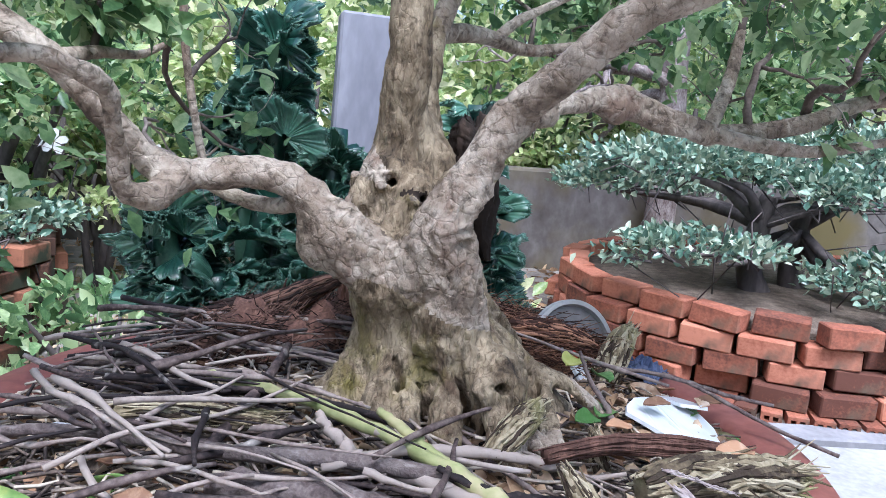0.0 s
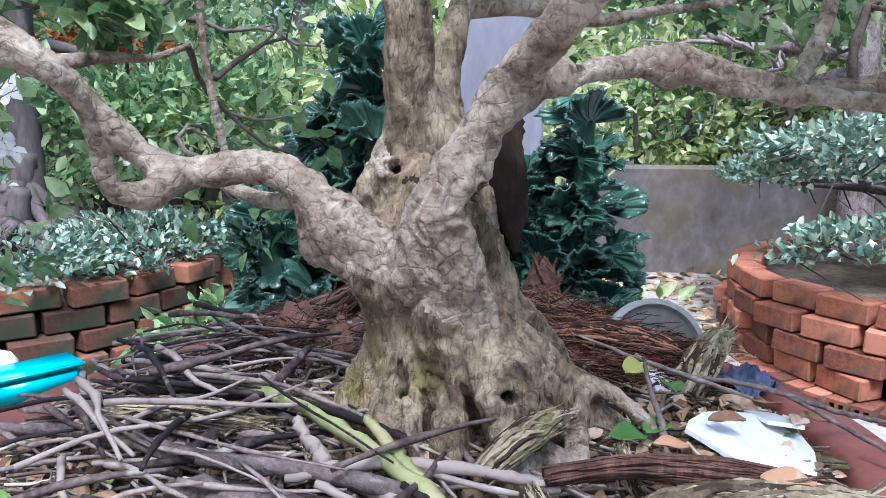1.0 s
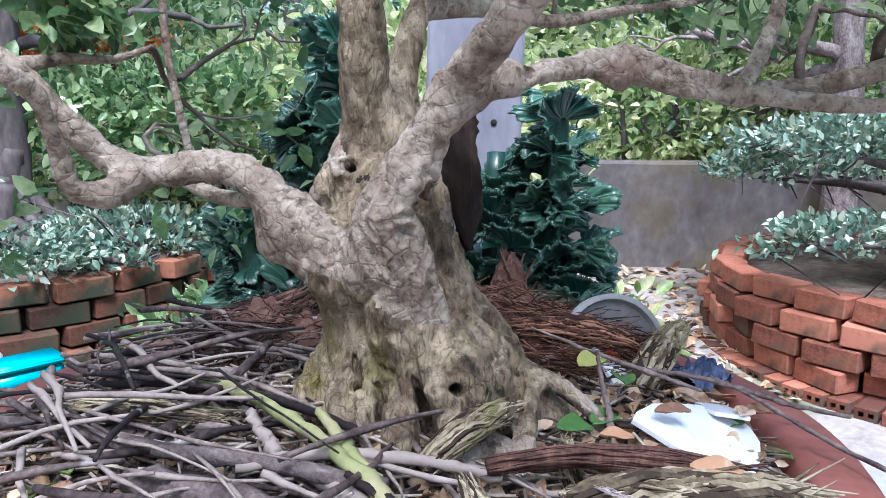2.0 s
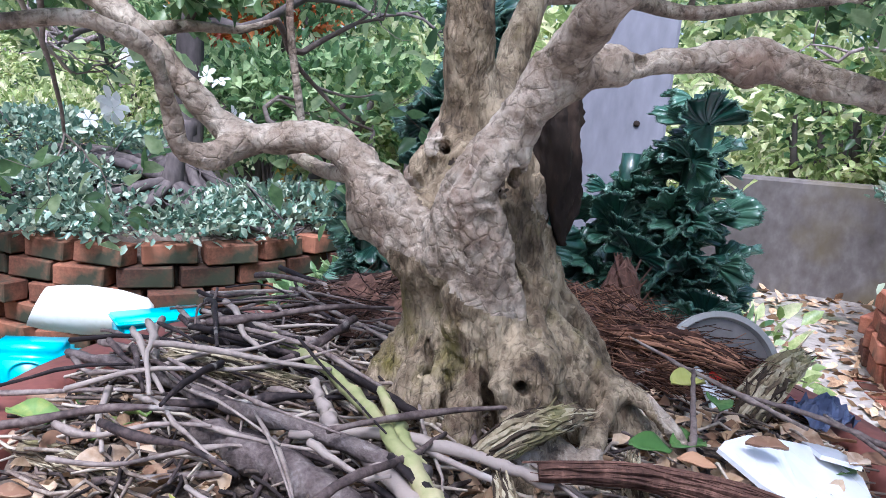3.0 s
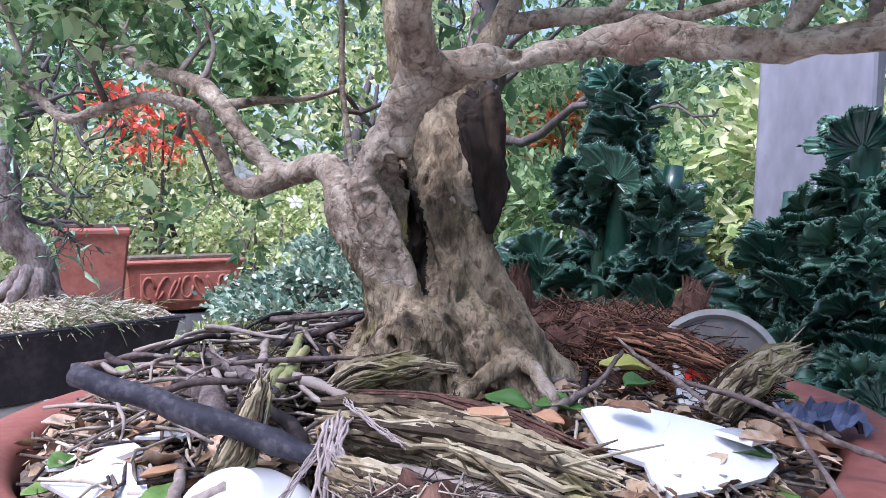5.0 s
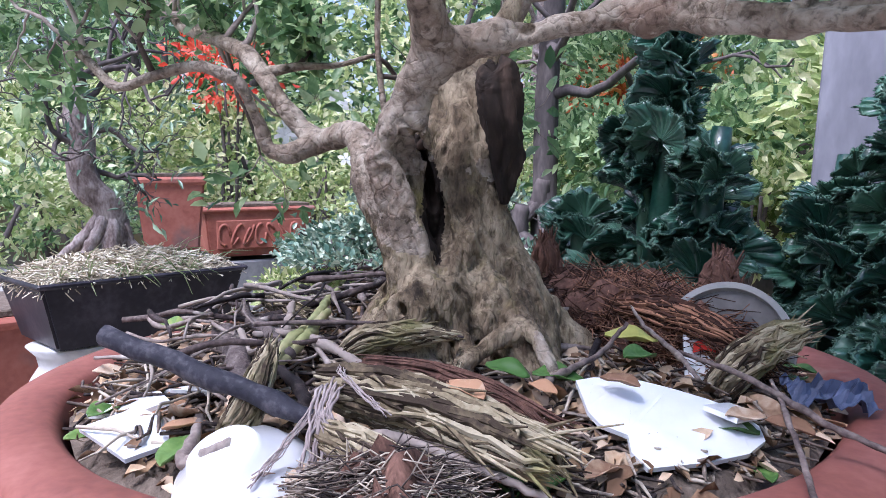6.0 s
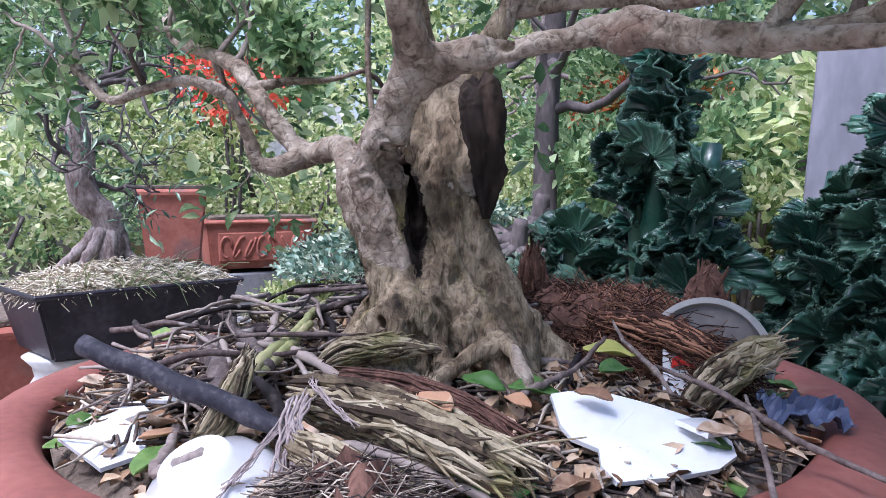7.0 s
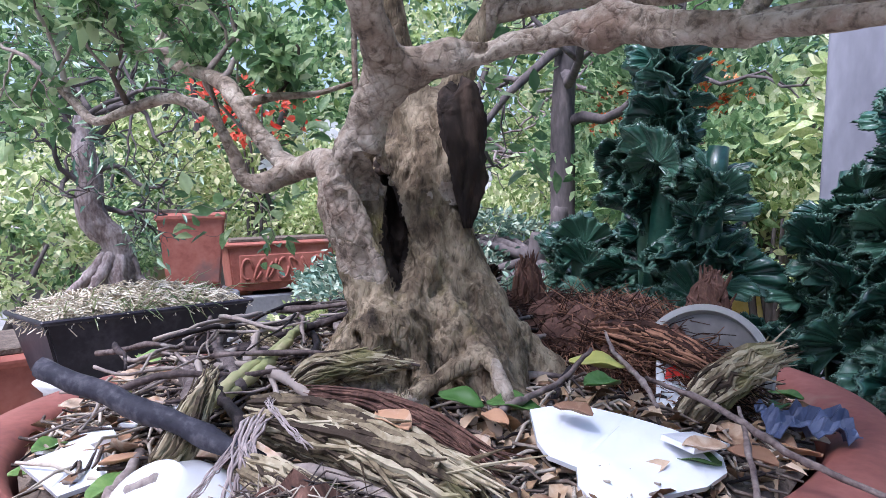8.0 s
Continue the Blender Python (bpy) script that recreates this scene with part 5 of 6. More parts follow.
# ---- dark tray with its own bonsai ----
def build_tray():
    t = empty("bonsai_tray", "dark glazed rectangular bonsai tray filled with straw", "tray", m=pose(-1.215, -0.16, 0.302, 0, 0, 104))
    L, W, H = 0.47, 0.30, 0.150
    bm = bmesh.new()
    bmesh.ops.create_cube(bm, size=1)
    for v in bm.verts:
        top = v.co.z > 0
        v.co = Vector((v.co.x * (L if top else L * 0.84), v.co.y * (W if top else W * 0.80), (v.co.z + 0.5) * H))
    face = max(bm.faces, key=lambda q: q.calc_center_median().z)
    bmesh.ops.inset_region(bm, faces=[face], thickness=0.018)
    for v in face.verts:
        v.co.z -= 0.03
    bmesh.ops.bevel(bm, geom=bm.edges[:], offset=0.006, segments=2, affect="EDGES", clamp_overlap=True)
    put("basin", bm_mesh("basin", bm), M_TRAY, t)
    bm = box(L + 0.012, W + 0.012, 0.012, 0.004)
    top = max(bm.faces, key=lambda q: q.calc_center_median().z)
    bmesh.ops.delete(bm, geom=[q for q in bm.faces if abs(q.normal.z) > 0.9], context="FACES")
    me = bm_mesh("lip", bm)
    ob = put("lip", me, M_TRAY, t, m=pose(0, 0, H - 0.012))
    md = ob.modifiers.new("thickness", "SOLIDIFY")
    md.thickness = 0.006
    return t


build_tray()
TRAY = pose(-1.215, -0.16, 0.330, 0, 0, 104)


def build_straw(n=5200):
    rng = np.random.default_rng(61)
    bag = Bag()
    for i in range(n):
        x, y = rng.uniform(-0.222, 0.222), rng.uniform(-0.138, 0.138)
        edge = max(abs(x) / 0.23, abs(y) / 0.15)
        z = 0.108 + 0.052 * (1 - min(1, edge) ** 2) + rng.normal(0, 0.006)
        a, tl = rng.random() * 6.28, rng.normal(0, 0.3)
        ln = rng.uniform(0.02, 0.06)
        d = np.array((math.cos(a), math.sin(a), tl)) * ln
        p = np.array((x, y, z))
        sag = np.array((0, 0, -0.014 if edge > 0.9 else -0.003))
        bag.add(*tube([(*(p - d / 2 + sag * rng.random()), 0.0014), (*(p + rng.normal(0, 0.003, 3)), 0.0016), (*(p + d / 2 + sag), 0.0011)], 3, cap=False))
    v, f = lathe([(0.0, 0.0), (0.6, -0.012), (1.0, -0.045)], 24)
    v = v * np.array((0.215, 0.132, 1)) + np.array((0, 0, 0.143))
    bag.add(v, f)
    put("straw", bag.mesh("straw"), M_STRAW, label="dry pale straw heaped in the dark tray", category="straw", kind="stuff", m=TRAY)
    bag = Bag()
    for i in range(46):
        x, y = rng.uniform(-0.22, 0.22), rng.uniform(-0.15, -0.02) if i % 2 else rng.uniform(-0.16, 0.15)
        p = np.array((x, y, 0.125))
        for _ in range(4):
            d = rng.normal(0, 1, 3) * (0.03, 0.03, 0.02) + np.array((0, -0.012, 0.01))
            bag.add(*tube([(*p, 0.0012), (*(p + d * 0.6 + (0, 0, 0.012)), 0.0012), (*(p + d * 1.3 + (0, 0, -0.008)), 0.0005)], 3, cap=False))
    put("weeds", bag.mesh("weeds"), M_GRASS, label="thin green weeds hanging over the tray", category="weeds", kind="stuff", m=TRAY)


build_straw()


def build_second_bonsai():
    rng = np.random.default_rng(62)
    t = empty("bonsai_tree", "bonsai with knotted grey-brown trunk and open twigs in the dark tray", "tree")
    o = np.array((-1.275, -0.195, 0.492))

    def rows(*r):
        return spline([(o[0] + x, o[1] + y, o[2] + z, w) for x, y, z, w in r], 16)

    bag = Bag()
    bag.add(*tube(rows((0, 0, -0.03, 0.062), (0.0, 0.008, 0.02, 0.050), (0.0, 0.022, 0.07, 0.040), (0.005, 0.008, 0.115, 0.034), (0.0, -0.026, 0.15, 0.035), (0.0, -0.040, 0.20, 0.032), (0.0, -0.036, 0.26, 0.030), (0.0, -0.046, 0.33, 0.026), (-0.02, -0.045, 0.42, 0.018)), 18, 0.09, rng))
    for a in (0.2, 1.1, 2.0, 3.0, 3.9, 4.9, 5.7):
        c, s = math.cos(a), math.sin(a)
        bag.add(*tube(rows((0.0, 0.012, 0.11, 0.013), (0.036 * c, 0.012 + 0.036 * s, 0.06, 0.015), (0.052 * c, 0.062 * s, 0.020, 0.014), (0.072 * c, 0.105 * s, -0.012, 0.008)), 9, 0.08, rng))
    put("trunk", bag.mesh("trunk"), M_TREE2, t, "knotted trunk with clasping roots")
    bag, tips = Bag(), []
    for z, w, ln in ((0.24, (0.2, -1, 0.3), 0.22), (0.28, (0.6, 1, 0.5), 0.20), (0.33, (0.3, -0.8, 0.4), 0.26), (0.36, (-0.5, 0.9, 0.5), 0.24), (0.40, (0.6, -0.3, 0.5), 0.24), (0.42, (-0.2, -0.6, 0.7), 0.26), (0.42, (0.2, 0.8, 0.5), 0.28),
                     (0.20, (0.3, 1, 0.2), 0.16), (0.31, (0.5, -1, 0.1), 0.22), (0.42, (0.7, 0.5, 0.4), 0.26)):
        grow(bag, tips, o + np.array((-0.005, -0.025, z)), w, ln, 0.008, 3, rng, 0.9, (2, 4))
    put("twig_work", bag.mesh("twig_work"), M_BGTRUNK, t, kind="stuff")
    tips = tips[::4]
    pts = np.array([np.array(p) for p, d in tips])
    out = np.array([np.array(d) for p, d in tips])
    v, f = leaf_cloud(pts, out, 0.034, rng, 0.26, 0.8)
    put("foliage", mesh("foliage", v, f), M_LEAFDARK, t, "narrow dark green leaves", kind="stuff")


build_second_bonsai()


def build_pedestal():
    v, f = lathe([(0.0, -0.03), (0.10, -0.03), (0.105, 0.0), (0.085, 0.03), (0.10, 0.10), (0.108, 0.16), (0.095, 0.22), (0.075, 0.25), (0.08, 0.275), (0.10, 0.298), (0.0, 0.3025)], 40)
    for x, y in ((-1.17, -0.28), (-1.26, 0.0)):
        put("pedestal", mesh("pedestal", v, f), M_VASE, label="pale ceramic drum pedestal carrying the dark tray", category="pedestal", m=pose(x, y, 0.0))


build_pedestal()


# ---- terracotta pots further off ----
def build_rect_pot(label, x, y, z, l, w, h, rz, taper, carved, material):
    p = empty("planter_pot", label, "pot", m=pose(x, y, z, 0, 0, rz))
    bm = bmesh.new()
    bmesh.ops.create_cube(bm, size=1)
    for v in bm.verts:
        k = 1 if v.co.z > 0 else taper
        v.co = Vector((v.co.x * l * k, v.co.y * w * k, (v.co.z + 0.5) * h))
    bmesh.ops.bevel(bm, geom=bm.edges[:], offset=0.01, segments=2, affect="EDGES")
    put("body", bm_mesh("body", bm), material, p)
    put("rim", bm_mesh("rim", box(l * 1.06, w * 1.06, h * 0.12, 0.012)), material, p, m=pose(0, 0, h * 0.93))
    put("soil", bm_mesh("soil", box(l * 0.95, w * 0.95, 0.02, 0.004)), M_SOIL, p, m=pose(0, 0, h * 1.045))
    if carved:
        put("panel", bm_mesh("panel", box(l * 0.80, 0.012, h * 0.62, 0.006)), material, p, "raised frame of the carved panel", m=pose(0, -w * 0.5 * (1 + taper) / 2 - 0.006, h * 0.16))
        bag = Bag()
        for k in range(7):
            cx = (k - 3) * l * 0.11
            rows = [(cx + 0.05 * l * math.cos(u), 0, h * 0.22 * math.sin(u * 1.0 + k), 0.008) for u in np.linspace(0, 5, 12)]
            bag.add(*tube(rows, 6))
        put("relief", bag.mesh("relief"), material, p, "carved scrolling relief", kind="stuff", m=pose(0, -w * 0.5 * (1 + taper) / 2 - 0.013, h * 0.47))
    for sx in (-1, 1):
        put("foot", bm_mesh("foot", box(l * 0.14, w * 0.7, h * 0.10, 0.008)), material, p, m=pose(sx * l * 0.34, 0, -h * 0.095))
    return p


build_rect_pot("carved rectangular terracotta planter pot on the ground", -3.62, 0.90, 0.235, 0.60, 0.40, 0.26, 84, 0.92, True, M_TERRA2)
build_rect_pot("tall square terracotta planter pot beyond the tray", -2.98, 0.31, 0.34, 0.30, 0.30, 0.32, 80, 0.78, False, M_TERRA2)
build_rect_pot("low brown terracotta planter pot beside the pedestal", -1.65, -0.42, 0.05, 0.46, 0.4, 0.26, 100, 0.9, False, M_TERRA2)
for x, y, z, l, w, lab in ((-3.62, 0.90, -0.03, 0.5, 0.36, "low brick stand under the carved pot"), (-2.98, 0.31, -0.03, 0.36, 0.30, "low brick stand under the square pot"), (-1.65, -0.42, -0.06, 0.4, 0.34, "low brick stand under the brown pot")):
    hgt = {0.5: 0.240, 0.36: 0.338, 0.4: 0.084}[l]
    put("stand", bm_mesh("stand", box(w, l, hgt, 0.01)), M_KERB, label=lab, category="stand", m=pose(x, y, z))


# ---- plastic things behind the rim ----
def rounded(sx, sy, sz, r):
    """A box with soft, moulded edges."""
    bm = box(sx, sy, sz)
    bmesh.ops.bevel(bm, geom=bm.edges[:], offset=r, segments=4, affect="EDGES", clamp_overlap=True)
    return bm


def build_trough():
    put("stand", bm_mesh("stand", box(0.18, 0.09, 0.165, 0.01)), M_KERB, label="low grey block carrying the turquoise trough", category="stand", m=pose(-1.137, 0.758, -0.04, 0, 0, 58))
    t = empty("plastic_trough", "long turquoise plastic trough lying by the mossy planter", "trough", m=pose(-1.137, 0.758, 0.124, 0, 0, 58))
    put("body", bm_mesh("body", rounded(0.21, 0.10, 0.062, 0.014), True), M_CYAN, t)
    put("rim", bm_mesh("rim", rounded(0.222, 0.112, 0.012, 0.004), True), M_CYAN, t, m=pose(0, 0, 0.058))


def build_canister():
    c = empty("plastic_canister", "turquoise plastic canister with an oval hollow standing behind the rim", "canister", m=pose(-1.300, 0.520, -0.035, 0, 0, 30))
    put("body", bm_mesh("body", rounded(0.20, 0.13, 0.185, 0.026), True), M_CYAN, c)
    v, f = lathe([(0.0, -0.010), (0.7, -0.008), (0.94, 0.0), (1.0, 0.003), (1.06, 0.0)], 36)
    put("oval_hollow", mesh("oval_hollow", v * np.array((0.045, 0.032, 1)), f), M_CYAN, c, m=pose(0.02, -0.0655, 0.125, 90, 0, 0))


build_trough()
build_canister()


def build_jug():
    """A cream plastic jug lying on its side, yellow inside its slanting mouth."""
    axis = Vector((-0.25, -0.20, 0.03))
    t = empty("plastic_jug", "cream plastic jug lying on its side, yellow inside", "jug", m=Matrix.Translation((-1.335, 0.735, 0.172)) @ axis.to_track_quat("Z", "Y").to_matrix().to_4x4())
    for nm, prof, m_ in (("shell", [(0.0, -0.145), (0.026, -0.142), (0.045, -0.125), (0.060, -0.06), (0.065, 0.03), (0.060, 0.10), (0.052, 0.14)], M_DISH), ("lining", [(0.0, -0.138), (0.024, -0.136), (0.041, -0.12), (0.056, -0.06), (0.061, 0.03), (0.056, 0.10), (0.052, 0.14)], M_DISHIN)):
        v, f = lathe(prof, 40)
        v[:, 2] -= np.clip((v[:, 2] - 0.02) / 0.12, 0, 1) * v[:, 1] * 0.35
        put(nm, mesh(nm, v, f), m_, t, "yellow inner face" if nm == "lining" else "")


build_jug()


# ---- what lies in the pot ----
def stick(rows, label, material=M_STICK, name="stick", sides=9, rough=0.06, n=16, seed=0, group="sticks in the pot", thin=1.0):
    """A dry stick with swollen nodes and a slight kink at each."""
    rng = np.random.default_rng(seed)
    s = spline([(x, y, z, r * thin) for x, y, z, r in rows], n)
    thick = s[:, 3].max()
    for k in range(int(rng.integers(2, 6)) if thick < 0.0085 else 1):
        c = rng.integers(1, n - 1)
        s[c, 3] *= rng.uniform(1.1, 1.35)
        s[c:, :3] += rng.normal(0, 0.22 * thick, 3)
    s[1:-1, :3] += rng.normal(0, 0.12 * thick, (n - 2, 3))
    return put(name, mesh(name, *tube(s, sides, rough, rng)), material, label=label, category="stick", group=group)


STICKS = [
    ([(-0.345, -0.150, 0.492, 0.006), (-0.23, -0.165, 0.502, 0.0075), (-0.12, -0.19, 0.505, 0.008), (-0.02, -0.20, 0.507, 0.0085), (0.08, -0.215, 0.505, 0.009)], "long straight grey-brown stick lying across the heap", M_LOG),
    ([(-0.17, -0.06, 0.520, 0.004), (-0.13, -0.085, 0.522, 0.0055), (-0.06, -0.125, 0.522, 0.0065), (0.0, -0.165, 0.517, 0.0075), (0.06, -0.215, 0.508, 0.008), (0.10, -0.245, 0.498, 0.0085)], "long green and tan cane lying over the sticks", M_GREENSTICK),
    ([(0.0, -0.145, 0.527, 0.005), (0.035, -0.180, 0.517, 0.0065), (0.07, -0.215, 0.507, 0.0075), (0.10, -0.255, 0.497, 0.008)], "short green cane with a cut end", M_GREENSTICK),
    ([(-0.125, -0.222, 0.492, 0.015), (-0.08, -0.228, 0.494, 0.019), (-0.02, -0.240, 0.492, 0.021), (0.03, -0.252, 0.486, 0.021), (0.08, -0.27, 0.468, 0.017)], "thick weathered grey stick at the front of the heap", M_LOG),
    ([(0.080, -0.366, 0.543, 0.0135), (0.104, -0.346, 0.534, 0.0135), (0.128, -0.325, 0.525, 0.013), (0.154, -0.300, 0.514, 0.0145), (0.178, -0.281, 0.506, 0.012), (0.205, -0.258, 0.497, 0.011), (0.228, -0.240, 0.490, 0.006)], "thick charred blue-black stick jutting over the pot rim", M_CHAR),
    ([(-0.03, -0.17, 0.50, 0.007), (0.02, -0.20, 0.497, 0.008), (0.08, -0.24, 0.492, 0.008), (0.13, -0.28, 0.48, 0.008)], "brown stick under the green canes", M_STICK),
    ([(-0.05, -0.165, 0.53, 0.006), (-0.03, -0.175, 0.512, 0.008), (-0.005, -0.19, 0.495, 0.009)], "broken upright stub of a stick", M_STICK),
    ([(-0.28, -0.05, 0.495, 0.004), (-0.16, -0.07, 0.507, 0.005), (-0.05, -0.10, 0.512, 0.005), (0.03, -0.135, 0.507, 0.005)], "thin dark stick behind the canes", M_STICK),
    ([(0.215, 0.06, 0.527, 0.003), (0.222, 0.02, 0.505, 0.004), (0.228, -0.02, 0.497, 0.0045), (0.232, -0.05, 0.488, 0.004)], "thin forked twig leaning beside the roots", M_STICK),
    ([(0.14, 0.14, 0.525, 0.002), (0.20, 0.10, 0.517, 0.003), (0.26, 0.075, 0.506, 0.0035), (0.315, 0.04, 0.500, 0.0025)], "thin dark twig lying over the china", M_STICK),
    ([(0.24, 0.10, 0.500, 0.003), (0.32, 0.09, 0.495, 0.004), (0.40, 0.08, 0.478, 0.004), (0.46, 0.09, 0.465, 0.003)], "dark twig reaching over the pot rim", M_STICK),
    ([(0.33, 0.11, 0.492, 0.002), (0.37, 0.07, 0.485, 0.003), (0.42, 0.02, 0.470, 0.0035), (0.47, -0.04, 0.464, 0.0035)], "grey twig crossing the pot rim", M_STICK),
    ([(0.10, -0.30, 0.470, 0.006), (0.13, -0.31, 0.468, 0.007), (0.17, -0.33, 0.46, 0.007), (0.19, -0.30, 0.475, 0.006)], "curved grey-green stick among the leaves", M_STICK),
    ([(0.05, -0.22, 0.515, 0.004), (0.09, -0.235, 0.505, 0.006), (0.15, -0.235, 0.498, 0.008), (0.20, -0.25, 0.487, 0.009)], "split grey stick in the heap", M_STICK),
    ([(-0.10, -0.02, 0.54, 0.006), (-0.11, -0.07, 0.527, 0.007), (-0.125, -0.13, 0.512, 0.008), (-0.14, -0.19, 0.497, 0.008)], "knobbly grey stick leaning on the heap", M_STICK),
    ([(-0.04, -0.21, 0.505, 0.005), (0.03, -0.185, 0.512, 0.007), (0.10, -0.175, 0.508, 0.007), (0.15, -0.165, 0.497, 0.006)], "dark stick across the front roots", M_STICK),
    ([(-0.33, 0.02, 0.50, 0.004), (-0.22, -0.02, 0.512, 0.005), (-0.12, -0.05, 0.515, 0.005)], "thin tan stick on the heap", M_STICK),
    ([(-0.36, -0.10, 0.488, 0.005), (-0.22, -0.12, 0.497, 0.006), (-0.08, -0.145, 0.502, 0.006)], "thin grey stick on the heap", M_STICK),
    ([(0.24, -0.26, 0.485, 0.006), (0.28, -0.21, 0.490, 0.006), (0.33, -0.18, 0.480, 0.005), (0.37, -0.15, 0.465, 0.004)], "thin brown stick at the near side of the heap", M_STICK),
]
for i, (r, lab, m_) in enumerate(STICKS):
    stick(r, lab, m_, seed=200 + i, thin=0.62 if "charred" in lab else 0.78 if lab.startswith("long straight") else 0.78 if "cane" in lab else 0.62 if "thick" in lab else 0.64, n=26 if "charred" not in lab else 13, rough=0.09 if "charred" not in lab else 0.035)


def build_more_sticks():
    """The rest of the brushwood: singly laid sticks, mostly lengthwise."""
    rng = np.random.default_rng(71)
    k = 0
    while k < 150:
        x, y = rng.uniform(-0.34, 0.20), rng.uniform(-0.33, 0.20)
        if math.hypot(x, y) > 0.335 or math.hypot(x - 0.05, y + 0.02) < 0.13 or (x > 0.06 and y < -0.2):
            continue
        a = rng.normal(-0.25, 0.55) if x < 0.05 else rng.uniform(-1.5, 1.5)
        ln = rng.uniform(0.07, 0.24)
        r = rng.uniform(0.0012, 0.0042)
        d = np.array((math.cos(a), math.sin(a)))
        lift = rng.uniform(0.008, 0.055) * (1 if x < 0.08 else 0.5)
        rows = []
        for u in (-0.5, -0.2, 0.15, 0.5):
            q = np.array((x, y)) + d * ln * u + rng.normal(0, 0.0025, 2)
            s = math.hypot(*q)
            q = q * min(1.0, 0.43 / max(s, 1e-6))
            rows.append((q[0], q[1], float(heap_z(q[0] * 0.8, q[1] * 0.8)) + lift + rng.normal(0, 0.004), r * (1 - 0.5 * (u + 0.5))))
        stick(rows, "thin dry brown twig in the heap", M_STICK, sides=6, n=9, seed=300 + k)
        k += 1


build_more_sticks()


def build_litter():
    """Fine twigs and crumbs of bark and leaf over the whole pot."""
    rng = np.random.default_rng(72)
    bag = Bag()
    for i in range(2600):
        a, s = rng.random() * 6.28, 0.375 * math.sqrt(rng.random())
        x, y = s * math.cos(a), s * math.sin(a)
        ln = rng.uniform(0.015, 0.07)
        b = rng.normal(-0.2, 0.8)
        z = float(heap_z(x, y)) + rng.uniform(0.0, 0.028 if x < 0.1 else 0.014)
        d = np.array((math.cos(b), math.sin(b), rng.normal(0, 0.07))) * ln / 2
        p = np.array((x, y, z))
        bag.add(*tube([(*(p - d), 0.0016), (*(p + rng.normal(0, 0.004, 3)), 0.0017), (*(p + d), 0.0009)], 4, cap=False))
    put("twig_litter", bag.mesh("twig_litter"), M_LITTER, label="fine dry twigs strewn over the pot", category="twigs", kind="stuff")
    n = 2400
    a, s = rng.random(n) * 6.28, 0.385 * np.sqrt(rng.random(n))
    pts = np.stack([s * np.cos(a), s * np.sin(a), np.zeros(n)], 1)
    pts[:, 2] = heap_z(pts[:, 0], pts[:, 1]) + 0.004 + 0.008 * rng.random(n)
    v, f = leaf_cloud(pts, rng.normal(0, 1, (n, 3)) * (1, 1, 0.1), 0.020, rng, 0.55, 0.3, 0.0, 0.2)
    put("leaf_litter", mesh("leaf_litter", v, f), M_LEAFBIT, label="crumbled dry leaves strewn over the pot", category="leaves", kind="stuff")
    # on the ground
    n = 5200
    pts = np.stack([rng.uniform(-3.2, 0.75, n), rng.uniform(0.5, 2.8, n), np.zeros(n)], 1)
    pts[:, 2] = ground_z(pts[:, 0], pts[:, 1]) + 0.012
    v, f = leaf_cloud(pts, rng.normal(0, 1, (n, 3)) * (1, 1, 0.1), 0.045, rng, 0.5, 0.3, 0.0, 0.07)
    put("ground_litter", mesh("ground_litter", v, f), M_LEAFBIT, label="dry fallen leaves on the garden earth", category="leaves", kind="stuff")
    n = 5000
    pts = np.stack([rng.uniform(-3.4, -0.6, n), rng.uniform(0.42, 2.2, n), np.zeros(n)], 1)
    pts[:, 2] = ground_z(pts[:, 0], pts[:, 1])
    v, f = leaf_cloud(pts, np.tile((0, 0, 1.0), (n, 1)), 0.06, rng, 0.1, 0.5, 0.3, 0.05)
    put("grass", mesh("grass", v, f), M_GRASS, label="thin pale grass on the garden bed", category="grass", kind="stuff")


build_litter()


def fallen_leaf(x, y, z, size, rz, tilt, material, label, seed):
    rng = np.random.default_rng(seed)
    nu, nv = 9, 5
    v, f = [], []
    curl = rng.uniform(0.1, 0.5)
    for i in range(nu):
        u = i / (nu - 1)
        w = 0.27 * math.sin(math.pi * min(1, u * 0.96 + 0.02)) ** 0.75
        for j in range(nv):
            s = (j / (nv - 1) - 0.5) * 2
            v.append(((u - 0.5) * size, s * w * size, size * (curl * 0.5 * (u - 0.5) ** 2 + 0.16 * abs(s) ** 1.5 * math.sin(math.pi * u) + 0.03 * math.sin(9 * u + 3 * s + seed))))
    for i in range(nu - 1):
        for j in range(nv - 1):
            q = i * nv + j
            f.append((q, q + nv, q + nv + 1, q + 1))
    ob = put("fallen_leaf", mesh("fallen_leaf", v, f), material, label=label, category="leaf", group="fallen leaves", m=pose(x, y, z, tilt, tilt * 0.6, rz))
    md = ob.modifiers.new("blade", "SOLIDIFY")
    md.thickness = 0.0006


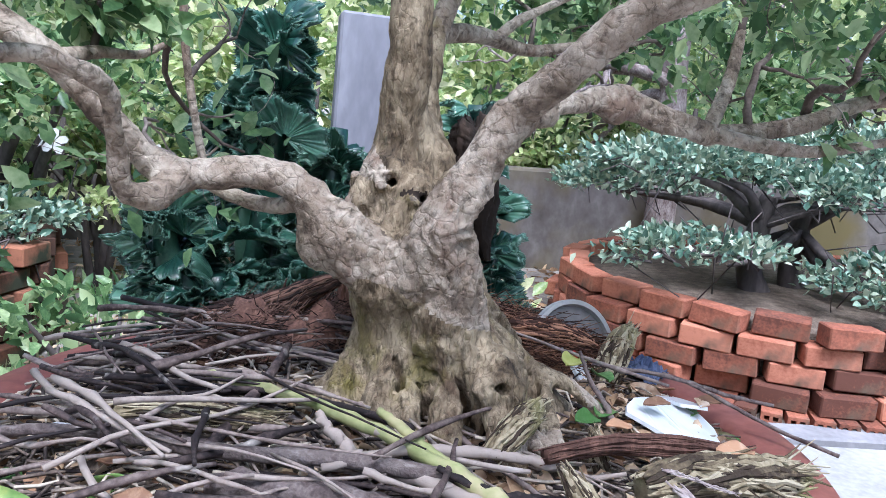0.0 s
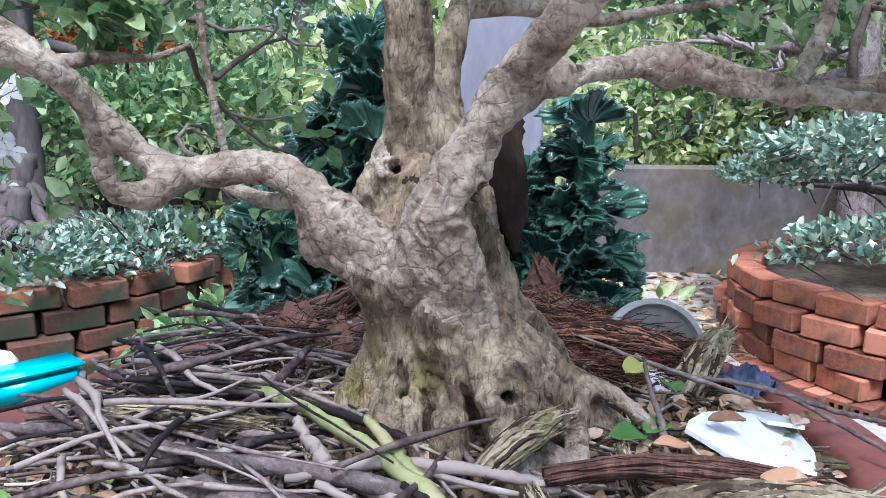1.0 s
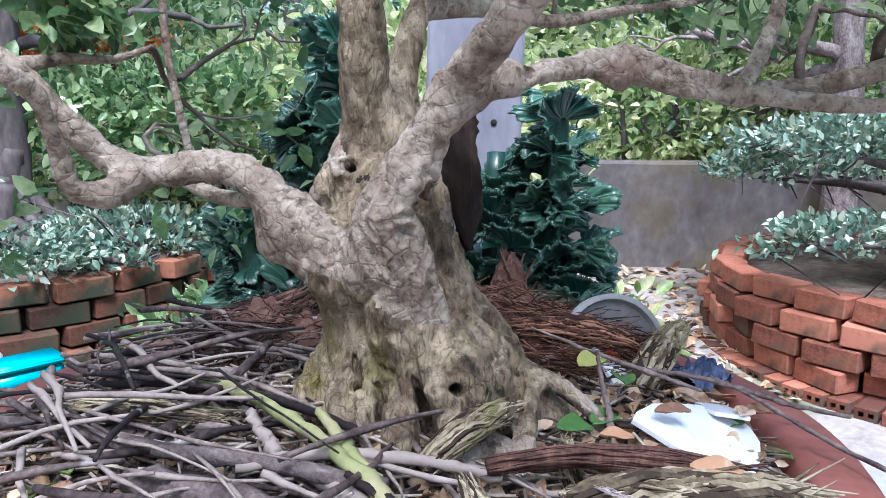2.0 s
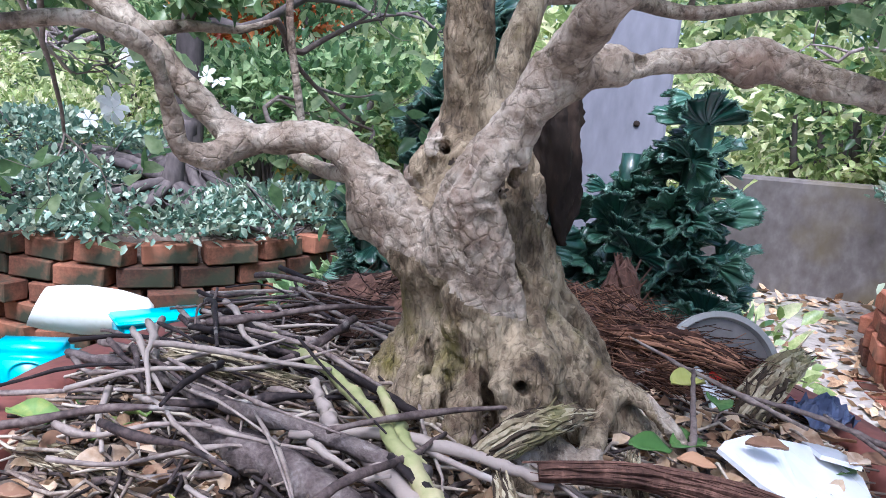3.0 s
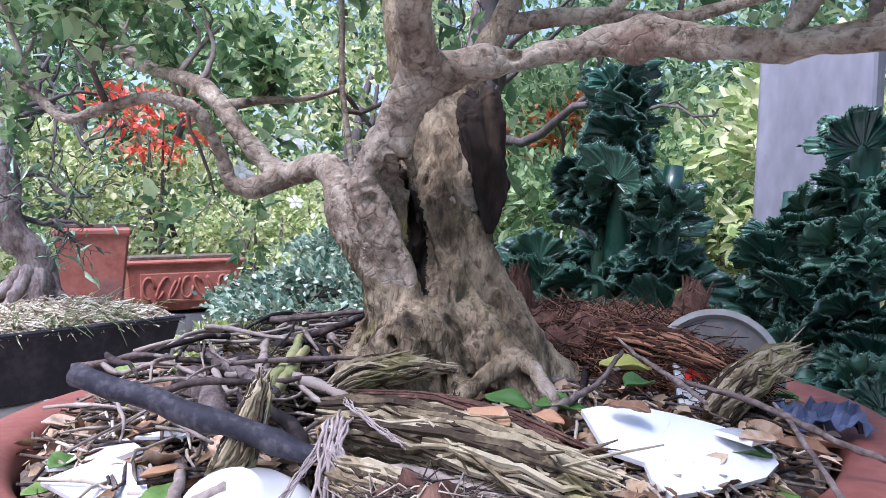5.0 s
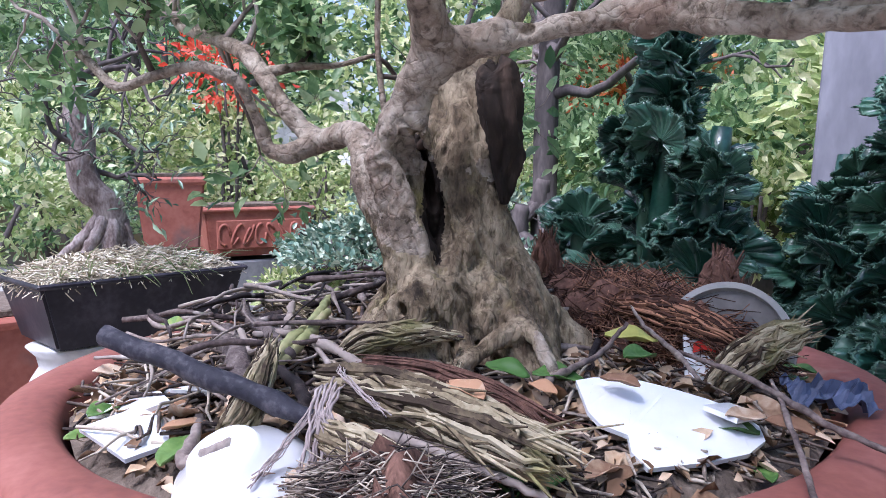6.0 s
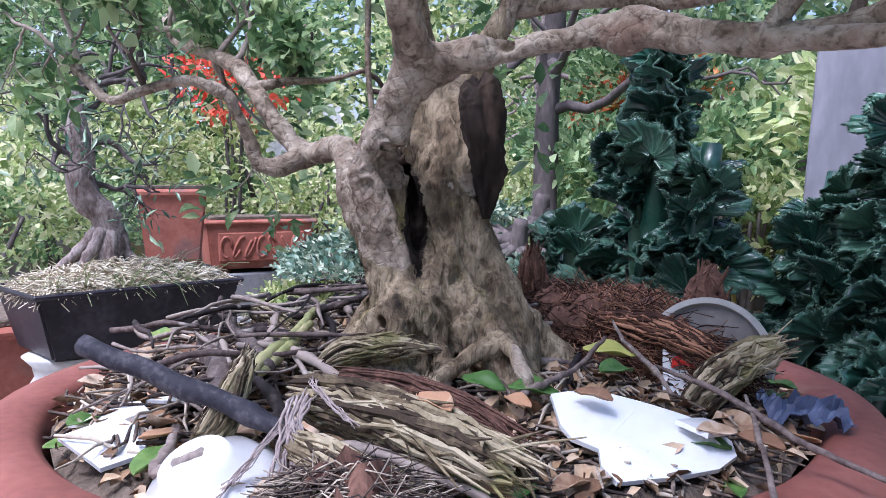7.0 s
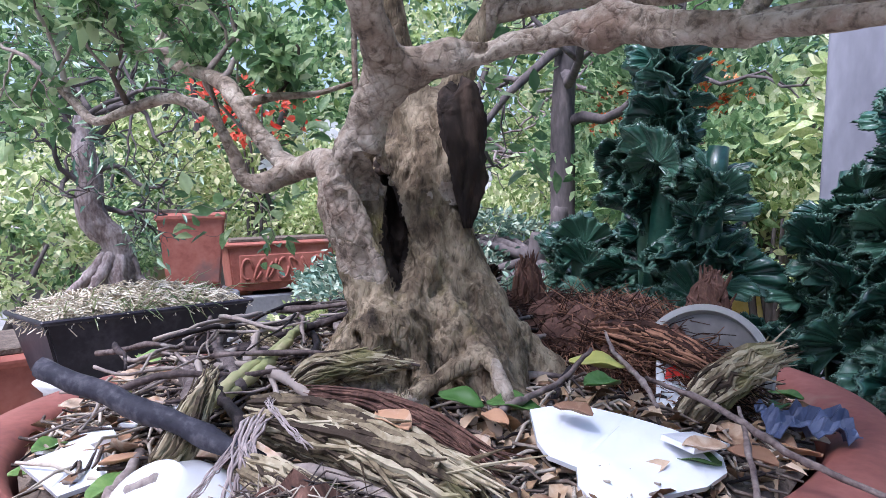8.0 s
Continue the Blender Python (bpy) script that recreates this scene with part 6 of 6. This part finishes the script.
def build_fallen():
    rng = np.random.default_rng(81)
    spots = [(0.284, -0.016, 0.499, 0.034, 20, 4, 0), (0.30, -0.172, 0.520, 0.036, 10, 8, 0), (0.20, -0.065, 0.497, 0.04, 40, 20, 1), (0.225, -0.03, 0.492, 0.045, 60, 15, 1), (0.235, -0.055, 0.488, 0.03, 10, 10, 0),
             (0.355, 0.045, 0.478, 0.034, 70, 12, 0), (0.375, 0.07, 0.472, 0.036, 20, 10, 0), (0.24, 0.05, 0.502, 0.045, 100, 12, 1), (0.21, 0.07, 0.51, 0.05, 60, 12, 1), (0.275, 0.155, 0.492, 0.03, 130, 30, 0),
             (-0.27, -0.245, 0.478, 0.05, 20, 10, 1), (-0.22, -0.26, 0.472, 0.045, 100, 14, 0), (-0.16, -0.27, 0.475, 0.05, 70, 20, 0), (0.0, -0.29, 0.47, 0.045, 30, 12, 0), (0.05, -0.31, 0.462, 0.045, 80, 10, 0)]
    for i in range(60):
        a = rng.uniform(-2.7, 0.9)
        s = rng.uniform(0.27, 0.385)
        x, y = s * math.cos(a), s * math.sin(a)
        spots.append((x, y, float(heap_z(x, y)) + rng.uniform(0.008, 0.02), rng.uniform(0.028, 0.048), rng.uniform(0, 360), rng.normal(0, 14), 0 if rng.random() < 0.75 else 1))
    for i, (x, y, z, s, rz, tl, g) in enumerate(spots):
        fallen_leaf(x, y, z, s, rz, tl, M_FALLGREEN if g else M_FALLEN, "curled green fallen leaf" if g else "curled tan dry fallen leaf", 400 + i)


build_fallen()


# ---- broken china ----
def shard(name, label, outline, depth, m, material=M_WHITE, thick=0.004, dish=0.9):
    """A curved piece of a broken plate: outline in the plate's plane, bowed like the plate."""
    bm = bmesh.new()
    vs = [bm.verts.new((x, y, 0)) for x, y in outline]
    bm.faces.new(vs)
    bmesh.ops.triangulate(bm, faces=bm.faces[:])
    for _ in range(3):
        bmesh.ops.subdivide_edges(bm, edges=bm.edges[:], cuts=1)
    for v in bm.verts:
        r = math.hypot(v.co.x, v.co.y)
        v.co.z = -depth * (r / 0.08) ** 2 * dish
    bmesh.ops.solidify(bm, geom=bm.faces[:], thickness=thick)
    me = bm_mesh(name, bm)
    return put(name, me, material, label=label, category="broken china", m=m)


def ring_outline(r, a0, a1, n=20, inner=0.0, jag=0.0, rng=None):
    pts = [(r * math.cos(a), r * math.sin(a)) for a in np.linspace(a0, a1, n)]
    if inner:
        pts += [((inner + (jag * rng.standard_normal() if rng is not None else 0)) * math.cos(a), (inner + (jag * rng.standard_normal() if rng is not None else 0)) * math.sin(a)) for a in np.linspace(a1, a0, max(4, n // 2))]
    return pts


rng_c = np.random.default_rng(91)
saucer = shard("plate_shard", "large white broken saucer lying face down on the leaves",
               [(-0.077, -0.018), (-0.074, -0.002), (-0.058, 0.028), (-0.036, 0.048), (-0.012, 0.068), (0.006, 0.080), (0.028, 0.082), (0.042, 0.072), (0.048, 0.046), (0.043, 0.009), (0.029, -0.037), (0.011, -0.037), (-0.004, -0.027), (-0.023, -0.038), (-0.04, -0.036)],
               0.004, pose(0.321, -0.013, 0.468, 6.2, 21.3, 0))
put("foot_ring", mesh("foot_ring", *tube([(0.022 + 0.022 * math.cos(a), 0.036 + 0.022 * math.sin(a), -0.0006, 0.0016) for a in np.linspace(0, 2 * math.pi, 40)], 6)), M_WHITE, saucer, "low ridge of the saucer's foot ring")
shard("plate_shard", "white china shard with a red printed mark", [(-0.02, -0.028), (0.018, -0.03), (0.022, 0.0), (0.015, 0.03), (-0.018, 0.026)], 0.0, pose(0.235, 0.143, 0.486, 46, 4, 52))
put("print", mesh("print", [(x, y, 0) for x, y in ((-0.012, 0.003), (0.0, 0.008), (0.010, 0.005), (0.012, 0.016), (0.002, 0.021), (-0.01, 0.015))], [(0, 1, 2, 3, 4, 5)], False), M_RED, bpy.data.objects["plate_shard.001"], "red printed flower shape", m=pose(0, 0, 0.0045))
shard("plate_shard", "white china shard at the pot's edge", [(-0.035, -0.02), (0.02, -0.026), (0.04, 0.0), (0.01, 0.024), (-0.03, 0.018)], 0.004, pose(0.015, -0.338, 0.468, 8, -8, 40))
shard("plate_shard", "white china shard lying against the inner rim", [(-0.04, -0.018), (0.03, -0.03), (0.045, 0.0), (0.02, 0.022), (-0.02, 0.026)], 0.004, pose(0.075, -0.350, 0.464, 14, 6, 30))
shard("plate_shard", "white china shard among dry leaves", [(-0.03, -0.012), (0.03, -0.02), (0.034, 0.012), (0.0, 0.02)], 0.004, pose(0.30, -0.235, 0.462, 6, 10, 70))
shard("plate_shard", "white china shard under the twigs", [(-0.03, -0.014), (0.026, -0.018), (0.03, 0.012), (-0.02, 0.016)], 0.003, pose(0.335, 0.055, 0.478, 8, 10, 110))
shard("plate_shard", "pale grey china shard below the charred stick", [(-0.03, -0.025), (0.03, -0.02), (0.028, 0.02), (-0.02, 0.026)], 0.004, pose(0.015, -0.275, 0.478, 10, -6, 20))
shard("plate_shard", "small white china shard in the litter", [(-0.02, -0.01), (0.024, -0.014), (0.018, 0.012), (-0.016, 0.01)], 0.002, pose(-0.27, -0.135, 0.492, 12, 6, 160))


def build_bowl():
    """A small white bowl lying upside down, its foot ring up."""
    v, f = lathe([(0.0, 0.030), (0.022, 0.030), (0.024, 0.036), (0.027, 0.036), (0.029, 0.030), (0.045, 0.018), (0.056, 0.0), (0.060, -0.02), (0.057, -0.02), (0.045, 0.010), (0.0, 0.024)], 48)
    put("china_bowl", mesh("china_bowl", v, f), M_WHITE, label="small white china bowl lying upside down, half buried", category="bowl", m=pose(0.196, -0.296, 0.446, 24, -14, 55) @ Matrix.Diagonal((0.95, 0.95, 0.95, 1)))


build_bowl()


def build_bark_strip():
    """Torn pale strips of inner bark draped over the bowl."""
    rng = np.random.default_rng(93)
    b = empty("bark_strip", "torn pale fibrous bark strip draped over the bowl", "bark")
    for k, (rows, w) in enumerate((([(0.222, -0.232, 0.520), (0.238, -0.246, 0.514), (0.248, -0.258, 0.495), (0.252, -0.266, 0.470), (0.256, -0.272, 0.445)], 0.014), ([(0.236, -0.250, 0.512), (0.238, -0.268, 0.494), (0.236, -0.285, 0.476), (0.238, -0.302, 0.462)], 0.006),
                                   ([(0.215, -0.225, 0.528), (0.235, -0.232, 0.526), (0.262, -0.228, 0.516), (0.285, -0.222, 0.508)], 0.005), ([(0.244, -0.252, 0.508), (0.258, -0.252, 0.490), (0.264, -0.256, 0.462)], 0.008))):
        s = spline([(*p, 1.0) for p in rows], 16)[:, :3]
        bag = Bag()
        for j in range(9):
            off = (j - 4) / 4 * w * 0.5
            side = np.array((0.5, 0.86, 0.0))
            a, z = int(rng.integers(0, 3)), 16 - int(rng.integers(0, 4))
            bag.add(*tube([(*(p + side * off * (1 + 0.25 * math.sin(i * 0.7 + j)) + rng.normal(0, 0.0007, 3)), w * 0.085 * (0.7 + 0.5 * rng.random())) for i, p in enumerate(s[a:z])], 5))
        put("strip", bag.mesh("strip"), M_PALEBARK, b)


build_bark_strip()


def build_half_disc():
    """Half of a broken stoneware lid standing on its broken edge."""
    m = pose(0.230, 0.182, 0.492, 72, 0, 25)
    out = empty("broken_lid", "half of a broken grey stoneware lid standing upright in the heap", "broken lid", m=m)
    R, n = 0.0640, 36
    a = np.linspace(-0.15, math.pi + 0.15, n)
    v, f = [], []
    for r, z in ((R, 0.0), (R, 0.010), (R - 0.006, 0.010), (R - 0.008, 0.003), (0.001, 0.001)):
        v += [(r * math.cos(t), r * math.sin(t), z) for t in a]
    for i in range(4):
        for j in range(n - 1):
            f.append((i * n + j, i * n + j + 1, (i + 1) * n + j + 1, (i + 1) * n + j))
    me = mesh("disc", v, f, False)
    put("disc", me, M_DISC, out)
    me.materials.append(M_DISCEDGE)
    me.polygons.foreach_set("material_index", [1 if i < 3 * (n - 1) else 0 for i in range(len(me.polygons))])
    v2, f2 = [], []
    for t in a:
        v2 += [(0.001 * math.cos(t), 0.001 * math.sin(t), -0.002), (R * math.cos(t), R * math.sin(t), -0.002)]
    for j in range(n - 1):
        f2.append((2 * j, 2 * j + 2, 2 * j + 3, 2 * j + 1))
    put("back", mesh("back", v2, f2, False), M_DISC, out)


build_half_disc()


# ---- coconut husks and rotten wood ----
def wood_chunk(name, label, rows, material, seed, n=90, thin=0.62):
    """Split, fibrous wood: a core wrapped in many splinters of uneven length."""
    rng = np.random.default_rng(seed)
    s = spline([(x, y, z, r * thin) for x, y, z, r in rows], 40)
    ob = empty(name, label, "wood")
    v, f = tube(spline([(x, y, z, r * 0.8) for x, y, z, r in s[2:-2:4]], 16), 14, 0.09, rng)
    put("core", mesh("core", v, f), material, ob)
    tang = np.gradient(s[:, :3], axis=0)
    tang /= np.linalg.norm(tang, axis=1)[:, None]
    side = np.cross(tang, (0.13, 0.31, 0.94))
    side /= np.linalg.norm(side, axis=1)[:, None] + 1e-9
    up = np.cross(side, tang)
    bag = Bag()
    for k in range(int(n * 1.7)):
        a = rng.random() * 6.283
        i0 = int(rng.integers(0, 26))
        i1 = int(min(39, i0 + rng.integers(12, 30)))
        w = s[:, 3].max() * rng.uniform(0.06, 0.19)
        out = rng.uniform(0.72, 1.02)
        pts = []
        for i in np.linspace(i0, i1, 7).astype(int):
            aa = a + 0.05 * (i - i0) * rng.normal(0, 0.3)
            p = s[i, :3] + s[i, 3] * out * (math.cos(aa) * side[i] + math.sin(aa) * up[i]) + rng.normal(0, s[i, 3] * 0.05, 3)
            pts.append(p)
        if rng.random() < 0.35:
            pts[-1] = pts[-1] + (tang[i1] * 0.6 + rng.normal(0, 0.5, 3)) * s[i1, 3]
        prof = (0.35, 0.85, 1.0, 1.0, 0.95, 0.7, 0.2)
        bag.add(*tube([(*p, w * q) for p, q in zip(pts, prof)], 5, 0.12, rng))
    put("torn_fibre", bag.mesh("torn_fibre", False), material, ob, "torn fibrous splinters", kind="stuff")
    return ob


wood_chunk("bark_branch", "reddish brown bark-covered branch lying across the roots", [(0.13, -0.175, 0.505, 0.008), (0.20, -0.145, 0.508, 0.0085), (0.27, -0.128, 0.502, 0.009), (0.34, -0.12, 0.492, 0.008)], M_HUSKSHELL, 510, 60, 1.0)
wood_chunk("rotten_branch", "crumbling pale rotten branch lying across the front of the heap", [(0.20, -0.235, 0.512, 0.020), (0.25, -0.205, 0.508, 0.026), (0.31, -0.175, 0.500, 0.026), (0.37, -0.15, 0.490, 0.020)], M_ROT, 501, 150, 0.72)
wood_chunk("rotten_branch", "rough brown rotten branch at the front of the heap", [(0.23, -0.255, 0.492, 0.016), (0.29, -0.235, 0.484, 0.021), (0.345, -0.21, 0.470, 0.020)], M_ROT, 502)
wood_chunk("rotten_branch", "pale fibrous rotten branch on the brushwood", [(-0.235, -0.135, 0.508, 0.014), (-0.18, -0.14, 0.512, 0.018), (-0.13, -0.14, 0.510, 0.017), (-0.085, -0.13, 0.506, 0.012)], M_ROT, 503)
wood_chunk("rotten_branch", "mossy rotten branch near the rim", [(-0.26, -0.27, 0.462, 0.012), (-0.19, -0.27, 0.468, 0.016), (-0.12, -0.275, 0.466, 0.014)], M_ROT, 504)
wood_chunk("rotten_stub", "pitted pale wood stub beside the broken lid", [(0.262, 0.125, 0.455, 0.014), (0.272, 0.14, 0.485, 0.018), (0.29, 0.165, 0.508, 0.017), (0.31, 0.19, 0.522, 0.010)], M_ROT, 505, thin=0.95)
wood_chunk("rotten_stub", "splintered grey wood stub at the near edge", [(0.16, -0.30, 0.45, 0.018), (0.165, -0.285, 0.485, 0.017), (0.155, -0.265, 0.515, 0.012), (0.14, -0.25, 0.535, 0.005)], M_ROT, 506, thin=0.8)
wood_chunk("rotten_stub", "spiky grey root stub in front of the trunk", [(0.205, -0.12, 0.46, 0.016), (0.20, -0.12, 0.485, 0.014), (0.195, -0.115, 0.508, 0.007)], M_ROT, 507)
wood_chunk("rotten_stub", "splintered pale root torn off before the trunk", [(0.095, -0.172, 0.502, 0.010), (0.117, -0.150, 0.520, 0.013), (0.135, -0.120, 0.524, 0.010), (0.155, -0.088, 0.522, 0.003)], M_ROT, 512, 110, 1.0)
wood_chunk("wood_spike", "upright reddish broken wood spike behind the trunk", [(0.095, 0.335, 0.43, 0.030), (0.093, 0.34, 0.48, 0.026), (0.090, 0.345, 0.525, 0.017), (0.087, 0.356, 0.566, 0.007)], M_HUSKSHELL, 508, thin=1.25)
wood_chunk("wood_spike", "dark red husk spike standing behind the stem", [(-0.045, 0.18, 0.45, 0.020), (-0.05, 0.183, 0.51, 0.022), (-0.054, 0.184, 0.555, 0.018), (-0.056, 0.184, 0.588, 0.006)], M_HUSKSHELL, 509, thin=1.0)


wood_chunk("husk_strip", "golden brown bundle of coconut fibre against the broken lid", [(0.11, 0.15, 0.520, 0.010), (0.17, 0.152, 0.521, 0.016), (0.225, 0.158, 0.513, 0.014), (0.268, 0.166, 0.498, 0.006)], M_HUSK, 513, 170, 1.0)
wood_chunk("husk_strip", "long dark torn coconut husk strip behind the brushwood", [(-0.275, 0.13, 0.488, 0.014), (-0.215, 0.135, 0.512, 0.022), (-0.15, 0.14, 0.532, 0.018), (-0.10, 0.14, 0.560, 0.012), (-0.062, 0.14, 0.578, 0.005)], M_HUSKDARK, 511, 110, 1.0)


def build_husk(label, cx, cy, cz, rx, ry, rz, turn, n, seed, along, stray=0.012, fibre=None):
    """A torn coconut husk: a cupped shell with loose fibres."""
    rng = np.random.default_rng(seed)
    h = empty("coconut_husk", label, "husk", m=pose(cx, cy, cz, 0, 0, turn))
    nu, nv = 26, 12
    v, f = [], []
    for i in range(nu):
        u = i / (nu - 1) * 2 - 1
        for j in range(nv):
            a = math.pi * (j / (nv - 1)) * 1.05 - 0.05
            w = math.sqrt(max(0.02, 1 - u * u)) * (1 + 0.08 * math.sin(7 * u + 3 * a))
            v.append((u * rx, ry * w * math.cos(a), rz * w * math.sin(a) + 0.006 * rng.standard_normal()))
    for i in range(nu - 1):
        for j in range(nv - 1):
            q = i * nv + j
            f.append((q, q + nv, q + nv + 1, q + 1))
    ob = put("shell", mesh("shell", v, f), M_HUSKSHELL, h)
    ob.modifiers.new("thick", "SOLIDIFY").thickness = 0.008
    bag = Bag()
    for k in range(n):
        u, a = rng.uniform(-1, 1), rng.uniform(0.1, 3.0)
        w = math.sqrt(max(0.02, 1 - u * u))
        p = np.array((u * rx, ry * w * math.cos(a), rz * w * math.sin(a) + 0.004))
        d = np.array(along) * rng.uniform(0.02, 0.06) + rng.normal(0, stray, 3)
        bag.add(*tube([(*(p - d), 0.0005), (*(p - d * 0.3 + rng.normal(0, 0.005, 3)), 0.0007), (*(p + d * 0.3 + rng.normal(0, 0.007, 3)), 0.0007), (*(p + d), 0.0004)], 3, cap=False))
    put("fibre", bag.mesh("fibre"), fibre or M_HUSK, h, "loose reddish fibres", kind="stuff")


build_husk("torn brown coconut husk behind the trunk", 0.06, 0.22, 0.455, 0.15, 0.10, 0.075, -20, 2200, 601, (1, 0.1, 0))
build_husk("torn reddish coconut husk beside the broken lid", 0.150, 0.190, 0.455, 0.105, 0.060, 0.068, -8, 2000, 602, (1, 0, -0.1))
build_husk("torn dark coconut husk on the brushwood", -0.13, 0.13, 0.465, 0.12, 0.08, 0.070, 20, 1100, 603, (0.8, 0.5, 0.1), fibre=M_HUSKDARK)
build_husk("fibrous dark coconut husk among sticks", -0.02, 0.20, 0.46, 0.10, 0.08, 0.07, 5, 1200, 604, (1, 0, 0.1), fibre=M_HUSKDARK)
build_husk("dark tuft of coconut fibre at the near edge", 0.325, -0.245, 0.452, 0.042, 0.032, 0.034, 30, 900, 605, (0.5, 0.35, 0.02), 0.005, M_LITTER)


def build_film_scrap():
    rng = np.random.default_rng(95)
    bm = bmesh.new()
    bmesh.ops.create_grid(bm, x_segments=14, y_segments=10, size=0.5)
    for v in bm.verts:
        v.co = Vector((v.co.x * 0.070, v.co.y * 0.045, 0.006 * math.sin(v.co.x * 14 + 3 * v.co.y) + 0.003 * rng.standard_normal()))
    ob = put("plastic_scrap", bm_mesh("plastic_scrap", bm, False), M_BLUE, label="crumpled dark blue plastic scrap by the rim", category="plastic scrap", m=pose(0.335, 0.185, 0.470, 8, 4, 60))
    ob.modifiers.new("film", "SOLIDIFY").thickness = 0.001


build_film_scrap()


def build_flowers():
    """White five-petalled flowers on the leafy shrub behind the limb."""
    rng = np.random.default_rng(97)
    v, f = [], []
    for k in range(5):
        a = 2 * math.pi * k / 5
        c, s = math.cos(a), math.sin(a)
        o = len(v)
        for u, w, z in ((0.001, 0.0, 0.0), (0.008, 0.005, 0.003), (0.015, 0.0045, 0.002), (0.018, 0.0, -0.001), (0.015, -0.0045, 0.002), (0.008, -0.005, 0.003)):
            v.append((u * c - w * s, u * s + w * c, z))
        f.append(tuple(range(o, o + 6)))
    me = mesh("flower", v, f)
    for (x, y, z) in ((-0.408, -0.04, 0.735), (-0.415, -0.03, 0.725), (-0.395, -0.045, 0.728), (-0.52, 0.10, 0.80), (-0.53, 0.11, 0.79), (-0.46, 0.22, 0.72), (-0.45, 0.23, 0.71), (-0.62, 0.35, 0.78), (-0.60, 0.36, 0.77), (-0.72, 0.20, 0.70), (-0.36, 0.32, 0.70)):
        put("flower", me, M_PETAL, label="white five-petalled flower on a leafy twig", category="flower", group="white flowers", m=pose(x, y, z, rng.uniform(20, 110), rng.uniform(-40, 40), rng.uniform(0, 360)))


build_flowers()


def build_sprays():
    """Leafy sprays of the same bonsai hanging behind the long limb."""
    rng = np.random.default_rng(98)
    bag, tips = Bag(), []
    for s, w, ln in (((-0.43, -0.13, 0.87), (-0.1, 0.6, -0.9), 0.16), ((-0.40, -0.13, 0.86), (0.1, 0.8, -0.6), 0.18), ((-0.24, 0.03, 0.83), (-0.6, 0.8, -0.4), 0.2), ((-0.50, -0.15, 0.89), (-0.2, 0.9, -0.5), 0.22), ((-0.20, -0.01, 0.705), (-0.8, 0.7, 0.2), 0.18),
                     ((-0.22, 0.03, 0.80), (-0.3, 0.9, 0.1), 0.2)):
        grow(bag, tips, s, w, ln, 0.004, 2, rng, 0.7)
    put("sprays", bag.mesh("sprays"), M_TWIG, BONSAI, kind="stuff")
    pts = np.array([np.array(p) + 0.01 * rng.standard_normal(3) for p, d in tips])
    out = np.array([np.array(d) for p, d in tips])
    v, f = leaf_cloud(pts, out, 0.032, rng, 0.5)
    put("hanging_leaves", mesh("hanging_leaves", v, f), M_LEAF, BONSAI, "glossy green hanging leaves", kind="stuff")


build_sprays()
